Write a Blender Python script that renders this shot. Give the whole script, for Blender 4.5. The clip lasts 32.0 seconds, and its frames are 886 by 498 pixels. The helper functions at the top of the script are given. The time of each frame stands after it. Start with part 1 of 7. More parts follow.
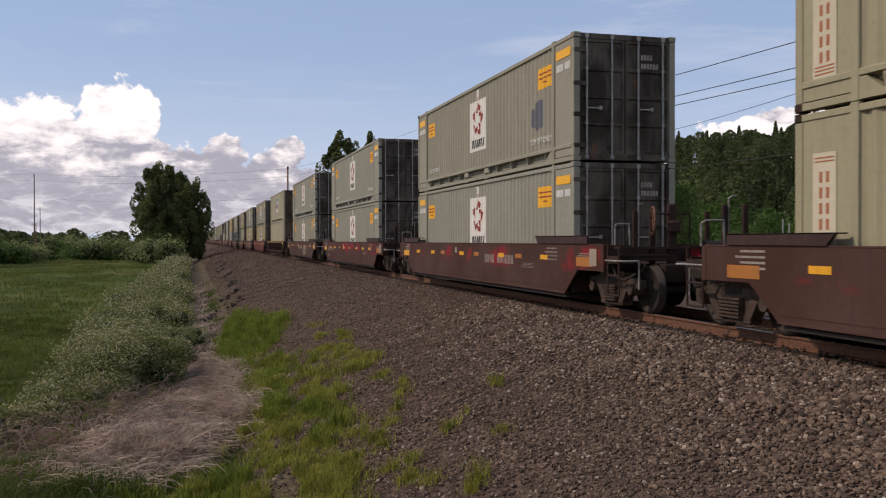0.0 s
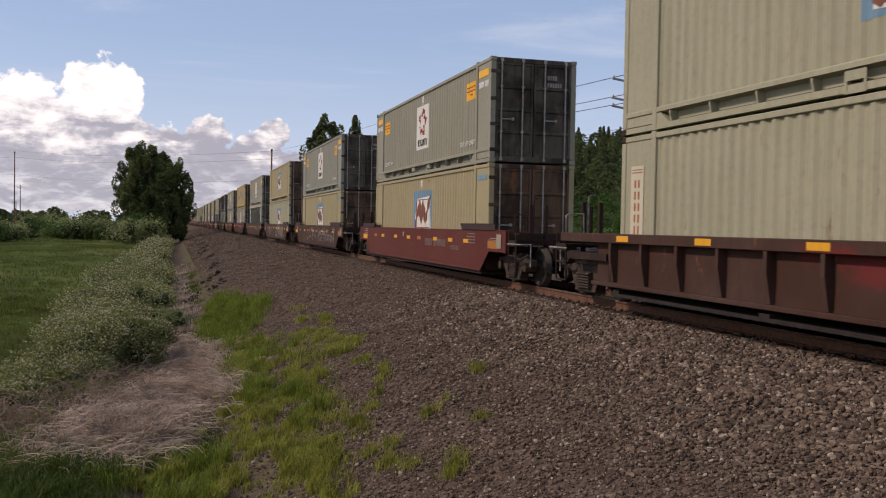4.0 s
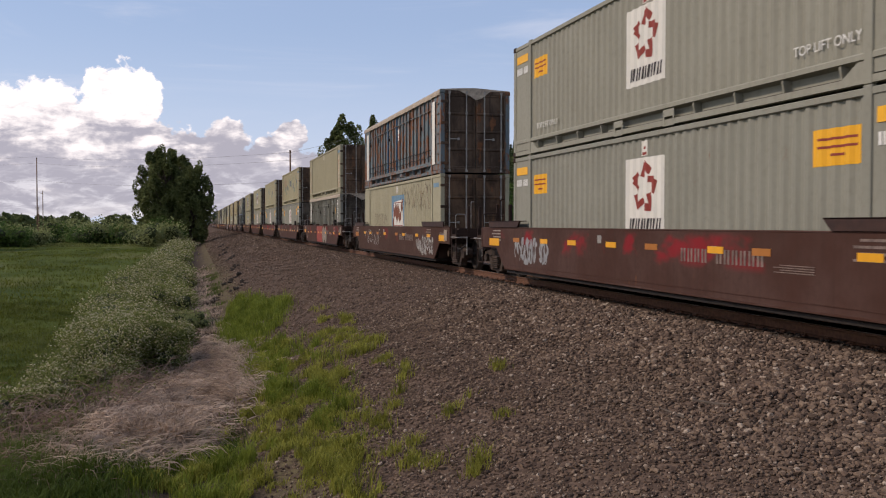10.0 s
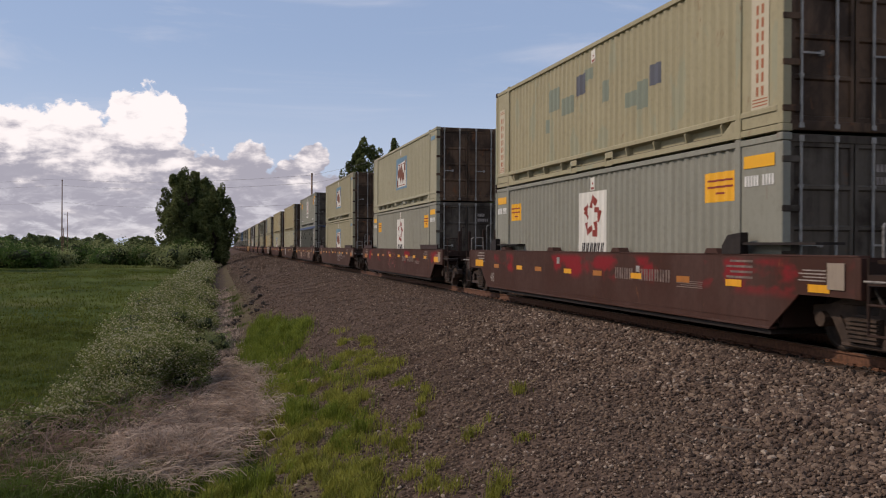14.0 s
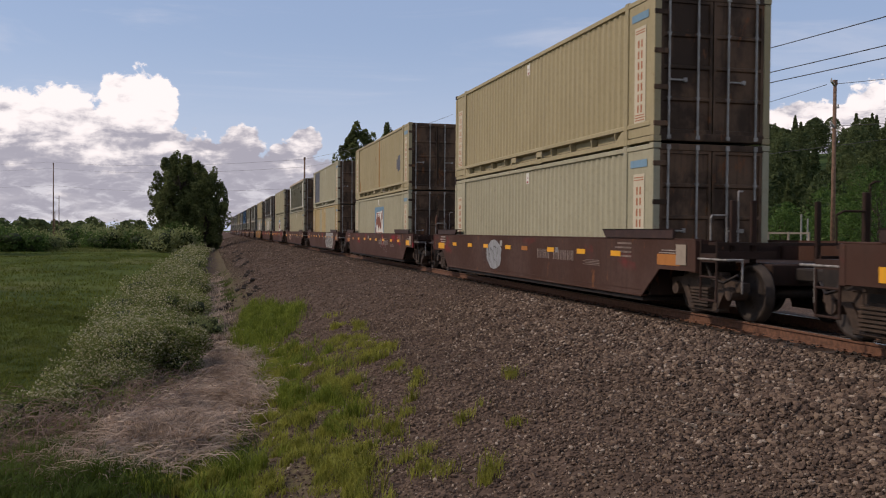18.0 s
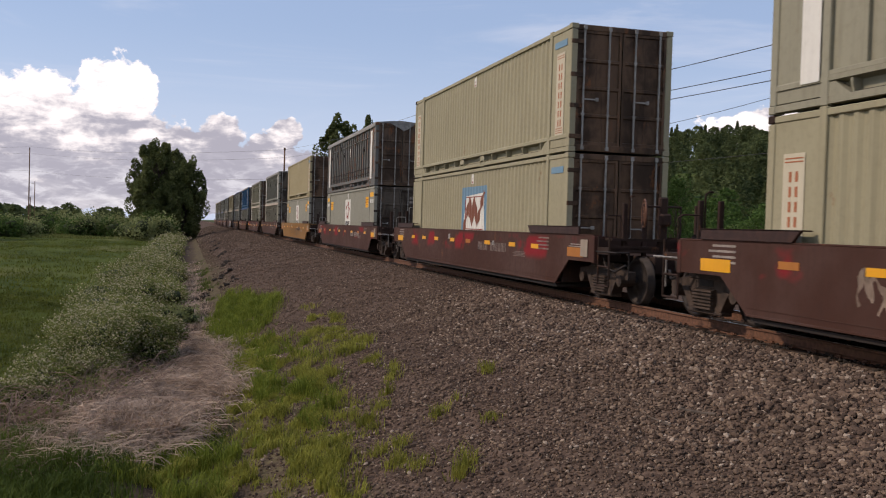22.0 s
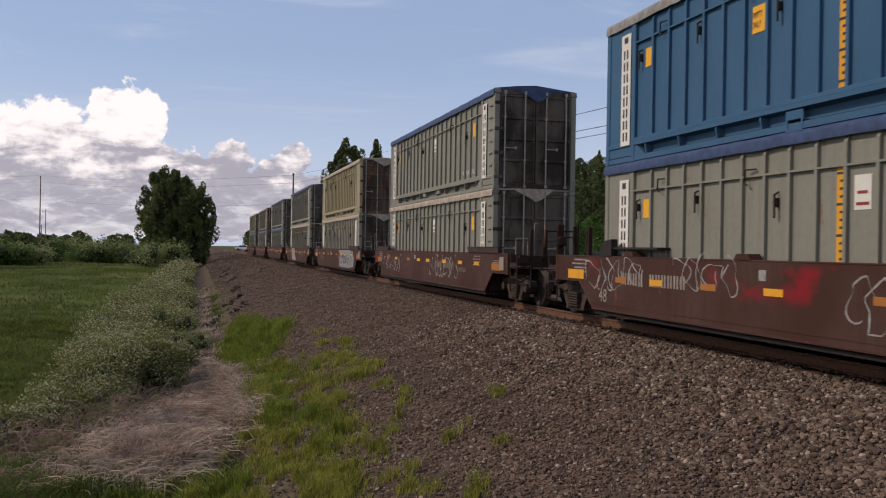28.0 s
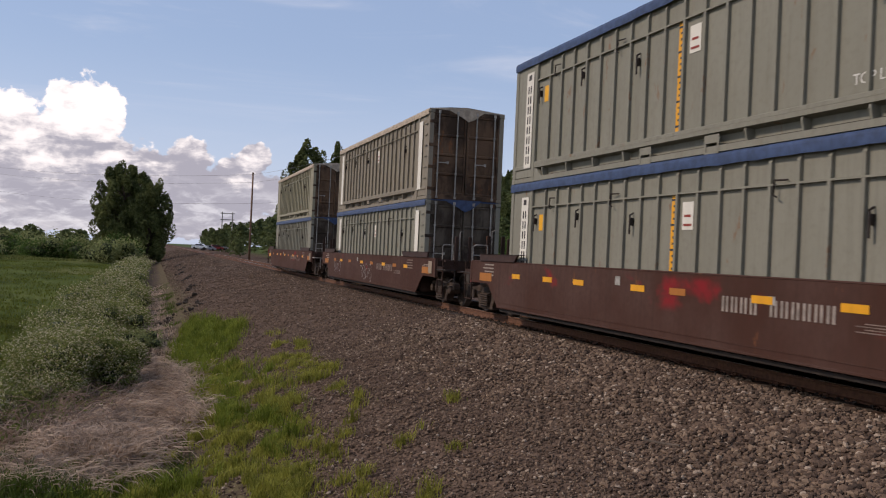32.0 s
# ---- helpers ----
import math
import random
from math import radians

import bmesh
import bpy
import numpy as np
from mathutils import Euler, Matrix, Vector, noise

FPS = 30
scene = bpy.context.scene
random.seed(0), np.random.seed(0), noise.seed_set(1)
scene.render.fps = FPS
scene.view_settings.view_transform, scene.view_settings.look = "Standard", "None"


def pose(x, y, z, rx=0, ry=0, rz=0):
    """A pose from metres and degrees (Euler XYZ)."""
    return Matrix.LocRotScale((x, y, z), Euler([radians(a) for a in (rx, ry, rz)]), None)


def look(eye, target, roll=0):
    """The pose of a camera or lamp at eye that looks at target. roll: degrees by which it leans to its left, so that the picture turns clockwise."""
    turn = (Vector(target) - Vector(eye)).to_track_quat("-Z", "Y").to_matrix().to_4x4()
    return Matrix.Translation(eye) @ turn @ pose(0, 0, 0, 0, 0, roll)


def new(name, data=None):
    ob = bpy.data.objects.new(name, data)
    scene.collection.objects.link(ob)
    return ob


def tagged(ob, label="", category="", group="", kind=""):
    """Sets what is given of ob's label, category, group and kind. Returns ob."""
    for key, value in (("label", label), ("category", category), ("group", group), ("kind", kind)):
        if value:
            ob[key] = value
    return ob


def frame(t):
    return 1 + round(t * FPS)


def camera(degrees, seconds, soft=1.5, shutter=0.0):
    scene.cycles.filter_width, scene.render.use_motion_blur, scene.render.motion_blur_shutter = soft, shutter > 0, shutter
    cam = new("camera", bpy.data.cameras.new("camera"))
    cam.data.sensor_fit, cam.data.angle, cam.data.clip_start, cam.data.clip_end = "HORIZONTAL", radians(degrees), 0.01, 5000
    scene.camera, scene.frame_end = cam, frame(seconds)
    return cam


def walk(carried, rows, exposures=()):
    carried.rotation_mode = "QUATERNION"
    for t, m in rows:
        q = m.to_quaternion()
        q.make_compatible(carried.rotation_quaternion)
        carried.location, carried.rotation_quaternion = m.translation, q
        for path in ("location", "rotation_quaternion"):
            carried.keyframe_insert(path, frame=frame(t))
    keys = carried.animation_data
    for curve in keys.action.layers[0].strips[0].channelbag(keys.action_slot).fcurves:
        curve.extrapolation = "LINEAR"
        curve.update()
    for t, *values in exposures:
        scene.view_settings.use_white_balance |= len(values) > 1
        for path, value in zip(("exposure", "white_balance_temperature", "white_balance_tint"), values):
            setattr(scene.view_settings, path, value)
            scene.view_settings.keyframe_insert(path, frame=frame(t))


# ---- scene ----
# World: y along the track, away from the eye; x to the right; z = 0 on the rail heads.
EYE = 1.47
cam = camera(51.68, 32.0, soft=1.1, shutter=0.06)
PATH = [
    (0, pose(0, 0, EYE, 89.433, 0.090, -15.370)),
    (0.5, pose(0, 0, EYE, 89.170, -0.375, -15.318)),
    (1, pose(0, 0, EYE, 88.769, -0.448, -15.107)),
    (1.5, pose(0, 0, EYE, 88.581, -0.247, -15.218)),
    (2, pose(0, 0, EYE, 88.484, -1.523, -15.621)),
    (2.5, pose(0, 0, EYE, 88.595, -0.741, -15.855)),
    (3, pose(0, 0, EYE, 88.598, -0.737, -16.153)),
    (3.5, pose(0, 0, EYE, 88.578, -0.906, -16.286)),
    (5.5, pose(0, 0, EYE, 88.514, -0.993, -16.827)),
    (6, pose(0, 0, EYE, 88.680, -0.435, -16.795)),
    (6.5, pose(0, 0, EYE, 88.747, -0.701, -16.570)),
    (7, pose(0, 0, EYE, 88.592, -0.627, -16.551)),
    (7.5, pose(0, 0, EYE, 88.372, -0.649, -16.468)),
    (8, pose(0, 0, EYE, 88.187, -0.604, -16.399)),
    (8.5, pose(0, 0, EYE, 87.930, -0.637, -15.928)),
    (9, pose(0, 0, EYE, 88.030, -0.652, -15.300)),
    (9.5, pose(0, 0, EYE, 88.489, -0.133, -15.079)),
    (10, pose(0, 0, EYE, 88.444, -0.045, -15.213)),
    (10.5, pose(0, 0, EYE, 88.345, -0.332, -14.858)),
    (11, pose(0, 0, EYE, 88.395, -0.402, -14.944)),
    (11.5, pose(0, 0, EYE, 89.065, -0.539, -14.893)),
    (12, pose(0, 0, EYE, 89.658, -0.303, -14.413)),
    (12.5, pose(0, 0, EYE, 89.279, -0.368, -13.769)),
    (13, pose(0, 0, EYE, 89.511, -0.217, -13.522)),
    (13.5, pose(0, 0, EYE, 89.764, -0.230, -13.603)),
    (14, pose(0, 0, EYE, 89.877, -0.287, -13.925)),
    (14.5, pose(0, 0, EYE, 89.838, -0.543, -14.157)),
    (16.5, pose(0, 0, EYE, 89.388, -0.212, -14.318)),
    (17, pose(0, 0, EYE, 89.319, -0.272, -14.268)),
    (17.5, pose(0, 0, EYE, 89.109, -0.536, -14.304)),
    (18, pose(0, 0, EYE, 88.924, -0.472, -14.375)),
    (18.5, pose(0, 0, EYE, 88.746, -0.686, -14.333)),
    (19, pose(0, 0, EYE, 88.494, -0.916, -14.206)),
    (19.5, pose(0, 0, EYE, 88.286, -0.748, -14.487)),
    (20, pose(0, 0, EYE, 88.228, -1.468, -14.645)),
    (20.5, pose(0, 0, EYE, 88.315, -1.743, -15.104)),
    (21, pose(0, 0, EYE, 88.423, -1.197, -15.566)),
    (21.5, pose(0, 0, EYE, 88.569, -1.264, -15.679)),
    (22, pose(0, 0, EYE, 88.576, -1.691, -15.676)),
    (22.5, pose(0, 0, EYE, 88.438, -2.025, -15.669)),
    (23, pose(0, 0, EYE, 88.286, -2.149, -15.644)),
    (23.5, pose(0, 0, EYE, 88.052, -1.770, -15.642)),
    (24, pose(0, 0, EYE, 87.811, -1.564, -15.638)),
    (24.5, pose(0, 0, EYE, 87.673, -1.198, -15.375)),
    (26.5, pose(0, 0, EYE, 88.883, -2.033, -14.777)),
    (27, pose(0, 0, EYE, 89.388, -1.859, -14.424)),
    (27.5, pose(0, 0, EYE, 89.749, -2.072, -14.471)),
    (28, pose(0, 0, EYE, 90.005, -0.973, -15.111)),
    (28.5, pose(0, 0, EYE, 90.117, -1.635, -15.797)),
    (29, pose(0, 0, EYE, 90.188, -1.924, -16.415)),
    (29.5, pose(0, 0, EYE, 90.229, -2.490, -16.850)),
    (30, pose(0, 0, EYE, 90.248, -2.522, -16.963)),
    (30.5, pose(0, 0, EYE, 90.261, -2.417, -16.898)),
    (31, pose(0, 0, EYE, 90.298, -2.860, -17.038)),
    (31.5, pose(0, 0, EYE, 90.316, -2.522, -17.334)),
    (32, pose(0, 0, EYE, 90.407, -2.642, -17.699)),
]
EXPOSURE = [(0.0, -0.1), (3.0, -0.08), (6.0, -0.03), (9.0, 0.0), (11.0, -0.02), (12.0, -0.08), (14.0, -0.2), (17.0, -0.2), (19.0, -0.14), (21.0, -0.04), (24.0, 0.05), (27.0, -0.1), (29.0, -0.17), (30.0, -0.08), (32.0, -0.08)]
walk(cam, PATH, [(t, e, 6700, 18.5) for t, e in EXPOSURE])

# ---------------------------------------------------------------- light and sky
SUN_AZ, SUN_EL = 76.0, 40.0          # degrees to the left of the track, and above the horizon
sun_dir = Vector((-math.sin(radians(SUN_AZ)) * math.cos(radians(SUN_EL)),
                  math.cos(radians(SUN_AZ)) * math.cos(radians(SUN_EL)), math.sin(radians(SUN_EL))))
sun = new("sun", bpy.data.lights.new("sun", "SUN"))
sun.data.energy, sun.data.angle, sun.data.color = 2.75, radians(0.6), (1.0, 0.89, 0.73)
sun.matrix_world = look((0, 0, 60), Vector((0, 0, 60)) - sun_dir)


def nd(tree, kind, **kw):
    n = tree.nodes.new(kind)
    for key, value in kw.items():
        if key == "op":
            n.operation = value
        elif key == "blend":
            n.blend_type = value
        elif key == "dtype":
            n.data_type = value
    return n


def lk(tree, a, b):
    tree.links.new(a, b)


def math_n(tree, op, a, b=None, c=None, clamp=False):
    n = nd(tree, "ShaderNodeMath", op=op)
    n.use_clamp = clamp
    for i, v in enumerate((a, b, c)):
        if v is None:
            continue
        if isinstance(v, (int, float)):
            n.inputs[i].default_value = v
        else:
            lk(tree, v, n.inputs[i])
    return n.outputs[0]


def vmath(tree, op, a, b=None):
    n = nd(tree, "ShaderNodeVectorMath", op=op)
    for i, v in enumerate((a, b)):
        if v is None:
            continue
        if isinstance(v, (tuple, list)):
            n.inputs[i].default_value = v
        else:
            lk(tree, v, n.inputs[i])
    return n.outputs["Value"] if op in ("LENGTH", "DOT_PRODUCT", "DISTANCE") else n.outputs[0]


def noise_n(tree, vec, scale, detail=4, rough=0.55, dist=0.0):
    n = nd(tree, "ShaderNodeTexNoise")
    n.inputs["Scale"].default_value, n.inputs["Detail"].default_value = scale, detail
    n.inputs["Roughness"].default_value, n.inputs["Distortion"].default_value = rough, dist
    lk(tree, vec, n.inputs["Vector"])
    return n.outputs["Fac"]


def ramp(tree, fac, a, b, lo=0.0, hi=1.0):
    n = nd(tree, "ShaderNodeMapRange")
    n.interpolation_type = "SMOOTHSTEP"
    lk(tree, fac, n.inputs["Value"])
    n.inputs["From Min"].default_value, n.inputs["From Max"].default_value = a, b
    n.inputs["To Min"].default_value, n.inputs["To Max"].default_value = lo, hi
    return n.outputs["Result"]


def mixc(tree, fac, a, b, blend="MIX"):
    n = nd(tree, "ShaderNodeMix", dtype="RGBA", blend=blend)
    for s, v in ((n.inputs[0], fac), (n.inputs[6], a), (n.inputs[7], b)):
        if isinstance(v, (int, float)):
            s.default_value = v
        elif isinstance(v, (tuple, list)):
            s.default_value = (*v[:3], 1)
        else:
            lk(tree, v, s)
    return n.outputs[2]


world = bpy.data.worlds.new("sky")
scene.world = world
world.use_nodes = True
wt = world.node_tree
wt.nodes.clear()
sky = nd(wt, "ShaderNodeTexSky")
sky.sky_type, sky.sun_disc = "NISHITA", False
sky.sun_elevation, sky.sun_rotation = radians(SUN_EL), radians(-SUN_AZ)
sky.air_density, sky.dust_density, sky.ozone_density = 1.0, 0.6, 1.0
way = nd(wt, "ShaderNodeTexCoord").outputs["Generated"]

# cumulus heaps: azimuth and elevation in degrees, half width, half height
HEAPS = [(-4.2, 6.2, 2.5, 3.2), (-2.8, 7.4, 1.1, 1.7), (-5.2, 7.7, 1.2, 1.5), (-4.0, 4.0, 4.5, 2.6), (-8.4, 5.9, 2.7, 2.4), (-12.0, 5.7, 3.6, 2.4), (-17, 5.0, 5, 2.4), (-6.0, 2.9, 9.0, 1.9), (-11, 3.2, 8, 1.7), (-23, 5, 6, 2.6),
         (1.9, 4.7, 1.5, 1.7), (-0.2, 4.2, 1.6, 1.3), (4.9, 4.3, 1.5, 1.2), (5.9, 5.4, 1.0, 1.0), (3.5, 3.2, 6.0, 1.6), (36.5, 5.6, 5.5, 2.3), (42, 6.6, 5.0, 2.4), (52, 7, 7, 3), (0, 1.2, 40, 0.9),
         (75, 10, 14, 6), (-60, 10, 18, 6), (-100, 12, 16, 8), (130, 12, 30, 7), (-150, 14, 26, 8), (100, 30, 14, 8), (-70, 35, 16, 8), (180, 40, 25, 9)]
sepw = nd(wt, "ShaderNodeSeparateXYZ")
lk(wt, way, sepw.inputs[0])
az_deg = math_n(wt, "MULTIPLY", math_n(wt, "ARCTAN2", sepw.outputs[0], sepw.outputs[1]), 180 / math.pi)
el_deg = math_n(wt, "MULTIPLY", math_n(wt, "ARCSINE", sepw.outputs[2]), 180 / math.pi)
comb = nd(wt, "ShaderNodeCombineXYZ")
lk(wt, az_deg, comb.inputs[0])
lk(wt, math_n(wt, "MULTIPLY", el_deg, 1.25), comb.inputs[1])
flat = comb.outputs[0]
total = None
for az, el, w, h in HEAPS:
    px = math_n(wt, "MULTIPLY", math_n(wt, "SUBTRACT", az_deg, az), 1 / w)
    pz = math_n(wt, "MULTIPLY", math_n(wt, "SUBTRACT", el_deg, el), 1 / h)
    r = math_n(wt, "SQRT", math_n(wt, "ADD", math_n(wt, "MULTIPLY", px, px), math_n(wt, "MULTIPLY", pz, pz)))
    g = math_n(wt, "SUBTRACT", 1.0, r)
    total = g if total is None else math_n(wt, "SMOOTH_MAX", total, g, 0.25)


def lobes(scale, seed):
    """Rounded billows."""
    vo = nd(wt, "ShaderNodeTexVoronoi")
    vo.voronoi_dimensions, vo.feature = "3D", "SMOOTH_F1"
    vo.inputs["Scale"].default_value = scale
    warp = nd(wt, "ShaderNodeTexNoise")
    warp.inputs["Scale"].default_value, warp.inputs["Detail"].default_value = scale * 0.8, 4.0
    lk(wt, flat, warp.inputs["Vector"])
    shifted = vmath(wt, "ADD", flat, vmath(wt, "MULTIPLY", warp.outputs["Color"], (0.9 / scale, 0.9 / scale, 0.0)))
    lk(wt, vmath(wt, "ADD", shifted, (seed * 3.1, seed * 1.7, seed)), vo.inputs["Vector"])
    return vo.outputs["Distance"]


puff_big, puff_small = lobes(0.75, 1.0), lobes(2.1, 4.0)
fine = noise_n(wt, flat, 1.6, 8.0, 0.62, 0.2)
soft = noise_n(wt, vmath(wt, "MULTIPLY", flat, (0.5, 1.2, 1.0)), 0.55, 5.0, 0.6, 0.3)
edge = math_n(wt, "ADD", math_n(wt, "MULTIPLY", math_n(wt, "SUBTRACT", 0.42, puff_big), 0.42), math_n(wt, "MULTIPLY", math_n(wt, "SUBTRACT", 0.42, puff_small), 0.20))
edge = math_n(wt, "ADD", edge, math_n(wt, "MULTIPLY", math_n(wt, "SUBTRACT", fine, 0.5), 0.55))
dens = math_n(wt, "ADD", total, edge)
mask = ramp(wt, dens, -0.02, 0.11)
# tops in sun, bases grey
lum = math_n(wt, "ADD", el_deg, math_n(wt, "MULTIPLY", math_n(wt, "SUBTRACT", soft, 0.5), 13.0))
lum = math_n(wt, "ADD", lum, math_n(wt, "MULTIPLY", math_n(wt, "SUBTRACT", fine, 0.5), 3.0))
lum = math_n(wt, "SUBTRACT", lum, math_n(wt, "MULTIPLY", puff_big, 3.0))
lum = math_n(wt, "SUBTRACT", lum, math_n(wt, "MULTIPLY", puff_small, 1.0))
lum = math_n(wt, "SUBTRACT", lum, math_n(wt, "MULTIPLY", ramp(wt, az_deg, -6.0, 3.0), 0.9))
shade = ramp(wt, lum, 1.6, 5.2)
cloud_col = mixc(wt, shade, (5.2, 5.3, 6.1), (13.2, 12.9, 12.6))
low_bright = math_n(wt, "MULTIPLY", ramp(wt, el_deg, 2.6, 0.4), ramp(wt, soft, 0.45, 0.7))
streaks = ramp(wt, noise_n(wt, vmath(wt, "MULTIPLY", flat, (0.55, 1.3, 1.0)), 0.9, 6.0, 0.62, 0.5), 0.44, 0.66)
cloud_col = mixc(wt, math_n(wt, "MULTIPLY", math_n(wt, "MULTIPLY", streaks, ramp(wt, el_deg, 4.5, 2.0)), 0.75), cloud_col, (9.6, 9.9, 10.4))
cloud_col = mixc(wt, math_n(wt, "MULTIPLY", low_bright, 0.7), cloud_col, (10.8, 10.9, 11.0))
veil = math_n(wt, "MULTIPLY", ramp(wt, noise_n(wt, vmath(wt, "MULTIPLY", flat, (0.05, 0.22, 1.0)), 1.0, 6.0, 0.6, 1.2), 0.48, 0.8), 0.42)
haze = ramp(wt, el_deg, 13.0, -1.0, 0.0, 0.6)
skyc = mixc(wt, 0.45, sky.outputs[0], (6.1, 8.6, 12.7))
skyc = mixc(wt, veil, skyc, (9.0, 9.6, 10.6))
skyc = mixc(wt, haze, skyc, (8.1, 9.3, 11.3))
final = mixc(wt, mask, skyc, cloud_col)
bg = nd(wt, "ShaderNodeBackground")
bg.inputs["Strength"].default_value = 0.085
lk(wt, final, bg.inputs["Color"])
wo = nd(wt, "ShaderNodeOutputWorld")
lk(wt, bg.outputs[0], wo.inputs["Surface"])

# ---------------------------------------------------------------- materials
TRACK = 9.57                        # centre line of the track
def base_mat(name):
    m = bpy.data.materials.new(name)
    m.use_nodes = True
    t = m.node_tree
    p = t.nodes["Principled BSDF"]
    return m, t, p


def coords(t, jitter=40.0):
    """Object coordinates, shifted by a random amount for every object."""
    tc = nd(t, "ShaderNodeTexCoord").outputs["Object"]
    if not jitter:
        return tc
    rnd = nd(t, "ShaderNodeObjectInfo").outputs["Random"]
    comb = nd(t, "ShaderNodeCombineXYZ")
    for i, f in enumerate((1.0, 0.73, 0.41)):
        lk(t, math_n(t, "MULTIPLY", rnd, jitter * f), comb.inputs[i])
    return vmath(t, "ADD", tc, comb.outputs[0])


def bump(t, p, height, strength=0.3, dist=0.01):
    b = nd(t, "ShaderNodeBump")
    b.inputs["Strength"].default_value, b.inputs["Distance"].default_value = strength, dist
    lk(t, height, b.inputs["Height"])
    lk(t, b.outputs[0], p.inputs["Normal"])


def paint(name, col, rough=0.55, metal=0.0, dirt=(0.10, 0.075, 0.05), grime=0.45, rust=0.0, streak=0.4, fade=0.22, patch=None, patch_amount=0.0, patch_at=0.60, smear=False, dark_film=0.0):
    """Weathered paint on steel: faded areas, run-off streaks, grime, rust spots and touched-up patches."""
    m, t, p = base_mat(name)
    v = coords(t)
    big = noise_n(t, v, 0.55, 3.0, 0.6)
    grain = noise_n(t, v, 9.0, 5.0, 0.65)
    run = noise_n(t, vmath(t, "MULTIPLY", v, (1.0, 5.0, 0.35)), 1.6, 4.0, 0.6)
    c = mixc(t, math_n(t, "MULTIPLY", ramp(t, big, 0.35, 0.7), fade), col, tuple(min(1, x * 1.25 + 0.03) for x in col))
    c = mixc(t, math_n(t, "MULTIPLY", ramp(t, run, 0.45, 0.75), streak), c, tuple(x * 0.62 + d * 0.3 for x, d in zip(col, dirt)))
    c = mixc(t, math_n(t, "MULTIPLY", ramp(t, grain, 0.45, 0.8), grime), c, tuple(x * 0.55 + d * 0.45 for x, d in zip(col, dirt)))
    if patch:
        if smear:
            # sprayed smears along the upper half of the side
            sz = nd(t, "ShaderNodeSeparateXYZ")
            lk(t, coords(t, 0), sz.inputs[0])
            pn = noise_n(t, vmath(t, "MULTIPLY", v, (1.0, 0.55, 0.9)), 1.0, 4.0, 0.55, 0.2)
            fac = math_n(t, "MULTIPLY", ramp(t, pn, patch_at - 0.02, patch_at + 0.08), math_n(t, "MULTIPLY", ramp(t, sz.outputs[2], 0.70, 0.92), ramp(t, sz.outputs[2], 1.37, 1.22)))
        else:
            pn = noise_n(t, vmath(t, "MULTIPLY", v, (1.0, 1.1, 0.6)), 1.1, 3.5, 0.5, 0.3)
            fac = ramp(t, pn, patch_at, patch_at + 0.05)
        c = mixc(t, math_n(t, "MULTIPLY", fac, patch_amount), c, patch)
    if dark_film:
        # near-black film in broad clouds and thin runs: grime, and shade on doors
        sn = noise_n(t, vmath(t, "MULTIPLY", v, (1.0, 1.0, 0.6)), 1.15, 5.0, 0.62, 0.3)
        c = mixc(t, math_n(t, "MULTIPLY", ramp(t, sn, 0.40, 0.62), dark_film), c, (0.020, 0.013, 0.009))
        c = mixc(t, math_n(t, "MULTIPLY", ramp(t, noise_n(t, vmath(t, "MULTIPLY", v, (9.0, 9.0, 0.5)), 1.0, 4.0, 0.6), 0.52, 0.72), dark_film * 0.7), c, (0.026, 0.017, 0.012))
    rough_v = math_n(t, "ADD", math_n(t, "MULTIPLY", grain, 0.3), rough - 0.15)
    if rust > 0:
        rn = noise_n(t, vmath(t, "MULTIPLY", v, (1.0, 1.0, 0.45)), 2.3, 6.0, 0.7, 0.2)
        fac = ramp(t, rn, 0.68 - 0.22 * rust, 0.76 - 0.2 * rust)
        rc = mixc(t, grain, (0.09, 0.030, 0.012), (0.26, 0.11, 0.045))
        c = mixc(t, math_n(t, "MULTIPLY", fac, min(1.0, 0.55 + rust * 0.4)), c, rc)
    lk(t, c, p.inputs["Base Color"])
    lk(t, rough_v, p.inputs["Roughness"])
    p.inputs["Metallic"].default_value = metal
    p.inputs["Specular IOR Level"].default_value = 0.13
    bump(t, p, grain, 0.12, 0.004)
    return m


def plain(name, col, rough=0.6, metal=0.0, vary=0.25, scale=6.0):
    m, t, p = base_mat(name)
    v = coords(t)
    n = noise_n(t, v, scale, 5.0, 0.6)
    c = mixc(t, math_n(t, "MULTIPLY", ramp(t, n, 0.3, 0.75), 1.0), tuple(x * (1 - vary) for x in col), tuple(min(1.0, x * (1 + vary)) for x in col))
    lk(t, c, p.inputs["Base Color"])
    p.inputs["Roughness"].default_value, p.inputs["Metallic"].default_value = rough, metal
    p.inputs["Specular IOR Level"].default_value = 0.3
    bump(t, p, n, 0.15, 0.004)
    return m


GREY = [paint("grey_paint", (0.243, 0.236, 0.188), rust=0.14), paint("grey_paint_cool", (0.222, 0.219, 0.178), rust=0.12),
        paint("grey_paint_warm", (0.24, 0.227, 0.170), rust=0.15)]
TAN = [paint("tan_paint", (0.305, 0.255, 0.145), rust=0.2), paint("olive_paint", (0.285, 0.257, 0.165), rust=0.16),
       paint("ochre_paint_patched", (0.36, 0.265, 0.125), rust=0.28, streak=0.5),
       paint("pale_olive_paint", (0.31, 0.287, 0.195), rust=0.22),
       paint("olive_paint_patched", (0.31, 0.275, 0.17), rust=0.25, patch=(0.26, 0.27, 0.19), patch_amount=0.6)]
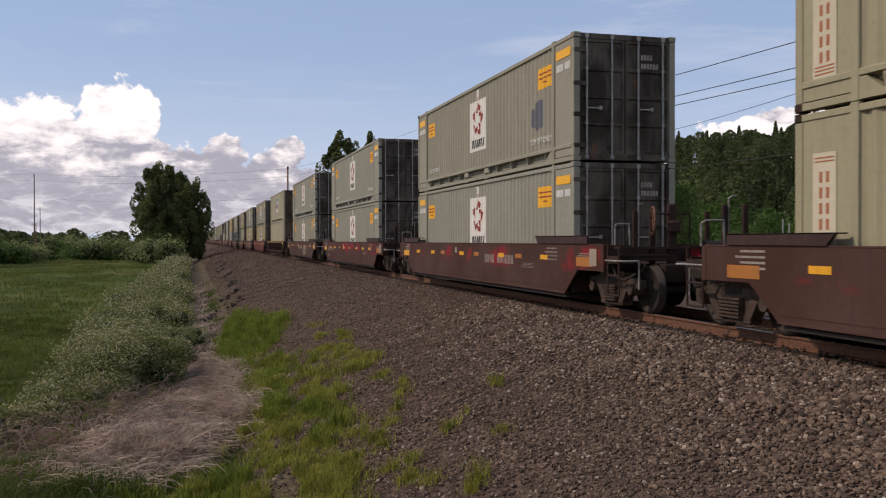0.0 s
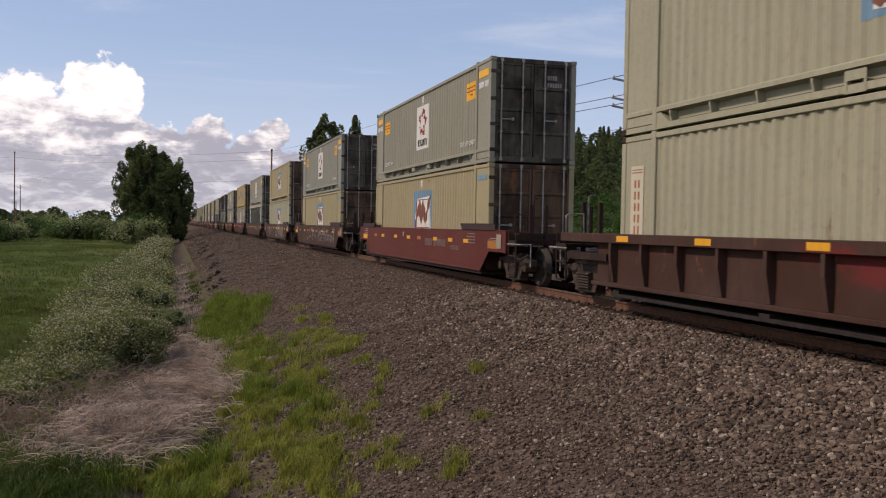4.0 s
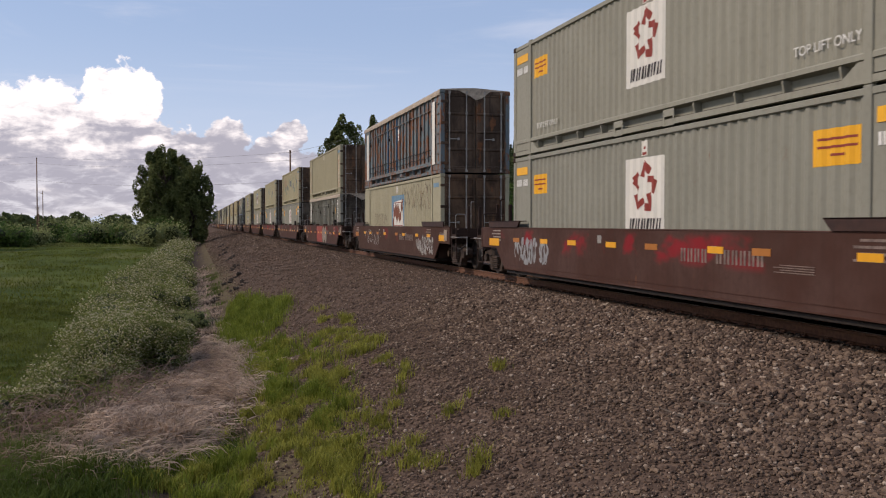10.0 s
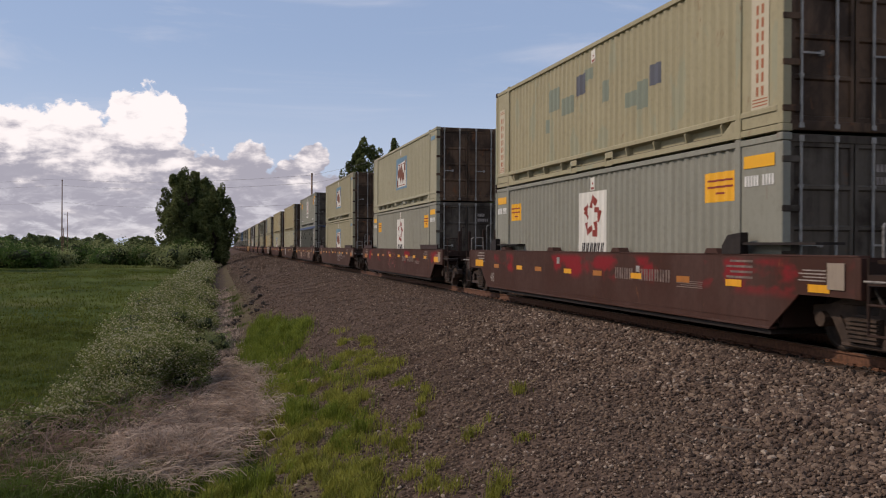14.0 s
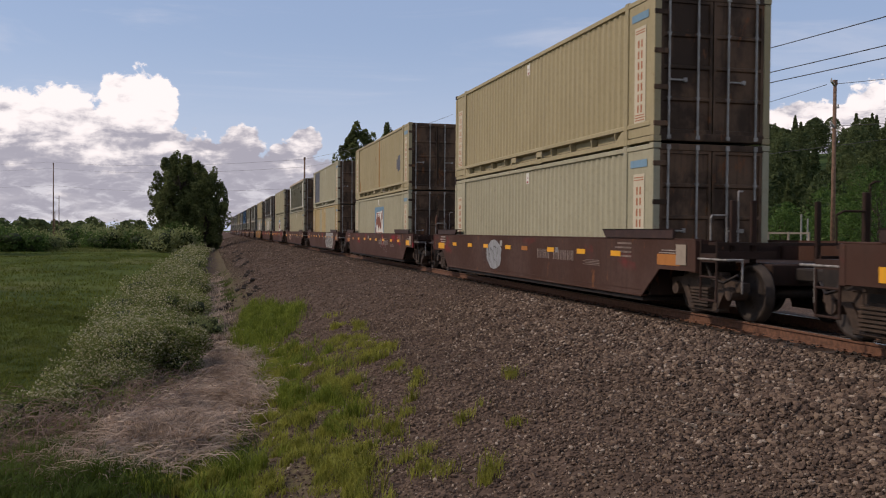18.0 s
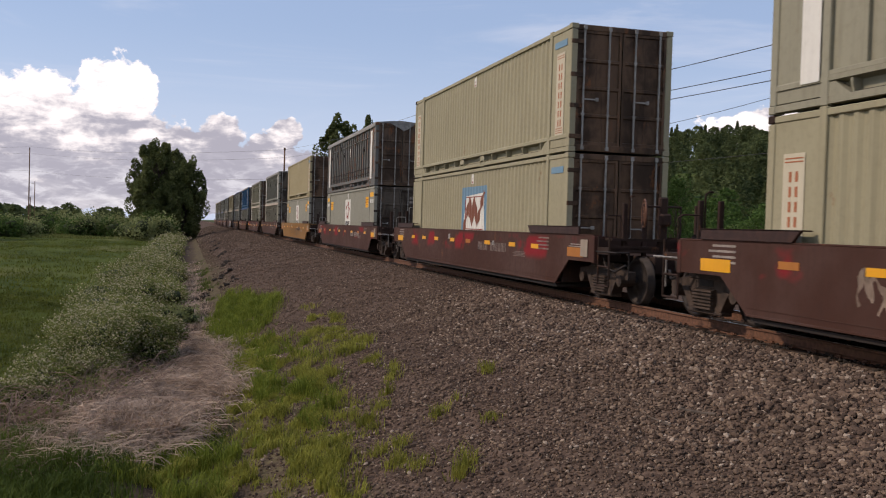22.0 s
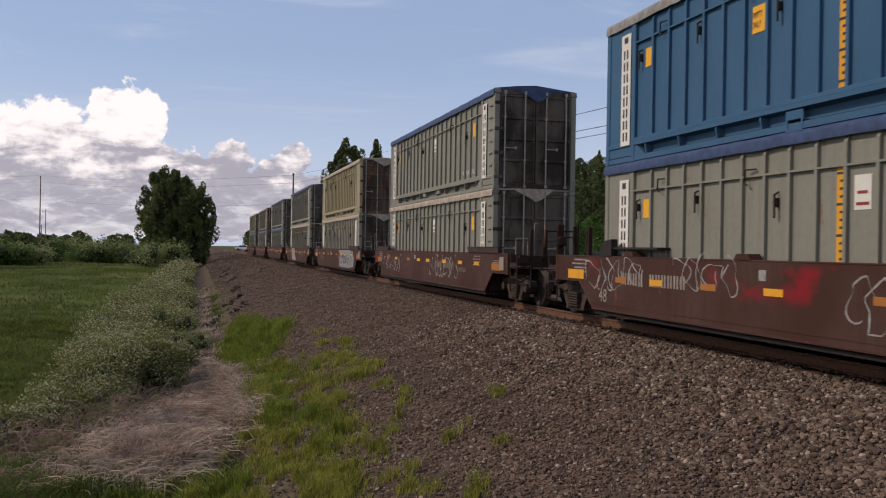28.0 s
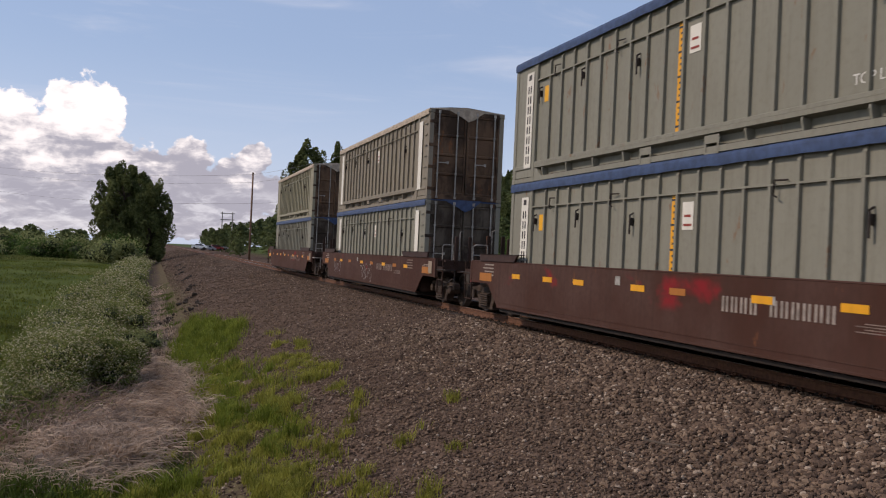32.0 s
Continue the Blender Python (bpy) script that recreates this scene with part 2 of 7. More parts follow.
OPEN = {"grey": paint("open_grey_paint", (0.20, 0.195, 0.158), rust=0.3, streak=0.5), "light": paint("open_light_paint", (0.225, 0.21, 0.16), rust=0.3, streak=0.5),
        "blue": paint("open_blue_paint", (0.035, 0.10, 0.18), rust=0.1), "bluegrey": paint("open_blue_grey_rusted", (0.115, 0.145, 0.155), rust=0.95, grime=0.5), "dark": paint("open_dark_paint", (0.115, 0.115, 0.105), rust=0.7),
        "rust": paint("open_rusty_tan_paint", (0.29, 0.25, 0.15), rust=0.45, streak=0.5), "olive": paint("open_olive_paint", (0.245, 0.23, 0.165), rust=0.28, streak=0.5),
        "brown": paint("open_brown_grey_paint", (0.20, 0.175, 0.135), rust=0.3)}
# door paints: dirt and rust, plus the shade of the ends in the colour
END_DIRT_SHADE = paint("door_grey_dirt_shade", (0.094, 0.078, 0.060), grime=0.5, rust=0.32, dirt=(0.05, 0.035, 0.025), dark_film=0.85)
END_RUST = paint("door_rust_brown", (0.105, 0.069, 0.046), grime=0.6, rust=0.6, dark_film=0.7)
END_TAN_SHADE = paint("door_tan_dirt_shade", (0.115, 0.068, 0.040), grime=0.6, rust=0.45, dirt=(0.05, 0.03, 0.02), dark_film=0.8)
CAR_END = paint("car_end_brown", (0.036, 0.019, 0.014), rough=0.75, grime=0.5, rust=0.25, dirt=(0.03, 0.022, 0.018), dark_film=0.6)
GRAB = plain("worn_white_grab_paint", (0.23, 0.21, 0.19), rough=0.55, vary=0.5, scale=9)
BROWN = paint("car_brown_paint", (0.052, 0.0215, 0.0145), rough=0.72, grime=0.5, rust=0.2, fade=0.5, streak=0.55, patch=(0.22, 0.012, 0.018), patch_amount=0.85, patch_at=0.58, smear=True, dirt=(0.04, 0.03, 0.025))
BROWN_OLD = paint("car_brown_worn", (0.052, 0.0235, 0.0155), rough=0.74, grime=0.55, rust=0.3, fade=0.5, streak=0.55, patch=(0.15, 0.018, 0.018), patch_amount=0.7, patch_at=0.61, smear=True, dirt=(0.04, 0.03, 0.025))
BROWN_RED = paint("car_red_brown", (0.10, 0.025, 0.018), rough=0.7, grime=0.4, rust=0.2, dirt=(0.05, 0.03, 0.025))
YELLOW_CAR = paint("car_yellow_worn", (0.2, 0.10, 0.03), rough=0.7, grime=0.5, rust=0.3, dirt=(0.06, 0.04, 0.02))
UNDER = plain("dark_running_gear", (0.020, 0.014, 0.011), rough=0.7, vary=0.4)
TRUCK = plain("dusty_brown_truck_steel", (0.050, 0.032, 0.022), rough=0.75, vary=0.4)
GUIDE = plain("dark_guide_steel", (0.038, 0.017, 0.012), vary=0.3)
GALV = plain("galvanised_rod", (0.27, 0.255, 0.23), rough=0.45, metal=0.1, vary=0.25)
WHEEL = plain("wheel_steel_dark", (0.030, 0.021, 0.016), rough=0.7, metal=0.1, vary=0.4)
RUSTY = plain("rail_rust", (0.118, 0.054, 0.030), rough=0.8, vary=0.35, scale=14)
RAILTOP = plain("rail_polished_head", (0.45, 0.43, 0.40), rough=0.28, metal=0.9, vary=0.1)
TIE = plain("creosoted_timber", (0.055, 0.038, 0.028), rough=0.85, vary=0.45, scale=11)
DECAL = paint("orange_decal", (0.72, 0.36, 0.025), rough=0.45, grime=0.12, streak=0.1)
WHITE = paint("white_panel_paint", (0.62, 0.60, 0.54), rough=0.6, grime=0.2, streak=0.2)
STRIPW = paint("aged_strip_white", (0.47, 0.42, 0.31), rough=0.65, grime=0.25, streak=0.25)
BROWN_INK = paint("faded_brown_ink", (0.33, 0.115, 0.055), grime=0.2)
RED_INK = paint("faded_red_ink", (0.24, 0.045, 0.035), grime=0.15)
DARK_INK = paint("dark_ink", (0.045, 0.04, 0.04), grime=0.1)
BLUE_INK = paint("faded_blue_ink", (0.14, 0.24, 0.32), grime=0.2)
RUST_RUN = paint("orange_rust_run", (0.28, 0.155, 0.06), rough=0.8, grime=0.5, rust=0.4, streak=0.6)
PATCH_GREEN = paint("grey_green_touch_up", (0.19, 0.215, 0.165), grime=0.3, rust=0.1)
SLATE = paint("slate_repair_panel", (0.10, 0.105, 0.125), grime=0.2)
PALE_INK = plain("white_stencil", (0.62, 0.61, 0.57), vary=0.12)
CAR_INK = plain("worn_car_stencil", (0.17, 0.125, 0.105), vary=0.4)
FADED_INK = plain("faded_stencil", (0.26, 0.22, 0.19), vary=0.3)
SCRAPE = plain("rust_scrape", (0.15, 0.095, 0.06), rough=0.8, vary=0.3)
ZIG_INK = paint("faded_zigzag_ink", (0.19, 0.075, 0.05), grime=0.3)
SPRAY = plain("dull_white_spray", (0.28, 0.27, 0.25), vary=0.3)
SILVER = plain("silver_spray", (0.24, 0.245, 0.25), rough=0.45, vary=0.2)
PLACARD = paint("dull_placard", (0.27, 0.22, 0.17))
DULL_ORANGE = paint("dull_orange_plate", (0.34, 0.13, 0.03), grime=0.3)
ORANGE_LINE = paint("yellow_reflector", (0.66, 0.31, 0.02), rough=0.4, grime=0.15)
TARP = {"blue": plain("blue_tarpaulin", (0.03, 0.052, 0.115), rough=0.55, vary=0.3), "white": plain("off_white_tarpaulin", (0.34, 0.28, 0.215), rough=0.75, vary=0.3),
        "grey": plain("grey_tarpaulin", (0.22, 0.21, 0.19), rough=0.7, vary=0.3)}
BRASS = plain("brake_wheel_rust", (0.13, 0.055, 0.03), rough=0.7, vary=0.4)


def leafy(name, dark, light, rough=0.7, clump=0.35, gloss=0.12):
    """Leaf or blade colour, a different mix on every leaf."""
    m, t, p = base_mat(name)
    rnd = nd(t, "ShaderNodeNewGeometry").outputs["Random Per Island"]
    n = noise_n(t, coords(t, 0), clump, 4.0, 0.6)
    f = math_n(t, "ADD", math_n(t, "MULTIPLY", rnd, 0.45), math_n(t, "MULTIPLY", ramp(t, n, 0.35, 0.65), 0.55))
    lk(t, mixc(t, f, dark, light), p.inputs["Base Color"])
    p.inputs["Roughness"].default_value = rough
    p.inputs["Specular IOR Level"].default_value = gloss
    tr = nd(t, "ShaderNodeBsdfTranslucent")
    lk(t, mixc(t, f, tuple(x * 0.8 for x in dark), tuple(x * 1.1 for x in light)), tr.inputs["Color"])
    mx = nd(t, "ShaderNodeMixShader")
    mx.inputs[0].default_value = 0.4
    lk(t, p.outputs[0], mx.inputs[1])
    lk(t, tr.outputs[0], mx.inputs[2])
    lk(t, mx.outputs[0], t.nodes["Material Output"].inputs["Surface"])
    return m


LEAF_DARK = leafy("dark_tree_leaf", (0.055, 0.072, 0.026), (0.17, 0.19, 0.07), clump=0.5)
LEAF_MID = leafy("mid_tree_leaf", (0.040, 0.075, 0.018), (0.095, 0.155, 0.038))
LEAF_HILL = leafy("hill_wood_leaf", (0.045, 0.064, 0.026), (0.135, 0.16, 0.062), clump=0.06)
LEAF_WOOD = leafy("far_wood_leaf", (0.048, 0.068, 0.028), (0.14, 0.165, 0.065))
LEAF_SHRUB = leafy("shrub_leaf", (0.13, 0.155, 0.06), (0.30, 0.32, 0.14))
LEAF_HEDGE = leafy("bramble_leaf", (0.075, 0.098, 0.022), (0.225, 0.24, 0.08), clump=1.2)
LEAF_PALE = leafy("bramble_blossom", (0.26, 0.24, 0.125), (0.52, 0.47, 0.32), clump=1.2)
GRASS = leafy("bright_grass_blade", (0.095, 0.105, 0.016), (0.38, 0.37, 0.075), clump=3.5)
GRASS_RICH = leafy("rich_grass_blade", (0.07, 0.098, 0.012), (0.24, 0.28, 0.044), clump=3.0)
FIELD_LEAF = leafy("meadow_leaf", (0.054, 0.070, 0.009), (0.135, 0.152, 0.026), clump=0.5)
GRASS_DARK = leafy("field_grass_blade", (0.040, 0.066, 0.010), (0.105, 0.14, 0.026))
STRAW = leafy("dead_grass_stalk", (0.16, 0.113, 0.086), (0.64, 0.50, 0.39), 0.8, 1.5)
DEAD_BROWN = leafy("dead_grass_brown", (0.10, 0.066, 0.052), (0.38, 0.27, 0.21), 0.8, 1.2)
BARK = plain("bark", (0.085, 0.065, 0.05), rough=0.9, vary=0.4, scale=5)
POLE = plain("weathered_pole_timber", (0.16, 0.095, 0.062), rough=0.85, vary=0.3, scale=4)
# dark earth of the clods; also the shade painted under the train
EARTH_SHADE = plain("dark_earth_and_shade", (0.035, 0.027, 0.021), rough=0.95, vary=0.4)
FAR_WIRE = plain("grey_cable", (0.16, 0.16, 0.17), rough=0.6, vary=0.1)
WIRE = plain("dark_cable", (0.05, 0.05, 0.055), rough=0.6, vary=0.1)


def stone_mat():
    m, t, p = base_mat("ballast_stone")
    rnd = nd(t, "ShaderNodeNewGeometry").outputs["Random Per Island"]
    v = coords(t, 0)
    n = noise_n(t, v, 60.0, 3.0, 0.6)
    g = noise_n(t, v, 0.7, 3.0, 0.6)
    c = nd(t, "ShaderNodeValToRGB")
    c.color_ramp.elements[0].color = (0.045, 0.032, 0.025, 1)
    c.color_ramp.elements[1].color = (0.46, 0.37, 0.29, 1)
    for pos, col in ((0.35, (0.119, 0.079, 0.058, 1)), (0.7, (0.174, 0.119, 0.084, 1)), (0.92, (0.262, 0.186, 0.130, 1))):
        e = c.color_ramp.elements.new(pos)
        e.color = col
    lk(t, rnd, c.inputs[0])
    cc = mixc(t, math_n(t, "MULTIPLY", n, 0.5), c.outputs[0], (0.060, 0.042, 0.033))
    cc = mixc(t, math_n(t, "MULTIPLY", ramp(t, g, 0.4, 0.7), 0.25), cc, (0.12, 0.085, 0.06))
    lk(t, cc, p.inputs["Base Color"])
    p.inputs["Roughness"].default_value = 0.9
    p.inputs["Specular IOR Level"].default_value = 0.12
    bump(t, p, n, 0.3, 0.004)
    return m


STONE = stone_mat()


def ground_mat():
    """One sheet: rail bed gravel, grassy bank, dead grass in the ditch, field."""
    m, t, p = base_mat("ground_surface")
    v = coords(t, 0)
    s = nd(t, "ShaderNodeSeparateXYZ")
    lk(t, v, s.inputs[0])
    x, y = s.outputs[0], s.outputs[1]
    wob = noise_n(t, v, 0.45, 4.0, 0.6)
    wob2 = noise_n(t, v, 2.4, 4.0, 0.65)
    xw = math_n(t, "ADD", x, math_n(t, "ADD", math_n(t, "MULTIPLY", math_n(t, "SUBTRACT", wob, 0.5), 2.2), math_n(t, "MULTIPLY", math_n(t, "SUBTRACT", wob2, 0.5), 1.2)))
    # gravel
    vor = nd(t, "ShaderNodeTexVoronoi")
    vor.inputs["Scale"].default_value = 17.0
    lk(t, v, vor.inputs["Vector"])
    gn = noise_n(t, v, 35.0, 4.0, 0.65)
    gl = noise_n(t, v, 0.9, 4.0, 0.6)
    sep = nd(t, "ShaderNodeSeparateColor")
    lk(t, vor.outputs["Color"], sep.inputs[0])
    gravel = mixc(t, sep.outputs[0], (0.034, 0.022, 0.018), (0.165, 0.112, 0.082))
    gravel = mixc(t, math_n(t, "MULTIPLY", gn, 0.55), gravel, (0.062, 0.044, 0.034))
    gravel = mixc(t, math_n(t, "MULTIPLY", ramp(t, gl, 0.4, 0.75), 0.45), gravel, (0.060, 0.042, 0.032))
    # earth and dead grass
    fib = noise_n(t, vmath(t, "MULTIPLY", v, (6.0, 1.6, 1.0)), 3.5, 5.0, 0.7, 0.6)
    dead = mixc(t, ramp(t, fib, 0.3, 0.75), (0.036, 0.027, 0.02), (0.10, 0.072, 0.053))
    # grass
    gr = noise_n(t, vmath(t, "MULTIPLY", v, (1.0, 0.45, 1.0)), 0.22, 5.0, 0.6, 0.4)
    gf = noise_n(t, v, 5.5, 5.0, 0.7)
    field = mixc(t, ramp(t, gr, 0.32, 0.68), (0.036, 0.052, 0.010), (0.080, 0.10, 0.022))
    field = mixc(t, math_n(t, "MULTIPLY", ramp(t, gf, 0.4, 0.75), 0.5), field, (0.045, 0.07, 0.02))
    field = mixc(t, math_n(t, "MULTIPLY", ramp(t, noise_n(t, v, 0.06, 4.0, 0.6), 0.50, 0.7), 0.6), field, (0.15, 0.14, 0.06))
    bank = mixc(t, ramp(t, gf, 0.35, 0.65), (0.065, 0.047, 0.034), (0.115, 0.094, 0.050))
    c = mixc(t, ramp(t, xw, -3.6, -2.9), field, dead)
    c = mixc(t, ramp(t, xw, 0.7, 1.1), c, bank)
    c = mixc(t, ramp(t, xw, 1.9, 2.5), c, gravel)
    # rust-stained ballast by the rails, its colour deepened for shade under the train
    rust_shade_strip = ramp(t, math_n(t, "ABSOLUTE", math_n(t, "SUBTRACT", x, TRACK)), 1.45, 1.15)
    c = mixc(t, math_n(t, "MULTIPLY", rust_shade_strip, 0.75), c, (0.036, 0.022, 0.016))
    # shade of the train painted between the rails and just beyond
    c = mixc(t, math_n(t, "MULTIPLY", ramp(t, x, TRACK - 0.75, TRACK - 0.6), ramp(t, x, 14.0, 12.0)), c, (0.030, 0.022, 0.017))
    far = ramp(t, x, 24.0, 32.0)
    c = mixc(t, far, c, mixc(t, ramp(t, gr, 0.3, 0.7), (0.035, 0.06, 0.02), (0.09, 0.12, 0.04)))
    lk(t, c, p.inputs["Base Color"])
    p.inputs["Roughness"].default_value = 0.9
    p.inputs["Specular IOR Level"].default_value = 0.04
    h = math_n(t, "ADD", math_n(t, "MULTIPLY", vor.outputs["Distance"], -1.0), math_n(t, "MULTIPLY", gf, 0.8))
    bump(t, p, h, 0.6, 0.03)
    return m


GROUND = ground_mat()

# ---------------------------------------------------------------- mesh helpers
class Build:
    """Collects vertices and faces of one mesh."""

    def __init__(self):
        self.v, self.f = [], []

    def add(self, verts, faces):
        n = len(self.v)
        self.v += [tuple(a) for a in verts]
        self.f += [tuple(i + n for i in a) for a in faces]
        return self

    def box(self, x0, x1, y0, y1, z0, z1, c=0.0):
        """A box; c chamfers its edges."""
        if c <= 0:
            v = [(x, y, z) for x in (x0, x1) for y in (y0, y1) for z in (z0, z1)]
            return self.add(v, [(0, 1, 3, 2), (4, 6, 7, 5), (0, 4, 5, 1), (2, 3, 7, 6), (0, 2, 6, 4), (1, 5, 7, 3)])
        lo, hi = (x0, y0, z0), (x1, y1, z1)
        v, ix = [], {}
        for cx in (0, 1):
            for cy in (0, 1):
                for cz in (0, 1):
                    for ax in range(3):
                        q = []
                        for a, s in enumerate((cx, cy, cz)):
                            e = hi[a] if s else lo[a]
                            q.append(e if a == ax else (e - c if s else e + c))
                        ix[(cx, cy, cz, ax)] = len(v)
                        v.append(tuple(q))
        f = []
        for ax in range(3):
            o = [a for a in range(3) if a != ax]
            for s in (0, 1):
                k = []
                for a, b in ((0, 0), (1, 0), (1, 1), (0, 1)):
                    key = [0, 0, 0]
                    key[ax], key[o[0]], key[o[1]] = s, a, b
                    k.append(ix[(*key, ax)])
                f.append(k if (s == 1) ^ (ax == 1) else k[::-1])
        for ax in range(3):
            o = [a for a in range(3) if a != ax]
            for a in (0, 1):
                for b in (0, 1):
                    k0, k1 = [0, 0, 0], [0, 0, 0]
                    k0[o[0]] = k1[o[0]] = a
                    k0[o[1]] = k1[o[1]] = b
                    k1[ax] = 1
                    f.append([ix[(*k0, o[0])], ix[(*k1, o[0])], ix[(*k1, o[1])], ix[(*k0, o[1])]])
        for cx in (0, 1):
            for cy in (0, 1):
                for cz in (0, 1):
                    f.append([ix[(cx, cy, cz, a)] for a in range(3)])
        return self.add(v, f)

    def prism_x(self, pts, x0, x1):
        """A (y, z) outline pushed from x0 to x1."""
        n = len(pts)
        v = [(x0, *q) for q in pts] + [(x1, *q) for q in pts]
        f = [tuple(range(n)), tuple(range(2 * n - 1, n - 1, -1))] + [(i, i + n, (i + 1) % n + n, (i + 1) % n) for i in range(n)]
        return self.add(v, f)

    def prism_y(self, pts, y0, y1):
        """An (x, z) outline pushed from y0 to y1."""
        n = len(pts)
        v = [(q[0], y0, q[1]) for q in pts] + [(q[0], y1, q[1]) for q in pts]
        f = [tuple(range(n)), tuple(range(2 * n - 1, n - 1, -1))] + [(i, i + n, (i + 1) % n + n, (i + 1) % n) for i in range(n)]
        return self.add(v, f)

    def tube(self, a, b, r0, r1=None, n=8):
        """A round bar from a to b."""
        r1 = r0 if r1 is None else r1
        a, b = Vector(a), Vector(b)
        d = (b - a).normalized()
        s = d.orthogonal().normalized()
        u = d.cross(s)
        v = []
        for q, r in ((a, r0), (b, r1)):
            v += [tuple(q + (s * math.cos(2 * math.pi * i / n) + u * math.sin(2 * math.pi * i / n)) * r) for i in range(n)]
        f = [(i, (i + 1) % n, (i + 1) % n + n, i + n) for i in range(n)] + [tuple(range(n - 1, -1, -1)), tuple(range(n, 2 * n))]
        return self.add(v, f)

    def pipe(self, pts, r, n=6):
        """One bent tube through the points, mitred at the corners, closed at the ends."""
        q = [Vector(p) for p in pts]
        loop = (q[0] - q[-1]).length < 1e-6
        if loop:
            q = q[:-1]
        m = len(q)
        seg = [(q[(i + 1) % m] - q[i]).normalized() for i in range(m if loop else m - 1)]
        ref = Vector((0, 0, 0))
        for a, b in zip(seg, seg[1:]):
            ref += a.cross(b)
        if ref.length < 0.02:
            ref = Vector((0, 0, 1)) if abs(seg[0].z) < 0.8 else Vector((1, 0, 0))
        v = []
        for i in range(m):
            a = seg[i - 1] if i or loop else seg[0]
            b = seg[i] if i < len(seg) else seg[-1]
            d = (a + b).normalized()
            u = d.cross(ref).normalized()
            w = u.cross(d)
            k = min(1.5, 1 / max(0.3, d.dot(a)))
            for j in range(n):
                c, s = math.cos(2 * math.pi * j / n), math.sin(2 * math.pi * j / n)
                v.append(tuple(q[i] + u * (r * k * c) + w * (r * s)))
        f = [(i * n + j, i * n + (j + 1) % n, (i + 1) % m * n + (j + 1) % n, (i + 1) % m * n + j) for i in range(m if loop else m - 1) for j in range(n)]
        if not loop:
            f += [tuple(range(n)), tuple((m - 1) * n + j for j in range(n))]
        return self.add(v, f)

    def lathe_x(self, prof, n=24):
        """(x, r) outline turned about the x axis."""
        k = len(prof)
        v = []
        for i in range(n):
            c, s = math.cos(2 * math.pi * i / n), math.sin(2 * math.pi * i / n)
            v += [(x, r * c, r * s) for x, r in prof]
        f = []
        for i in range(n):
            j = (i + 1) % n
            f += [(i * k + a, i * k + a + 1, j * k + a + 1, j * k + a) for a in range(k - 1)]
        return self.add(v, f)

    def mesh(self, name, smooth=False):
        me = bpy.data.meshes.new(name)
        me.from_pydata(self.v, [], self.f)
        bm = bmesh.new()
        bm.from_mesh(me)
        bmesh.ops.recalc_face_normals(bm, faces=bm.faces)
        bm.to_mesh(me)
        bm.free()
        me.materials.append(None)
        if smooth:
            me.polygons.foreach_set("use_smooth", [True] * len(me.polygons))
        return me


def big_mesh(name, verts, faces, material, smooth=False):
    """A large mesh straight from arrays: verts n x 3, faces m x 3 or m x 4."""
    me = bpy.data.meshes.new(name)
    verts, faces = np.asarray(verts, np.float32), np.asarray(faces, np.int32)
    k = faces.shape[1]
    me.vertices.add(len(verts))
    me.vertices.foreach_set("co", verts.ravel())
    me.loops.add(faces.size)
    me.loops.foreach_set("vertex_index", faces.ravel())
    me.polygons.add(len(faces))
    me.polygons.foreach_set("loop_start", np.arange(0, faces.size, k, dtype=np.int32))
    me.polygons.foreach_set("use_smooth", np.full(len(faces), smooth))
    me.update(calc_edges=True)
    me.materials.append(material)
    return me


RAILS = []


def put(name, mesh, material, parent=None, label="", at=None):
    """One mesh object on shared mesh data, with a material of its own, as a part or a thing."""
    ob = new(name, mesh)
    if material is not None:
        ob.material_slots[0].link = "OBJECT"
        ob.material_slots[0].material = material
    if parent is not None:
        ob.parent = parent
    if at is not None:
        ob.matrix_basis = at
    if label:
        tagged(ob, label)
    return ob


# ---------------------------------------------------------------- ground
PROFILE_X = [-900, -60, -9, -3.4, -2.2, -0.6, 0.4, 1.0, 2.2, 4.0, 6.2, 7.5, 8.2, 8.45, 10.7, 11.1, 11.9, 13.4, 16.0, 40, 900]
PROFILE_Z = [-2.0, -2.2, -2.35, -2.35, -2.25, -2.35, -2.38, -2.2, -1.72, -1.12, -0.60, -0.33, -0.20, -0.185, -0.185, -0.23, -0.38, -0.9, -1.2, -1.3, -1.3]
HILL_AZ = [-90, 2, 6, 10, 16, 22, 30, 40, 60, 90]
HILL_H = [0, 0, 2, 8, 18, 27, 34, 35, 36, 30]


def hill(x, y):
    """Wooded ridge beyond the track."""
    az = np.degrees(np.arctan2(x, np.maximum(y, 1e-3)))
    d = np.hypot(x, y)
    top = np.interp(az, HILL_AZ, HILL_H)
    up = np.clip((d - 170) / 230, 0, 1)
    return np.where(x > 16, top * up * up * (3 - 2 * up), 0.0)


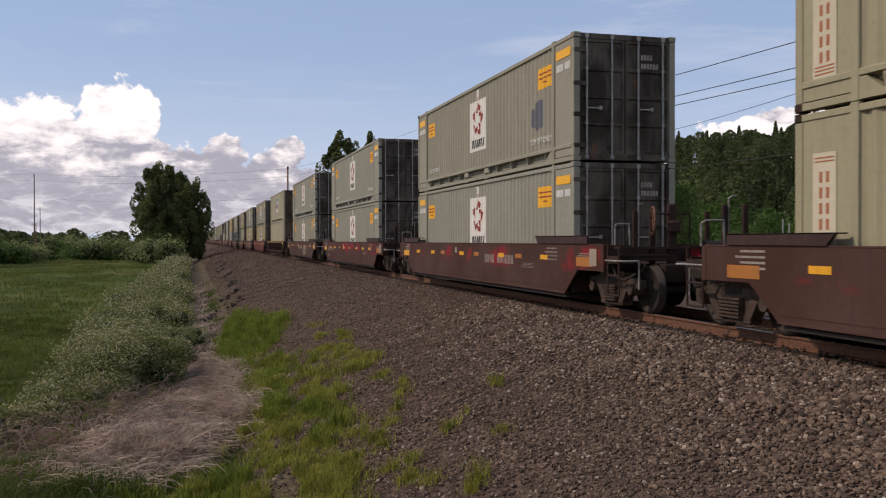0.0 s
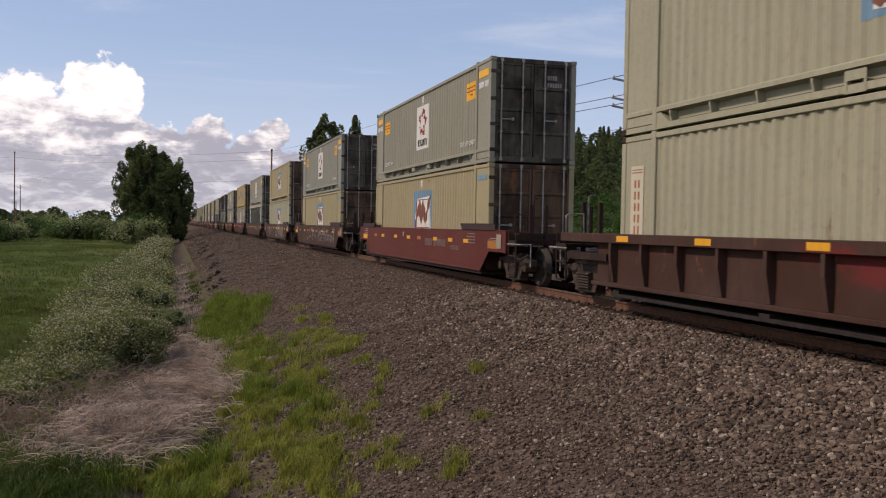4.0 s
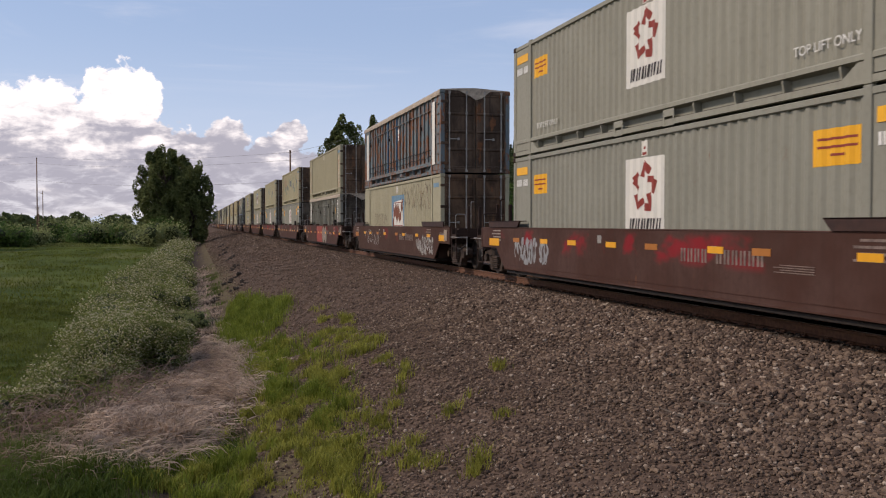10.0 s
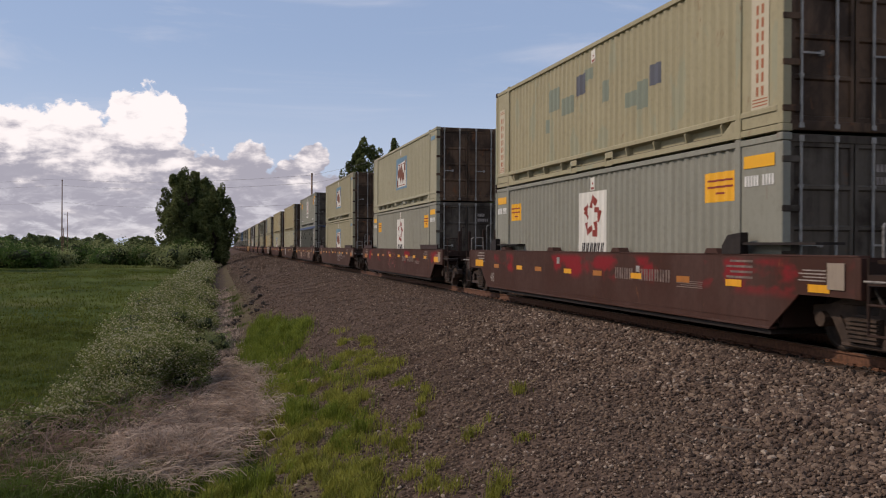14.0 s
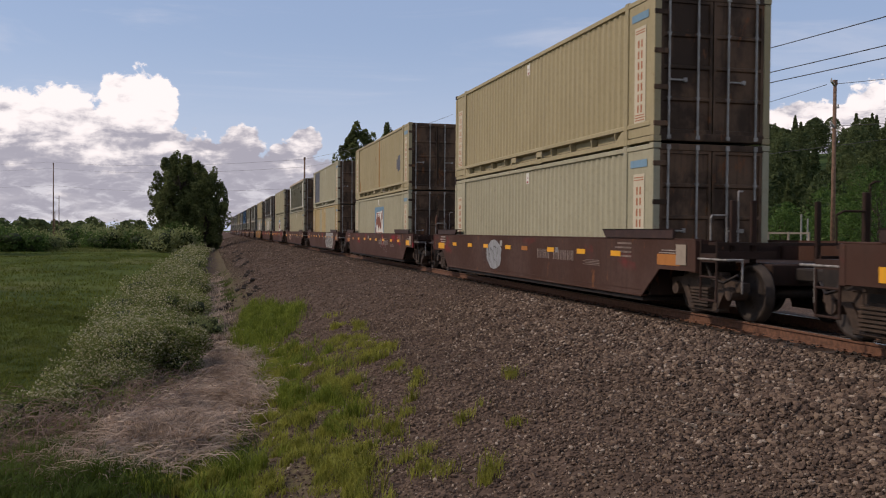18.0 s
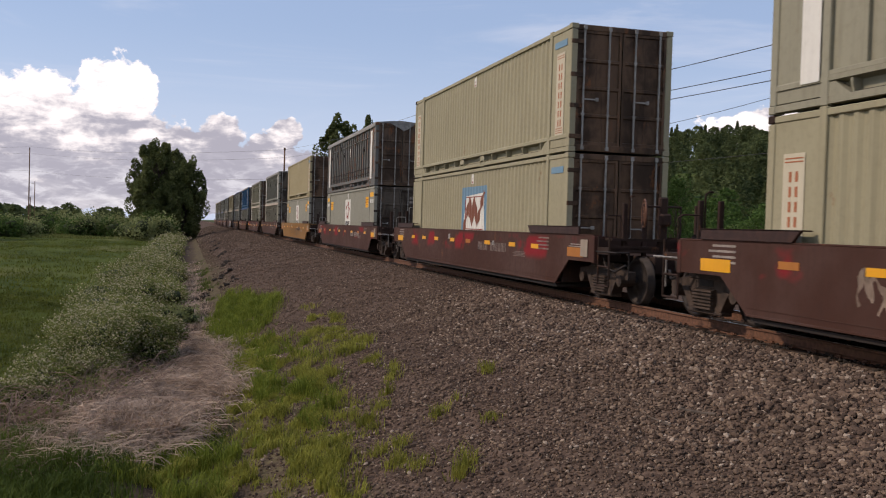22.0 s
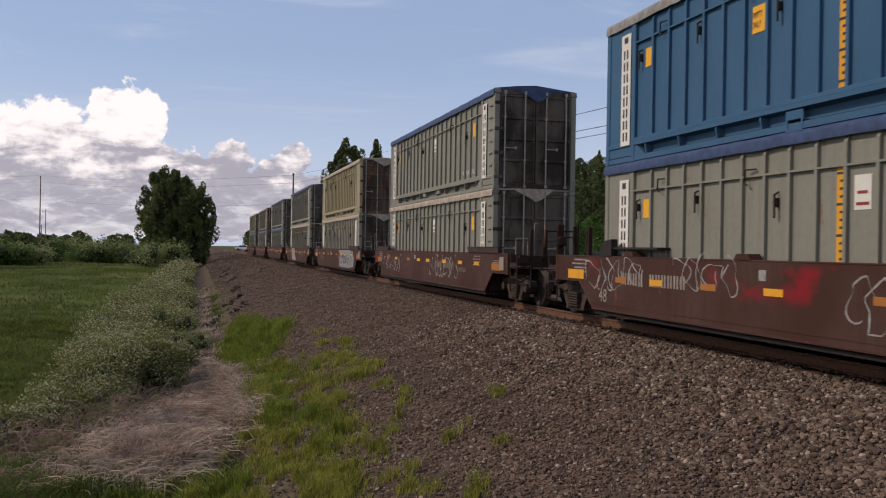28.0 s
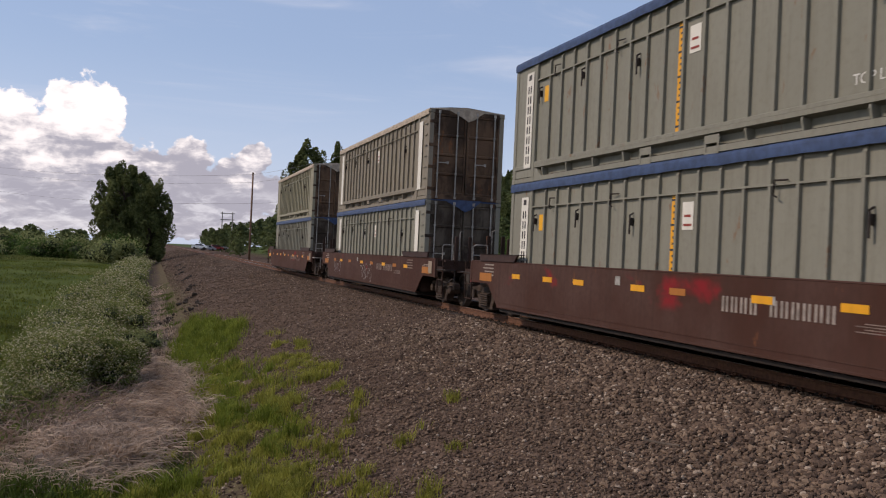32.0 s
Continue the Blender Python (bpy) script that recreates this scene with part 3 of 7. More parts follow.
def ground_z(x, y, rough=True):
    x, y = np.asarray(x, float), np.asarray(y, float)
    z = np.interp(x, PROFILE_X, PROFILE_Z) + hill(x, y)
    # the road crossing under the eye
    s = np.clip((5.5 - y) / 4.0, 0, 1)
    z = z + (np.maximum(z, -0.25) - z) * s * s * (3 - 2 * s) * (x > -30) * (x < 40)
    if rough:
        bed = np.clip((np.abs(x - TRACK) - 1.6) / 1.5, 0, 1)
        z = z + bed * (0.045 * np.sin(1.3 * x + 0.9 * y) * np.sin(0.7 * y - 1.1 * x) + 0.03 * np.sin(2.9 * x + 2.1 * y + 1.0) + 0.02 * np.sin(5.1 * y - 3.3 * x))
        fieldy = np.clip((-3 - x) / 5, 0, 1)
        z = z + fieldy * (0.12 * np.sin(0.31 * x + 0.23 * y) + 0.08 * np.sin(0.17 * y - 0.43 * x + 2.0))
    return z


def axis(lo, dense0, dense1, hi, step, grow):
    a = list(np.arange(dense0, dense1 + 1e-6, step))
    s, v = step, a[-1]
    while v < hi:
        s *= grow
        v += s
        a.append(v)
    s, v = step, a[0]
    while v > lo:
        s *= grow
        v -= s
        a.insert(0, v)
    return np.array(a)


gx, gy = axis(-2600, -10, 12.5, 2600, 0.22, 1.14), axis(-120, 4, 45, 4200, 0.25, 1.06)
GX, GY = np.meshgrid(gx, gy)
GZ = ground_z(GX, GY)
nx, ny = len(gx), len(gy)
idx = np.arange(nx * ny).reshape(ny, nx)
quads = np.stack([idx[:-1, :-1], idx[:-1, 1:], idx[1:, 1:], idx[1:, :-1]], -1).reshape(-1, 4)
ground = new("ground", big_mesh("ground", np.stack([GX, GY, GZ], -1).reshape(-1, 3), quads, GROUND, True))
tagged(ground, "gravel bank, weedy ditch and green field", "ground", kind="structure")

# rails: base, web and rounded head
RAIL = [(-0.07, -0.18), (0.07, -0.18), (0.07, -0.165), (0.012, -0.145), (0.012, -0.045), (0.036, -0.035), (0.036, -0.008), (0.026, 0.0),
        (-0.026, 0.0), (-0.036, -0.008), (-0.036, -0.035), (-0.012, -0.045), (-0.012, -0.145), (-0.07, -0.165)]
for side in (-1, 1):
    x = TRACK + side * 0.755
    rail = put("rail", Build().prism_y(RAIL, -60, 1500).mesh("rail"), RUSTY)
    rail.location.x = x
    RAILS.append(rail)
    put("rail_head", Build().box(-0.024, 0.024, -60, 1500, -0.002, 0.0015).mesh("rail_head"), RAILTOP, rail, "polished running surface")

# ---------------------------------------------------------------- the train
# metres run towards the eye by each second
RUN_T = [0.0, 8.0, 16.0, 24.0, 32.0]
RUN_S = [0.0, 170.0, 341.2, 512.8, 684.6]
BOX_L, BOX_H, HALF = 14.63, 2.896, 1.27
FLOOR = 0.335                       # container floor over the rail heads
# place of each car's leading container end at 0 s
OFFSETS = [-3.37, 19.08, 41.34, 63.71, 86.29, 108.67, 131.9, 154.06, 176.13, 198.89, 221.36, 243.55, 266.2, 288.33, 310.51, 332.94, 355.36, 377.77, 400.19,
           422.5, 444.64, 467.09, 489.13, 511.31, 534.42, 556.95, 579.48, 601.77, 623.91, 646.46, 668.2, 690.71, 712.62, 734.61]


def strokes(seed, w, h, n, thick):
    """Loose sprayed loops and arcs, as bent ribbons in the plane x = 0 (y along, z up)."""
    rng = random.Random(seed)
    b = Build()
    for k in range(n):
        y, z = w * (k + 0.5) / n, h * rng.uniform(0.4, 0.6)
        ry, rz = w / n * rng.uniform(0.35, 0.75), h * rng.uniform(0.3, 0.5)
        a0, sweep = rng.uniform(0, 6.28), rng.choice((-1, 1)) * rng.uniform(3.2, 7.2)
        drift, p1, p2 = rng.uniform(-0.3, 0.3) * w / n, rng.uniform(0, 6), rng.uniform(0, 6)
        dense = []
        for i in range(19):
            q = i / 18
            an = a0 + sweep * q
            m = 1 + 0.35 * math.sin(3 * an + p1)
            dense.append((y + ry * m * math.cos(an) + drift * q * 2, min(h, max(0, z + rz * (1 + 0.3 * math.sin(2 * an + p2)) * math.sin(an)))))
        v = []
        for i, q in enumerate(dense):
            r, o = dense[min(i + 1, 18)], dense[max(i - 1, 0)]
            dy, dz = r[0] - o[0], r[1] - o[1]
            ln = math.hypot(dy, dz) or 1
            t = thick * (0.6 + 0.4 * math.sin(i * 0.7 + p1))
            for s in (-1, 1):
                v.append((-0.001 * k / n - 0.00003 * i, q[0] - s * dz / ln * t / 2, q[1] + s * dy / ln * t / 2))
        b.add(v, [(2 * i, 2 * i + 1, 2 * i + 3, 2 * i + 2) for i in range(18)])
    return b


def mirror_y(b, length):
    m = Build()
    m.v, m.f = [(x, length - y, z) for x, y, z in b.v], list(b.f)
    return m


# ---- container meshes, built once
M = {}


def flutes(y0, y1, z0, z1, period=0.278, depth=0.036):
    """Corrugated sheet with trapezoid flutes, facing -x."""
    n = round((y1 - y0) / period)
    p = (y1 - y0) / n
    ys, xs = [], []
    for i in range(n):
        for q, d in ((0.0, 0.0), (0.26, 0.0), (0.5, depth), (0.76, depth)):
            ys.append(y0 + (i + q) * p)
            xs.append(d)
    ys.append(y1)
    xs.append(0.0)
    b = Build()
    v = [(x - HALF + 0.03, y, z) for x, y in zip(xs, ys) for z in (z0, z1)]
    b.add(v, [(2 * i, 2 * i + 1, 2 * i + 3, 2 * i + 2) for i in range(len(ys) - 1)])
    return b


FL_P = (BOX_L - 2.6) / 43           # one flute


def flute_x(y):
    """Depth of the corrugated side at y, behind its crests."""
    q = ((y - 1.30) / FL_P) % 1.0
    return 0.036 * (0.0 if q < 0.26 else (q - 0.26) / 0.24 if q < 0.5 else 1.0 if q < 0.76 else (1.0 - q) / 0.24)


FL_BREAKS = sorted(1.30 + (i + q) * FL_P for i in range(43) for q in (0.0, 0.26, 0.5, 0.76))


def cut_y(poly, y, keep_above):
    """The part of a convex outline on one side of the line y."""
    out = []
    for (a, b) in zip(poly, poly[1:] + poly[:1]):
        ia, ib = (a[0] >= y) == keep_above, (b[0] >= y) == keep_above
        if ia:
            out.append(a)
        if ia != ib and b[0] != a[0]:
            t = (y - a[0]) / (b[0] - a[0])
            out.append((y, a[1] + (b[1] - a[1]) * t))
    return out


def draped(polys, off):
    """Painted shapes that follow the flutes: convex outlines in y and z, off in front of the sheet."""
    b, seen = Build(), {}

    def corner(k, x, y, z):
        key = (k, round(y, 4), round(z, 4))
        if key not in seen:
            seen[key] = len(b.v)
            b.v.append((x, y, z))
        return seen[key]

    for k, poly in enumerate(polys):
        lo, hi = min(p[0] for p in poly), max(p[0] for p in poly)
        cuts = [lo] + [y for y in FL_BREAKS if lo + 1e-4 < y < hi - 1e-4] + [hi]
        for ya, yb in zip(cuts, cuts[1:]):
            q = cut_y(cut_y(list(poly), ya - 1e-7, True), yb + 1e-7, False)
            face = [corner(k, -HALF + 0.03 + flute_x(min(max(y, ya + 1e-5), yb - 1e-5)) - off - 0.0004 * k, y, z) for y, z in q]
            face = [i for n, i in enumerate(face) if i != face[n - 1]]
            if len(face) > 2:
                b.f.append(tuple(face))
    return b


def rect(y0, y1, z0, z1):
    return [(y0, z0), (y1, z0), (y1, z1), (y0, z1)]


def stroke(a, b, half):
    """A straight broad brush stroke as an outline."""
    d = Vector((b[0] - a[0], b[1] - a[1])).normalized() * half
    return [(a[0] - d.y, a[1] + d.x), (a[0] + d.y, a[1] - d.x), (b[0] + d.y, b[1] - d.x), (b[0] - d.y, b[1] + d.x)]


def door_leaf(x0, x1):
    """A pressed door leaf with rim and three raised beads, in one sheet."""
    zs = [0.17, 0.24]
    for z in (0.80, 1.42, 2.04):
        zs += [z - 0.015, z + 0.01, z + 0.06, z + 0.085]
    zs += [BOX_H - 0.20, BOX_H - 0.13]
    ys = [0.015, 0.015] + [0.05, 0.012, 0.012, 0.05] * 3 + [0.015, 0.015]
    zs.insert(2, 0.25), ys.insert(2, 0.05)
    zs.insert(-2, BOX_H - 0.21), ys.insert(-2, 0.05)
    xs = [x0, x0 + 0.06, x0 + 0.075, x1 - 0.075, x1 - 0.06, x1]
    v = []
    for z, y in zip(zs, ys):
        for i, x in enumerate(xs):
            v.append((x, 0.015 if i in (0, 1, 4, 5) else y, z))
    n = len(xs)
    b = Build().add(v, [(r * n + c, r * n + c + 1, (r + 1) * n + c + 1, (r + 1) * n + c) for r in range(len(zs) - 1) for c in range(n - 1)])
    return b


M["corner_post"] = Build().box(-HALF, -HALF + 0.15, 0, 0.16, 0.12, BOX_H - 0.12, 0.012).mesh("corner_post")
M["corner_post_far"] = Build().box(HALF - 0.15, HALF, 0, 0.16, 0.12, BOX_H - 0.12, 0.012).mesh("corner_post_far")
M["casting"] = Build().box(-0.09, 0.09, -0.08, 0.08, -0.06, 0.06, 0.012).mesh("casting")
M["support_post"] = Build().box(-HALF - 0.012, -HALF + 0.08, 1.14, 1.30, 0.0, BOX_H + 0.02, 0.012).mesh("support_post")
M["top_rail"] = Build().box(-HALF, -HALF + 0.07, 0.1, BOX_L - 0.1, BOX_H - 0.11, BOX_H - 0.01, 0.01).mesh("top_rail")
M["top_rail_far"] = Build().box(HALF - 0.07, HALF, 0.1, BOX_L - 0.1, BOX_H - 0.11, BOX_H - 0.01).mesh("top_rail_far")
M["flutes"] = flutes(1.30, BOX_L - 1.30, 0.40, BOX_H - 0.1).mesh("flutes")
M["bay"] = Build().box(-HALF + 0.02, -HALF + 0.05, 0.15, 1.15, 0.14, BOX_H - 0.1).mesh("bay")
M["bay_rear"] = Build().box(-HALF + 0.02, -HALF + 0.05, BOX_L - 1.15, BOX_L - 0.15, 0.14, BOX_H - 0.1).mesh("bay_rear")
M["far_panel"] = Build().box(HALF - 0.05, HALF - 0.02, 0.05, BOX_L - 0.05, 0.04, BOX_H - 0.02).mesh("far_panel")
M["roof"] = Build().box(-HALF + 0.02, HALF - 0.02, 0.05, BOX_L - 0.05, BOX_H - 0.06, BOX_H - 0.03).mesh("roof")
M["floor_pan"] = Build().box(-HALF + 0.05, HALF - 0.05, 0.1, BOX_L - 0.1, 0.06, 0.14).mesh("floor_pan")
M["rear_wall"] = Build().box(-HALF + 0.1, HALF - 0.1, BOX_L - 0.09, BOX_L - 0.04, 0.1, BOX_H - 0.1).mesh("rear_wall")
# lower side: sloping upper sill, recess and bottom flange
M["bottom_rail"] = Build().prism_y([(-HALF + 0.01, 0.42), (-HALF - 0.004, 0.40), (-HALF - 0.004, 0.33), (-HALF + 0.15, 0.30), (-HALF + 0.15, 0.14), (-HALF, 0.12), (-HALF, 0.02),
                                    (-HALF + 0.2, 0.02), (-HALF + 0.2, 0.42)], 0.16, BOX_L - 0.16).mesh("bottom_rail")
M["gusset"] = Build().prism_y([(-HALF - 0.002, 0.31), (-HALF - 0.002, 0.26), (-HALF + 0.03, 0.13), (-HALF + 0.16, 0.13), (-HALF + 0.16, 0.31)], -0.02, 0.02).mesh("gusset")
M["fork_pocket"] = Build().add([(-HALF - 0.008, y, z) for y in (-0.2, 0.2) for z in (0.0, 0.30)] + [(-HALF - 0.008, y, z) for y in (-0.15, 0.15) for z in (0.03, 0.17)] +
                               [(-HALF + 0.3, y, z) for y in (-0.15, 0.15) for z in (0.03, 0.17)],
                               [(0, 1, 5, 4), (1, 3, 7, 5), (3, 2, 6, 7), (2, 0, 4, 6), (4, 5, 9, 8), (5, 7, 11, 9), (7, 6, 10, 11), (6, 4, 8, 10)]).mesh("fork_pocket")
M["header"] = Build().box(-HALF + 0.12, HALF - 0.12, 0.0, 0.1, BOX_H - 0.14, BOX_H - 0.01, 0.01).mesh("header")
M["end_sill"] = Build().box(-HALF + 0.12, HALF - 0.12, 0.0, 0.1, 0.02, 0.17, 0.01).mesh("end_sill")
M["door_near"] = door_leaf(-HALF + 0.15, -0.012).mesh("door_near")
M["door_far"] = door_leaf(0.012, HALF - 0.15).mesh("door_far")
M["lock_rod"] = Build().tube((0, 0, 0.06), (0, 0, BOX_H - 0.04), 0.024, n=8).box(-0.04, 0.04, -0.03, 0.03, 0.05, 0.13, 0.006).box(-0.04, 0.04, -0.03, 0.03, BOX_H - 0.13, BOX_H - 0.03, 0.006) \
    .box(-0.035, 0.035, -0.02, 0.03, 0.83, 0.88).box(-0.035, 0.035, -0.02, 0.03, 2.07, 2.12).mesh("lock_rod")
M["lock_handle"] = Build().box(-0.02, 0.36, -0.05, -0.03, 1.18, 1.21).box(0.3, 0.36, -0.045, 0.02, 1.16, 1.24).mesh("lock_handle")
M["hinge"] = Build().box(-HALF + 0.0, -HALF + 0.3, -0.012, 0.03, -0.05, 0.05, 0.008).mesh("hinge")
# plain steel end with a hatch frame
M["plain_end"] = Build().box(-HALF + 0.13, HALF - 0.13, 0.03, 0.08, 0.15, BOX_H - 0.13).mesh("plain_end")
M["hatch_frame"] = Build().pipe([(0.35, -0.01, 0.8), (0.35, -0.01, 2.5), (0.85, -0.01, 2.5), (0.85, -0.01, 0.8), (0.35, -0.01, 0.8)], 0.025).box(0.25, 0.95, -0.01, 0.03, 1.05, 1.09).mesh("hatch_frame")

# open-top containers: flat sheet with upright ribs
RIBS = [1.85 + 0.6 * i for i in range(19)]
M["flat_side"] = Build().box(-HALF + 0.055, -HALF + 0.075, 1.30, BOX_L - 1.30, 0.40, BOX_H - 0.1).mesh("flat_side")
M["rib"] = Build().prism_y([(-HALF - 0.002, 0.42), (-HALF - 0.002, BOX_H - 0.24), (-HALF + 0.055, BOX_H - 0.12), (-HALF + 0.06, BOX_H - 0.12), (-HALF + 0.06, 0.42)], -0.032, 0.032).mesh("rib")
M["girt"] = Build().box(-HALF - 0.003, -HALF + 0.05, 1.30, BOX_L - 1.30, 2.33, 2.36).box(-HALF - 0.006, -HALF + 0.05, 1.30, BOX_L - 1.30, 0.40, 0.47, 0.006).mesh("girt")
M["rung"] = Build().box(-HALF - 0.02, -HALF + 0.0, 0.22, 0.52, -0.018, 0.018, 0.004).mesh("rung")
M["latch"] = Build().box(-HALF - 0.01, -HALF + 0.05, -0.03, 0.03, -0.06, 0.08, 0.008).box(-HALF - 0.03, -HALF - 0.01, -0.022, 0.022, -0.22, 0.12, 0.006).tube((-HALF - 0.03, 0, 0.12), (-HALF + 0.05, 0, 0.17), 0.016, n=6).mesh("latch")
M["hook"] = Build().pipe([(-HALF + 0.02, -0.12, 0.1), (-HALF - 0.03, 0.1, 0.1), (-HALF - 0.03, 0.12, -0.1), (-HALF - 0.03, 0.04, -0.14)], 0.014).mesh("hook")


def tarp_mesh(seed, bulge):
    rng = random.Random(seed)
    b = Build()
    n, sag = 60, [rng.uniform(-0.005, 0.005) for _ in range(61)]
    prof = [(-HALF - 0.03, BOX_H - 0.17), (-HALF - 0.036, BOX_H - 0.04), (-HALF - 0.01, BOX_H + 0.025), (-0.6, BOX_H + 0.06 + bulge * 0.7), (0.0, BOX_H + 0.08 + bulge),
            (0.6, BOX_H + 0.05 + bulge * 0.6), (HALF + 0.01, BOX_H + 0.025), (HALF + 0.03, BOX_H - 0.12)]
    v = []
    for i in range(n + 1):
        y = 0.02 + (BOX_L - 0.04) * i / n
        wave = math.sin(i * 0.8 + seed) * 0.5 + 0.5
        for j, (x, z) in enumerate(prof):
            dz = sag[i] * (1 + (j == 0)) + (wave * 0.10 * bulge if 2 < j < 6 else 0)
            v.append((x + (sag[(i * 7) % n] * 0.5 if j < 2 else 0), y, z + dz))
    k = len(prof)
    b.add(v, [(i * k + j, i * k + j + 1, (i + 1) * k + j + 1, (i + 1) * k + j) for i in range(n) for j in range(k - 1)])
    # near edge folded over the header, hanging in a point
    b.add([(-0.75, -0.012, BOX_H + 0.05), (0.62, -0.012, BOX_H + 0.05), (0.22, -0.03, BOX_H - 0.26), (0.02, -0.03, BOX_H - 0.34), (-0.2, -0.03, BOX_H - 0.2)], [(0, 1, 2, 3, 4)])
    b.add([(-HALF, 0.0, BOX_H + 0.0), (HALF, 0.0, BOX_H + 0.0), (HALF, 0.03, BOX_H + 0.03), (0.0, 0.03, BOX_H + 0.08 + bulge), (-HALF, 0.03, BOX_H + 0.03)], [(0, 1, 2, 3, 4)])
    return b.mesh("tarpaulin", True)


TARPS = [tarp_mesh(3, 0.02), tarp_mesh(5, 0.08), tarp_mesh(8, 0.05)]


def sheet(y0, y1, z0, z1, x=-HALF + 0.012, t=0.004):
    return Build().box(x - t, x, y0, y1, z0, z1)


# markings lie on a thin board in front of the flutes
M["logo_board"] = draped([rect(6.55, 8.05, 0.90, 2.42)], 0.003).mesh("logo_board")
star = []
for a in range(5):
    # five bent petals round an open star
    q = radians(90 + 72 * a)
    tip, lf, rt = (7.3 + 0.43 * math.cos(q), 1.84 + 0.47 * math.sin(q)), (7.3 + 0.36 * math.cos(q + 0.62), 1.84 + 0.37 * math.sin(q + 0.62)), (7.3 + 0.20 * math.cos(q - 0.45), 1.84 + 0.23 * math.sin(q - 0.45))
    star += [stroke(tip, lf, 0.075), stroke(tip, rt, 0.06)]
M["logo_star"] = draped(star, 0.006).mesh("logo_star")
name_bars = []
for i in range(8):
    y = 6.64 + i * 0.166
    name_bars += [[(y, 1.01), (y + 0.05, 1.01), (y + 0.015, 1.25), (y - 0.035, 1.25)], [(y + 0.085, 1.01), (y + 0.13, 1.01), (y + 0.095, 1.25), (y + 0.05, 1.25)]]
M["logo_bars"] = draped(name_bars, 0.006).mesh("logo_bars")
M["tag"] = draped([rect(7.16, 7.42, 2.45, 2.74)], 0.003).mesh("tag")
M["tag_bars"] = draped([rect(7.18, 7.40, 2.47, 2.52), rect(7.22, 7.36, 2.58, 2.63)], 0.006).mesh("tag_bars")
M["decal"] = draped([rect(1.36, 2.36, 1.93, 2.44)], 0.003).mesh("decal")
M["decal_lines"] = draped([rect(1.46, 2.26, 2.28, 2.315), rect(1.46, 2.26, 2.17, 2.205), rect(1.7, 2.0, 2.06, 2.095)], 0.006).mesh("decal_lines")
M["decal_small"] = draped([rect(12.36, 13.26, 1.90, 2.38)], 0.003).mesh("decal_small")
M["bay_decal"] = sheet(0.22, 1.06, 2.42, 2.62).mesh("bay_decal")
M["bay_decal_rear"] = sheet(BOX_L - 1.04, BOX_L - 0.24, 2.42, 2.62).mesh("bay_decal_rear")
M["decal_lines_rear"] = draped([rect(12.44, 13.18, 2.23, 2.265), rect(12.44, 13.18, 2.12, 2.155), rect(12.66, 12.96, 2.0, 2.035)], 0.006).mesh("decal_lines_rear")
M["wedge_block"] = Build().prism_x([(0, 0.12), (0.42, 0.12), (0.12, 0.31), (0, 0.31)], -HALF + 0.004, -HALF + 0.14).mesh("wedge_block")
M["stud"] = Build().tube((-HALF - 0.02, 0, 0), (-HALF + 0.03, 0, 0), 0.045, 0.045, 8).mesh("stud")
num = Build()
for i in range(10):
    if i != 4:
        num.box(-HALF + 0.010, -HALF + 0.015, 0.24 + i * 0.082, 0.24 + i * 0.082 + 0.058, 2.13, 2.30)
M["bay_number"] = num.mesh("bay_number")
dn = Build()
for r in range(2):
    for i in range(4 + 2 * r):
        dn.box(0.42 + i * 0.075, 0.42 + i * 0.075 + 0.055, 0.042, 0.048, 2.34 - r * 0.2, 2.46 - r * 0.2)
M["door_number"] = dn.mesh("door_number")
M["strip"] = sheet(0.38, 0.86, 0.42, 2.32).mesh("strip")
M["strip_rear"] = sheet(BOX_L - 0.86, BOX_L - 0.38, 0.42, 2.32).mesh("strip_rear")
sb = Build()
for i in range(7):
    z = 0.62 + i * 0.215
    sb.box(-HALF + 0.004, -HALF + 0.008, 0.52, 0.58, z, z + 0.15)
    sb.box(-HALF + 0.004, -HALF + 0.008, 0.66, 0.72, z, z + 0.15)
for z in (0.46, 0.51, 0.56, 2.19, 2.24):
    sb.box(-HALF + 0.004, -HALF + 0.008, 0.42, 0.82, z, z + 0.018)
M["strip_bars"] = sb.mesh("strip_bars")
M["strip_bars_rear"] = mirror_y(sb, BOX_L).mesh("strip_bars_rear")
M["bay_tag"] = sheet(0.28, 1.0, 2.45, 2.60).mesh("bay_tag")
# pictured panel: blue field, white ground, red zigzag
M["panel_blue"] = draped([rect(5.95, 8.30, 0.90, 2.36)], 0.003).mesh("panel_blue")
M["panel_white"] = draped([[(6.02, 1.0), (8.10, 1.0), (7.92, 2.08), (6.10, 2.16)]], 0.006).mesh("panel_white")
zig = [stroke(a, b, h) for a, b, h in (((8.06, 1.06), (7.50, 2.0), 0.10), ((7.54, 2.02), (7.26, 1.2), 0.105), ((7.66, 1.5), (7.34, 1.52), 0.07), ((7.28, 1.2), (7.02, 2.02), 0.10), ((7.06, 2.02), (6.72, 1.22), 0.105), ((6.76, 1.2), (6.10, 2.20), 0.10))]
M["panel_zigzag"] = draped(zig, 0.011).mesh("panel_zigzag")
M["panel_line"] = draped([rect(6.12, 8.0, 1.06, 1.09), rect(6.14, 7.9, 2.03, 2.06), rect(6.12, 6.15, 1.09, 2.03), rect(7.95, 7.98, 1.09, 1.98)], 0.008).mesh("panel_line")
M["scratches"] = strokes(301, 4.6, 0.95, 15, 0.036).mesh("scratches")
M["scratches_low"] = strokes(303, 2.6, 0.5, 7, 0.03).mesh("scratches_low")
M["paint_band"] = sheet(6.0, 13.0, 1.5, 1.86, -HALF + 0.053).mesh("paint_band")
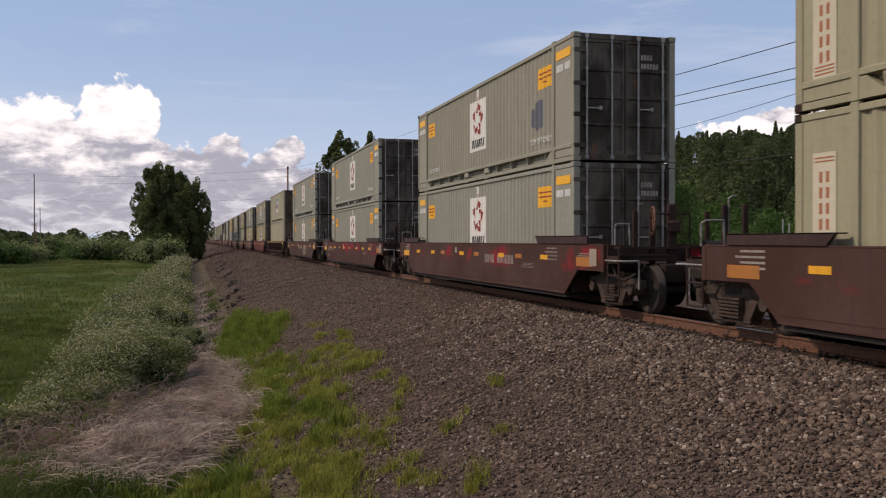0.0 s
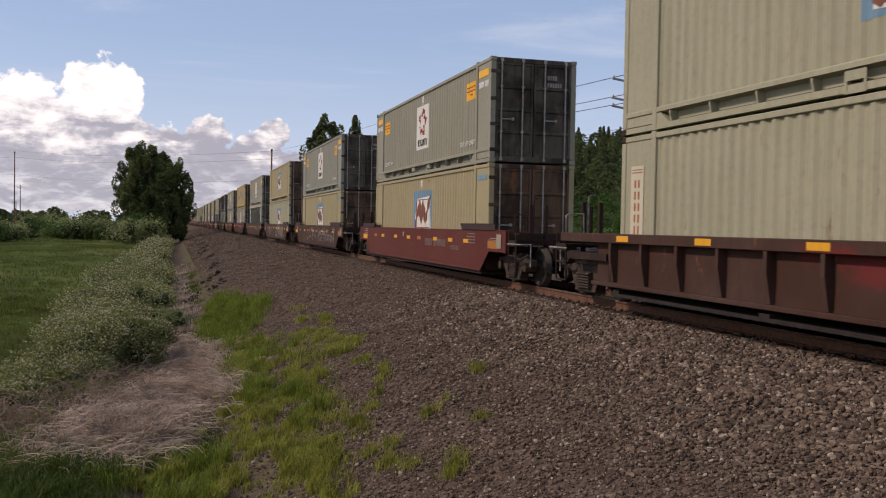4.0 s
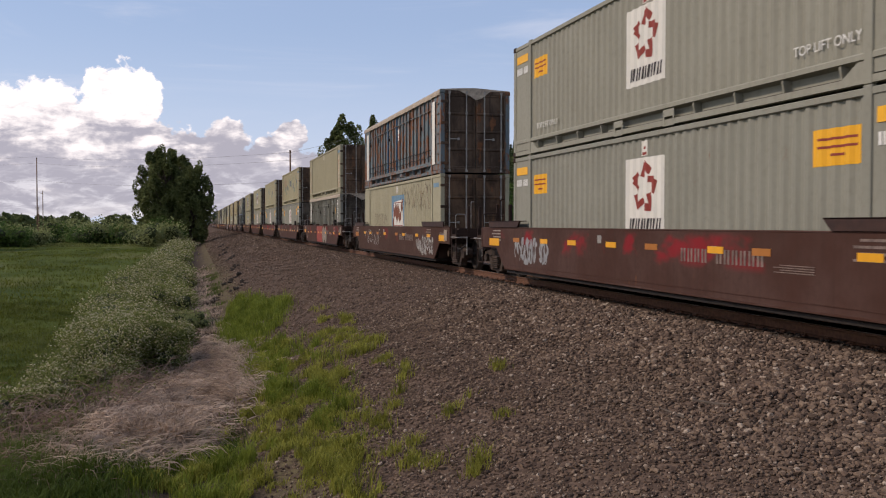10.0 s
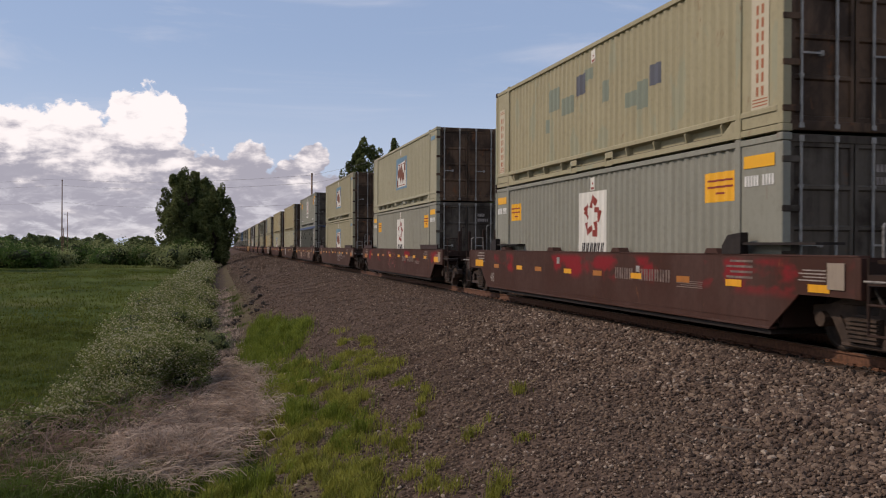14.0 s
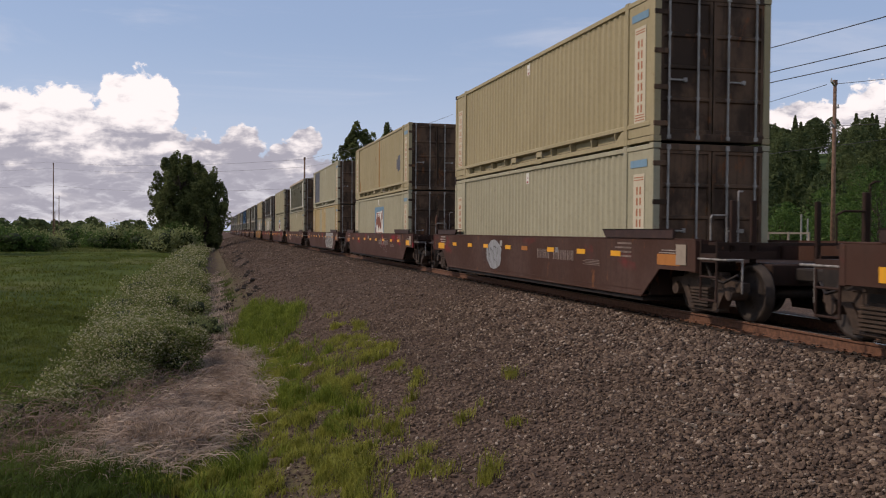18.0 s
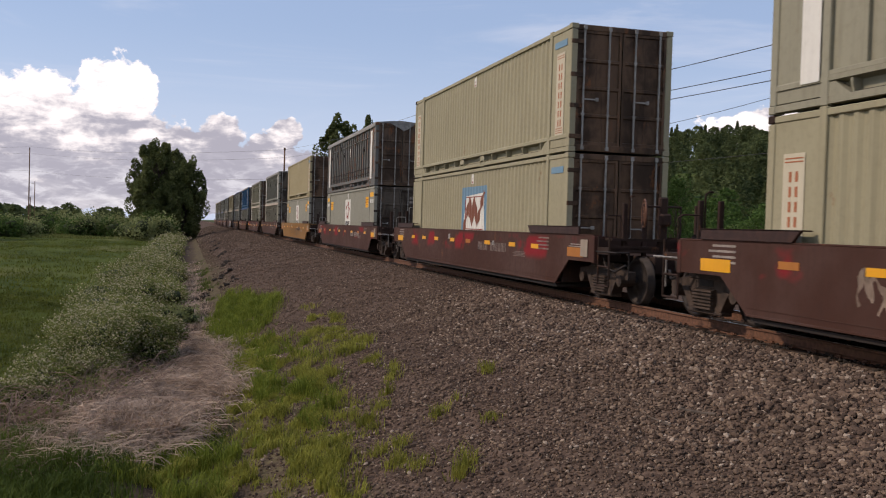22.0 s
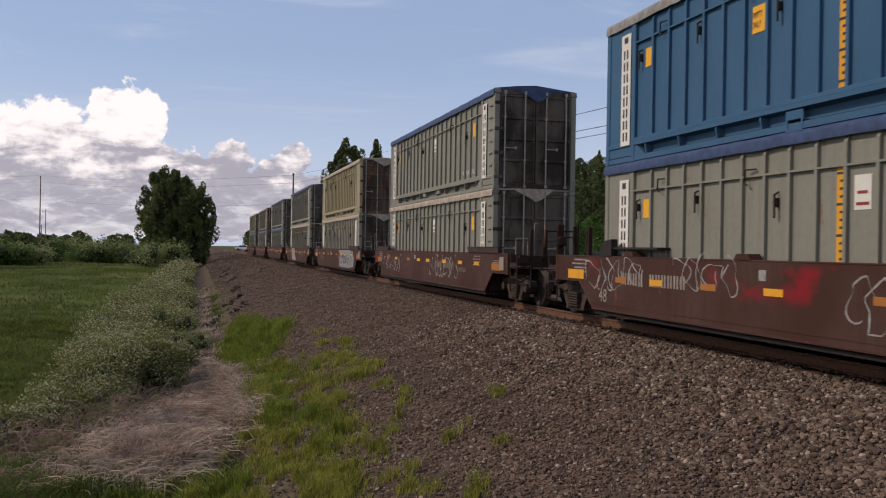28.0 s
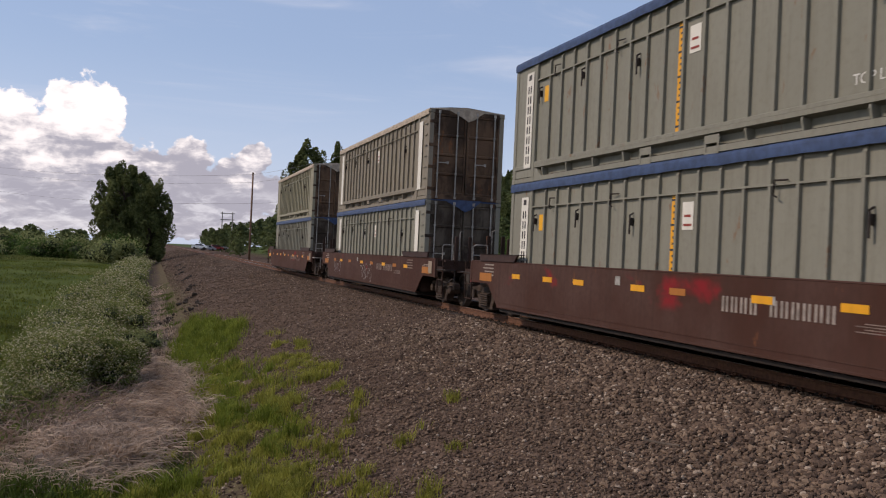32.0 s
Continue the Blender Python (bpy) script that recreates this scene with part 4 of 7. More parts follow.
rope_pts = [(-HALF - 0.015, y, 0.86 + 0.05 * (i % 2)) for i, y in enumerate([1.35] + [1.30 + (BOX_L - 2.6) * (i + 0.5) / 50 for i in range(50)])]
M["tie_rope"] = Build().pipe(rope_pts, 0.013, 5).pipe([(a, b, c - 0.22 - 0.04 * ((i // 3) % 2)) for i, (a, b, c) in enumerate(rope_pts)], 0.013, 5).mesh("tie_rope")
# long-strip label of the open tops
M["long_strip"] = sheet(0.72, 1.12, 0.35, 2.58, -HALF - 0.014).mesh("long_strip")
M["long_strip_rear"] = sheet(BOX_L - 1.12, BOX_L - 0.72, 0.35, 2.58, -HALF - 0.014).mesh("long_strip_rear")
lb = Build()
for i in range(8):
    z = 0.44 + i * 0.235
    lb.box(-HALF - 0.022, -HALF - 0.018, 0.82, 0.88, z, z + 0.175)
    lb.box(-HALF - 0.022, -HALF - 0.018, 0.95, 1.01, z, z + 0.175)
lb.box(-HALF - 0.022, -HALF - 0.018, 0.84, 1.0, 2.40, 2.52)
M["long_bars"] = lb.mesh("long_bars")
M["long_bars_rear"] = mirror_y(lb, BOX_L).mesh("long_bars_rear")
M["square_decal"] = sheet(1.86, 2.28, 1.75, 2.17, -HALF + 0.05).mesh("square_decal")
M["square_decal_rear"] = sheet(12.62, 13.0, 1.80, 2.16, -HALF + 0.05).mesh("square_decal_rear")
M["ruler"] = sheet(7.34, 7.46, 0.48, 2.32, -HALF + 0.052).mesh("ruler")
tick = Build()
for i in range(17):
    tick.box(-HALF + 0.044, -HALF + 0.0475, 7.34, 7.46 if i % 4 == 0 else 7.40, 0.55 + i * 0.105, 0.585 + i * 0.105)
M["ruler_ticks"] = tick.mesh("ruler_ticks")
M["sign"] = sheet(6.80, 7.12, 1.74, 2.2, -HALF + 0.05).mesh("sign")
M["sign_bar"] = Build().box(-HALF + 0.041, -HALF + 0.045, 6.84, 7.08, 1.80, 1.84).box(-HALF + 0.041, -HALF + 0.045, 6.87, 7.06, 1.95, 1.99).mesh("sign_bar")
M["slate_panel"] = flutes(1.30 + 33 * (BOX_L - 2.6) / 43, BOX_L - 1.30, 0.45, BOX_H - 0.14).mesh("slate_panel")
for i in range(len(M["slate_panel"].vertices)):
    M["slate_panel"].vertices[i].co.x -= 0.006
M["patch"] = draped([[(2.02, 1.0), (2.42, 0.94), (2.45, 1.62), (2.3, 1.70), (2.02, 1.66)], [(2.45, 0.98), (2.74, 1.08), (2.72, 1.5), (2.47, 1.52)]], 0.004).mesh("patch")
M["repaint 0"] = draped([rect(1.31, 6.7, 0.42, BOX_H - 0.12)], 0.003).mesh("repainted_area")
M["repaint 1"] = draped([rect(9.1, 10.4, 0.42, BOX_H - 0.12)], 0.003).mesh("repainted_area")
PATCH_RNG = random.Random(12)
for key, count, ylo, yhi in (("rect_patches", 20, 1.6, 11.6), ("rect_patches_few", 9, 3.4, 10.8)):
    rects = []
    for i in range(count):
        y = ylo + (yhi - ylo) * (i + PATCH_RNG.random() * 0.8) / count
        z = PATCH_RNG.uniform(0.8, 2.1)
        rects.append(rect(y, y + PATCH_RNG.choice((0.3, 0.42, 0.55, 0.8)), z, z + PATCH_RNG.uniform(0.25, 0.6)))
    for i, one in enumerate(rects):
        M["%s %d" % (key, i)] = draped([one], 0.004 + 0.0004 * i).mesh("paint_patch")
M["rust_run"] = draped([[(6.98, 0.42), (7.36, 0.42), (7.28, 1.3), (7.02, 1.4)], [(7.02, 1.4), (7.28, 1.3), (7.24, BOX_H - 0.1), (7.06, BOX_H - 0.1)], [(1.32, 0.42), (1.42, 0.42), (1.36, 2.4)], [(12.9, 0.42), (13.2, 0.42), (13.25, 1.9)]], 0.004).mesh("rust_run")

for key, words, size in (("lift_text", "TOP LIFT ONLY", 0.2), ("empty_text", "EMPTY\nONLY", 0.15), ("foot_text", "48", 0.38), ("scrawl_word", "STAKEX", 0.46)):
    font_curve = bpy.data.curves.new(key, "FONT")
    font_curve.body, font_curve.size, font_curve.extrude = words, size, 0.001
    text_ob = bpy.data.objects.new(key, font_curve)
    scene.collection.objects.link(text_ob)
    bpy.context.view_layer.update()
    M[key] = bpy.data.meshes.new_from_object(text_ob)
    M[key].materials.clear()
    M[key].materials.append(None)
    bpy.data.objects.remove(text_ob)
TEXT_AT = Matrix(((0, 0, -1, -HALF + 0.008), (-1, 0, 0, 2.75), (0, 1, 0, 0.60), (0, 0, 0, 1)))



def container(style, paint_mat, door_mat, label, logo="", tarp=None, extra=()):
    """One 48 ft container as an Empty at its floor's leading edge, with its parts."""
    root = tagged(new("container"), label, "shipping container", "containers on the train")

    def p(name, key, mat, lab="", at=None):
        return put(name, M[key], mat, root, lab, at)

    for y in (0, BOX_L - 0.16):
        p("corner_post", "corner_post", paint_mat, at=pose(0, y, 0))
    p("corner_post", "corner_post_far", paint_mat)
    for x, ys in ((-HALF + 0.08, (0.075, BOX_L - 0.075)), (HALF - 0.08, (0.075,))):
        for y in ys:
            for z in (0.06, BOX_H - 0.05):
                p("corner_casting", "casting", paint_mat if y < 1 or style == "open" else CAR_END, at=pose(x, y, z))
    p("support_post", "support_post", paint_mat)
    p("support_post", "support_post", paint_mat, at=pose(0, BOX_L - 2.44, 0))
    p("top_rail", "top_rail", paint_mat)
    rail = p("bottom_rail", "bottom_rail", paint_mat)
    for i in range(10):
        if i not in (4, 5):
            put("gusset", M["gusset"], paint_mat, rail, at=pose(0, 1.75 + i * (BOX_L - 3.5) / 9, 0))
    for y in (6.3, 8.33):
        put("fork_pocket", M["fork_pocket"], paint_mat, rail, at=pose(0, y, 0))
    put("wedge_block", M["wedge_block"], paint_mat, rail, at=pose(0, 1.30, 0))
    put("wedge_block", M["wedge_block"], paint_mat, rail, at=pose(0, BOX_L - 1.30, 0) @ Matrix.Diagonal((1, -1, 1, 1)))
    bay = p("end_bay", "bay", paint_mat)
    bay2 = p("end_bay", "bay_rear", paint_mat)
    p("far_side", "far_panel", paint_mat)
    p("floor", "floor_pan", UNDER)
    p("rear_wall", "rear_wall", paint_mat)
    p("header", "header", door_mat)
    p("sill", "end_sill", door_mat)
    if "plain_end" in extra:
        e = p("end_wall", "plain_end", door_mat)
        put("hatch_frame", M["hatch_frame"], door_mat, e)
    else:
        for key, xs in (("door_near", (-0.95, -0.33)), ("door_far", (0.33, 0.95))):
            d = p("door", key, door_mat, "dirty steel door leaf, darkened for shade")
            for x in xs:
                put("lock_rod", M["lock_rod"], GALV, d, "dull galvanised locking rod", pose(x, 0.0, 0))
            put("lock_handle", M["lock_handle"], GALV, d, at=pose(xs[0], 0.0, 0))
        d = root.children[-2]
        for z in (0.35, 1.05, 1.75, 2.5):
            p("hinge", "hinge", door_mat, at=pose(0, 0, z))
    if style == "box":
        side = p("side_panel", "flutes", paint_mat, "corrugated steel side")
        p("roof", "roof", paint_mat)
        if "slate" in extra:
            put("repair_panel", M["slate_panel"], SLATE, side, "slate grey replacement sheet")
        if logo == "star":
            board = p("logo_board", "logo_board", WHITE, "white painted square")
            put("emblem", M["logo_star"], RED_INK, board, "dark red emblem")
            put("name_bar", M["logo_bars"], DARK_INK, board)
            p("warning_decal", "decal", DECAL, "orange warning decal")
            p("warning_line", "decal_lines", RED_INK)
            p("warning_decal", "decal_small", DECAL, "orange warning decal")
            put("bay_decal", M["bay_decal"], DECAL, bay, "orange decal")
            put("bay_decal", M["bay_decal_rear"], DECAL, bay2, "orange decal")
            tagged(put("number_bar", M["bay_number"], PALE_INK, bay), kind="stuff")
            tagged(put("number_bar", M["bay_number"], PALE_INK, bay2, at=pose(0, BOX_L - 1.28, 0)), kind="stuff")
            p("warning_line", "decal_lines_rear", RED_INK)
            put("door_number", M["door_number"], FADED_INK, root)
        if logo in ("panel", "panel_strip"):
            board = p("logo_board", "panel_blue", BLUE_INK, "faded blue painted panel")
            put("ground", M["panel_white"], WHITE, board)
            put("panel_line", M["panel_line"], RED_INK, board)
            put("emblem", M["panel_zigzag"], ZIG_INK, board, "faded red-brown zigzag")
        if logo in ("strip", "panel_strip"):
            for b, s, q in ((bay, "strip", "strip_bars"), (bay2, "strip_rear", "strip_bars_rear")):
                put("name_strip", M[s], STRIPW, b, "aged white upright strip with brown marks")
                tagged(put("strip_mark", M[q], BROWN_INK, b), kind="stuff")
        if logo in ("panel", "strip", "panel_strip"):
            put("bay_tag", M["bay_tag"], BLUE_INK, bay)
        if logo:
            p("owner_tag", "tag", WHITE)
            tagged(p("tag_mark", "tag_bars", RED_INK), kind="stuff")
        if "lift" in extra:
            p("lift_text", "lift_text", PALE_INK, "white stencilled words top lift only", TEXT_AT)
            p("lift_text", "lift_text", PALE_INK, "white stencilled words top lift only", Matrix.Translation((0, 10.2, 0)) @ TEXT_AT)
        if "patch" in extra:
            p("paint_patch", "patch", SLATE, "slate paint patch")
        for key, count in (("rect_patches", 20), ("rect_patches_few", 9)):
            if key in extra:
                for i in range(count):
                    put("paint_patch", M["%s %d" % (key, i)], PATCH_GREEN if i % 5 else SLATE, side, "square grey-green touch-up patch")
        if "repaint" in extra:
            for i in range(2):
                put("repainted_area", M["repaint %d" % i], TAN[3], side, "olive repainted stretch of the side")
        if "rust_run" in extra:
            p("rust_run", "rust_run", RUST_RUN, "broad run of orange rust")
        if "scratches" in extra:
            tagged(p("rust_scratches", "scratches", SCRAPE, "curved rust-brown scrapes", pose(-HALF + 0.014, 1.5, 1.7)), kind="stuff")
            tagged(p("rust_scratches", "scratches_low", SCRAPE, "curved rust-brown scrapes", pose(-HALF + 0.014, 9.3, 1.1)), kind="stuff")
        if "scrawl" in extra:
            p("scrawl", "scrawl", RED_INK, "red sprayed scrawl", pose(-HALF + 0.012, 10.2, 1.5))
    else:
        side = p("side_panel", "flat_side", paint_mat, "flat steel side between ribs")
        for y in RIBS:
            put("rib", M["rib"], OPEN["blue"] if paint_mat is OPEN["bluegrey"] and y in (RIBS[9], RIBS[12]) else paint_mat, side, at=pose(0, y, 0))
        if paint_mat in (OPEN["bluegrey"], OPEN["dark"]):
            tagged(put("tie_rope", M["tie_rope"], UNDER, side, "dark ropes tied along the ribs"), kind="stuff")
        if "word" in extra:
            put("scrawl_word", M["scrawl_word"], SPRAY, side, "faint sprayed white capitals", Matrix(((0, 0, -1, -HALF + 0.05), (-1, 0, 0, 12.12), (0, 1, 0, 1.45), (0, 0, 0, 1))) @ Matrix.Diagonal((1.75, 1, 1, 1)))
        if "band" in extra:
            put("paint_band", M["paint_band"], SLATE, side, "slate blue paint band")
        put("girt", M["girt"], paint_mat, side)
        for z in (0.7, 1.05, 1.4, 1.75, 2.1, 2.45):
            put("rung", M["rung"], paint_mat, bay, at=pose(0, 0, z))
        for y, z in ((2.9, 1.8), (8.75, 1.9), (13.15, 2.0), (11.0, 2.05)):
            put("latch", M["latch"], UNDER, side, "dark steel latch", pose(0, y, z))
        for y, z in ((4.6, 2.3), (9.4, 2.35), (12.2, 2.4)):
            put("hook", M["hook"], UNDER, side, at=pose(0, y, z))
        if tarp:
            put("tarpaulin", TARPS[tarp[1]], TARP[tarp[0]], root, tarp[0] + " tarpaulin cover")
        if logo == "long":
            for b, s, q in ((bay, "long_strip", "long_bars"), (bay2, "long_strip_rear", "long_bars_rear")):
                put("name_strip", M[s], WHITE, b, "white upright strip with dark marks")
                tagged(put("strip_mark", M[q], DARK_INK, b), kind="stuff")
        if logo == "bare":
            put("name_strip", M["long_strip"], WHITE, bay, "blank white upright strip")
            put("name_strip", M["long_strip_rear"], WHITE, bay2, "blank white upright strip")
        if logo:
            p("ruler", "ruler", ORANGE_LINE, "yellow fill gauge")
            tagged(p("gauge_ticks", "ruler_ticks", DARK_INK), kind="stuff")
            p("sign", "sign", WHITE)
            p("sign_mark", "sign_bar", RED_INK)
        if logo == "long":
            p("square_decal", "square_decal", DECAL)
            if paint_mat is OPEN["blue"]:
                p("empty_decal", "square_decal", DECAL, "orange decal reading empty only", pose(0, 7.2, -0.1))
                p("empty_text", "empty_text", DARK_INK, "", Matrix(((0, 0, -1, -HALF + 0.043), (-1, 0, 0, 9.50), (0, 1, 0, 1.88), (0, 0, 0, 1))) @ Matrix.Diagonal((0.62, 1, 1, 1)))
            p("square_decal", "square_decal_rear", DECAL)
            p("lift_text", "lift_text", PALE_INK, "white stencilled words top lift only", Matrix.Translation((0.04, 0.6, 0)) @ TEXT_AT)
    return root


M["scrawl"] = strokes(77, 2.0, 0.9, 9, 0.06).mesh("scrawl")

# ---- well car meshes; the same y as the container on it, z from the rail heads
SIDE_X = -1.51
SIDE = [(-2.0, 1.36), (BOX_L + 2.0, 1.36), (BOX_L + 2.0, 0.82), (BOX_L + 0.75, 0.82), (BOX_L + 0.05, 0.29), (-0.05, 0.29), (-0.75, 0.82), (-2.0, 0.82)]
M["side_sill"] = Build().prism_x(SIDE, SIDE_X, SIDE_X + 0.03).mesh("side_sill")
M["side_sill_far"] = Build().prism_x(SIDE, -SIDE_X - 0.03, -SIDE_X).mesh("side_sill_far")
M["top_chord"] = Build().box(SIDE_X - 0.006, SIDE_X + 0.2, -2.0, BOX_L + 2.0, 1.355, 1.385, 0.008).mesh("top_chord")
M["bottom_chord"] = Build().box(SIDE_X - 0.01, SIDE_X + 0.12, -0.05, BOX_L + 0.05, 0.26, 0.30, 0.008).mesh("bottom_chord")
M["side_seam"] = Build().box(SIDE_X - 0.007, SIDE_X + 0.01, -0.02, BOX_L + 0.02, 0.385, 0.397).mesh("side_seam")
M["guide"] = Build().prism_x([(-1.3, 1.385), (1.55, 1.385), (1.72, 1.555), (-1.3, 1.555)], SIDE_X - 0.03, SIDE_X + 0.02).box(SIDE_X - 0.03, SIDE_X + 0.16, -1.3, 1.7, 1.54, 1.56).mesh("guide")
M["guide_rear"] = Build().prism_x([(BOX_L + 1.3, 1.385), (BOX_L - 1.0, 1.385), (BOX_L - 1.2, 1.555), (BOX_L + 1.3, 1.555)], SIDE_X - 0.03, SIDE_X + 0.02).box(SIDE_X - 0.03, SIDE_X + 0.16, BOX_L - 1.2, BOX_L + 1.3, 1.54, 1.56).mesh("guide_rear")
M["end_post"] = Build().box(SIDE_X - 0.012, SIDE_X + 0.10, -2.06, -1.94, 0.80, 1.36, 0.01).box(SIDE_X - 0.01, SIDE_X + 0.5, -2.05, -2.0, 1.30, 1.36).mesh("end_post")
M["placard"] = Build().box(SIDE_X - 0.02, SIDE_X - 0.012, -1.75, -1.40, 0.92, 1.28).mesh("placard")
floor_pts = [(0.0, 0.24)]
for q in (0.1, 4.7, 9.7, BOX_L - 0.35):
    floor_pts += [(q, 0.24), (q, 0.30), (q + 0.25, 0.30), (q + 0.25, 0.24)]
M["well_floor"] = Build().prism_x(floor_pts + [(BOX_L, 0.24), (BOX_L, 0.18), (0.0, 0.18)], -1.45, 1.45).mesh("well_floor")
M["end_deck"] = Build().box(-1.48, 1.48, -2.0, -0.15, 0.84, 0.98).box(-1.40, 1.40, -0.22, -0.12, 0.3, 1.3).box(-0.6, 0.6, -2.9, -0.2, 0.62, 0.98, 0.02).mesh("end_deck")
M["end_deck_rear"] = mirror_y(Build().box(-1.48, 1.48, -2.0, -0.15, 0.84, 0.98).box(-1.40, 1.40, -0.22, -0.12, 0.3, 1.3).box(-0.6, 0.6, -2.9, -0.2, 0.62, 0.98, 0.02), BOX_L).mesh("end_deck_rear")
M["drawbar"] = Build().box(-0.16, 0.16, -5.2, -2.8, 0.70, 0.92, 0.03).box(-0.28, 0.28, -4.3, -3.7, 0.62, 1.0, 0.05).mesh("drawbar")
M["walkway"] = Build().box(-1.42, -0.35, -2.62, -2.06, 1.10, 1.14).box(-1.42, -0.35, -2.62, -2.56, 1.06, 1.18).box(-1.3, 1.3, -2.4, -2.1, 1.28, 1.33).mesh("walkway")
M["step_ladder"] = Build().pipe([(-1.45, -2.62, 1.36), (-1.45, -2.62, 0.36), (-1.45, -2.12, 0.36), (-1.45, -2.12, 1.36)], 0.02).tube((-1.45, -2.62, 0.75), (-1.45, -2.12, 0.75), 0.02).box(-1.47, -1.2, -2.62, -2.12, 1.0, 1.14).mesh("step_ladder")
M["grab_iron"] = Build().pipe([(-1.38, -2.3, 1.36), (-1.38, -2.3, 1.74), (-1.32, -2.24, 1.79), (-1.02, -2.2, 1.79), (-1.0, -2.2, 1.36)], 0.016).pipe([(-0.86, -2.3, 1.34), (-0.86, -2.3, 2.16), (-0.82, -2.25, 2.2), (-0.74, -2.25, 2.2)], 0.016).mesh("grab_iron")
M["stanchion"] = Build().box(-0.05, 0.05, -0.035, 0.035, 0.95, 2.05, 0.012).mesh("stanchion")
M["side_bar"] = Build().pipe([(-1.47, -2.95, 1.05), (-1.47, -2.05, 1.05)], 0.018).pipe([(-1.47, -2.95, 1.05), (-1.2, -2.98, 1.05), (-1.2, -2.98, 0.5)], 0.018).mesh("side_bar")
M["brake_stand"] = Build().box(-0.2, 0.0, -2.33, -2.22, 0.95, 2.2, 0.03).box(-0.22, 0.02, -2.46, -2.3, 1.6, 1.86, 0.04).pipe([(-0.5, -2.3, 0.95), (-0.5, -2.3, 2.0), (0.3, -2.3, 2.0), (0.3, -2.3, 0.95)], 0.022).mesh("brake_stand")
wheel_b = Build()
ring = [(math.cos(2 * math.pi * i / 18) * 0.28, math.sin(2 * math.pi * i / 18) * 0.28) for i in range(18)]
wheel_b.pipe([(-0.62 + q[0] * 0.35, -2.45 + q[0] * 0.94, 1.85 + q[1]) for q in ring + ring[:1]], 0.022, 5)
for i in range(0, 18, 3):
    wheel_b.tube((-0.62, -2.45, 1.85), (-0.62 + ring[i][0] * 0.35, -2.45 + ring[i][0] * 0.94, 1.85 + ring[i][1]), 0.014, n=5)
M["brake_wheel"] = wheel_b.mesh("brake_wheel")
M["reservoir"] = Build().tube((0.55, -2.45, 1.25), (1.15, -2.45, 1.25), 0.2, n=14).box(0.5, 1.2, -2.5, -2.2, 0.98, 1.1).mesh("reservoir")
M["hose"] = Build().pipe([(-1.3, -2.05, 0.95), (-1.35, -2.3, 0.72), (-1.3, -2.6, 0.66), (-1.2, -2.85, 0.80)], 0.025).mesh("hose")
# truck, about its own centre at axle height
WHEEL_R, AXLE = 0.48, 0.89
M["side_frame"] = Build().prism_x([(-1.15, 0.52), (-1.15, 0.66), (-0.75, 0.70), (-0.42, 0.80), (0.42, 0.80), (0.75, 0.70), (1.15, 0.66), (1.15, 0.52), (0.88, 0.50), (0.62, 0.50), (0.36, 0.20), (-0.36, 0.20), (-0.62, 0.50), (-0.88, 0.50)], -1.14, -0.98) \
    .prism_x([(-0.70, 0.52), (-0.46, 0.17), (-0.36, 0.14), (-0.30, 0.22), (-0.52, 0.56)], -1.17, -0.95).prism_x([(0.70, 0.52), (0.46, 0.17), (0.36, 0.14), (0.30, 0.22), (0.52, 0.56)], -1.17, -0.95) \
    .box(-1.18, -0.95, -0.5, 0.5, 0.13, 0.20, 0.02).box(-1.16, -0.96, -0.55, 0.55, 0.70, 0.82, 0.02).mesh("side_frame")
ridge_pts = []
for i in range(6):
    ridge_pts += [(-1.25, 0.22 + i * 0.057), (-1.25, 0.25 + i * 0.057), (-1.19, 0.257 + i * 0.057), (-1.19, 0.27 + i * 0.057)]
M["spring_nest"] = Build().prism_y([(-1.0, 0.21)] + ridge_pts + [(-1.0, 0.56)], -0.30, 0.30).mesh("spring_nest")
M["bolster"] = Build().box(-1.15, 1.15, -0.22, 0.22, 0.58, 0.72, 0.02).box(-0.35, 0.35, -0.3, 0.3, 0.70, 0.9, 0.02).mesh("bolster")
M["bearing"] = Build().tube((-1.22, 0, 0), (-0.92, 0, 0), 0.115, n=12).box(-1.14, -0.96, -0.17, 0.17, 0.06, 0.16, 0.015).mesh("bearing")
M["axle"] = Build().tube((-1.1, 0, 0), (1.1, 0, 0), 0.085, n=12).mesh("axle", True)
prof = [(-0.82, 0.0), (-0.82, 0.13), (-0.80, 0.15), (-0.775, 0.30), (-0.79, 0.40), (-0.815, 0.41), (-0.815, 0.475), (-0.70, 0.482), (-0.69, 0.505), (-0.672, 0.505), (-0.668, 0.41), (-0.70, 0.38), (-0.73, 0.15), (-0.70, 0.13)]
wb = Build().lathe_x(prof, 28)
for i in range(5):
    a = 2 * math.pi * i / 5
    wb.tube((-0.80, 0.22 * math.cos(a), 0.22 * math.sin(a)), (-0.77, 0.22 * math.cos(a), 0.22 * math.sin(a)), 0.02, n=6)
M["wheel"] = wb.mesh("wheel", True)
m2 = Build()
m2.v, m2.f = [(-x, y, z) for x, y, z in wb.v], list(wb.f)
M["wheel_far"] = m2.mesh("wheel_far", True)
M["brake_shoe"] = Build().box(-0.86, -0.66, 0.44, 0.52, -0.12, 0.2, 0.02).mesh("brake_shoe")
M["reflector"] = Build().box(SIDE_X - 0.008, SIDE_X - 0.001, -0.23, 0.23, -0.055, 0.055).mesh("reflector")
M["reflector_big"] = Build().box(SIDE_X - 0.008, SIDE_X - 0.001, -0.42, 0.42, -0.10, 0.10).mesh("reflector_big")
cn = Build()
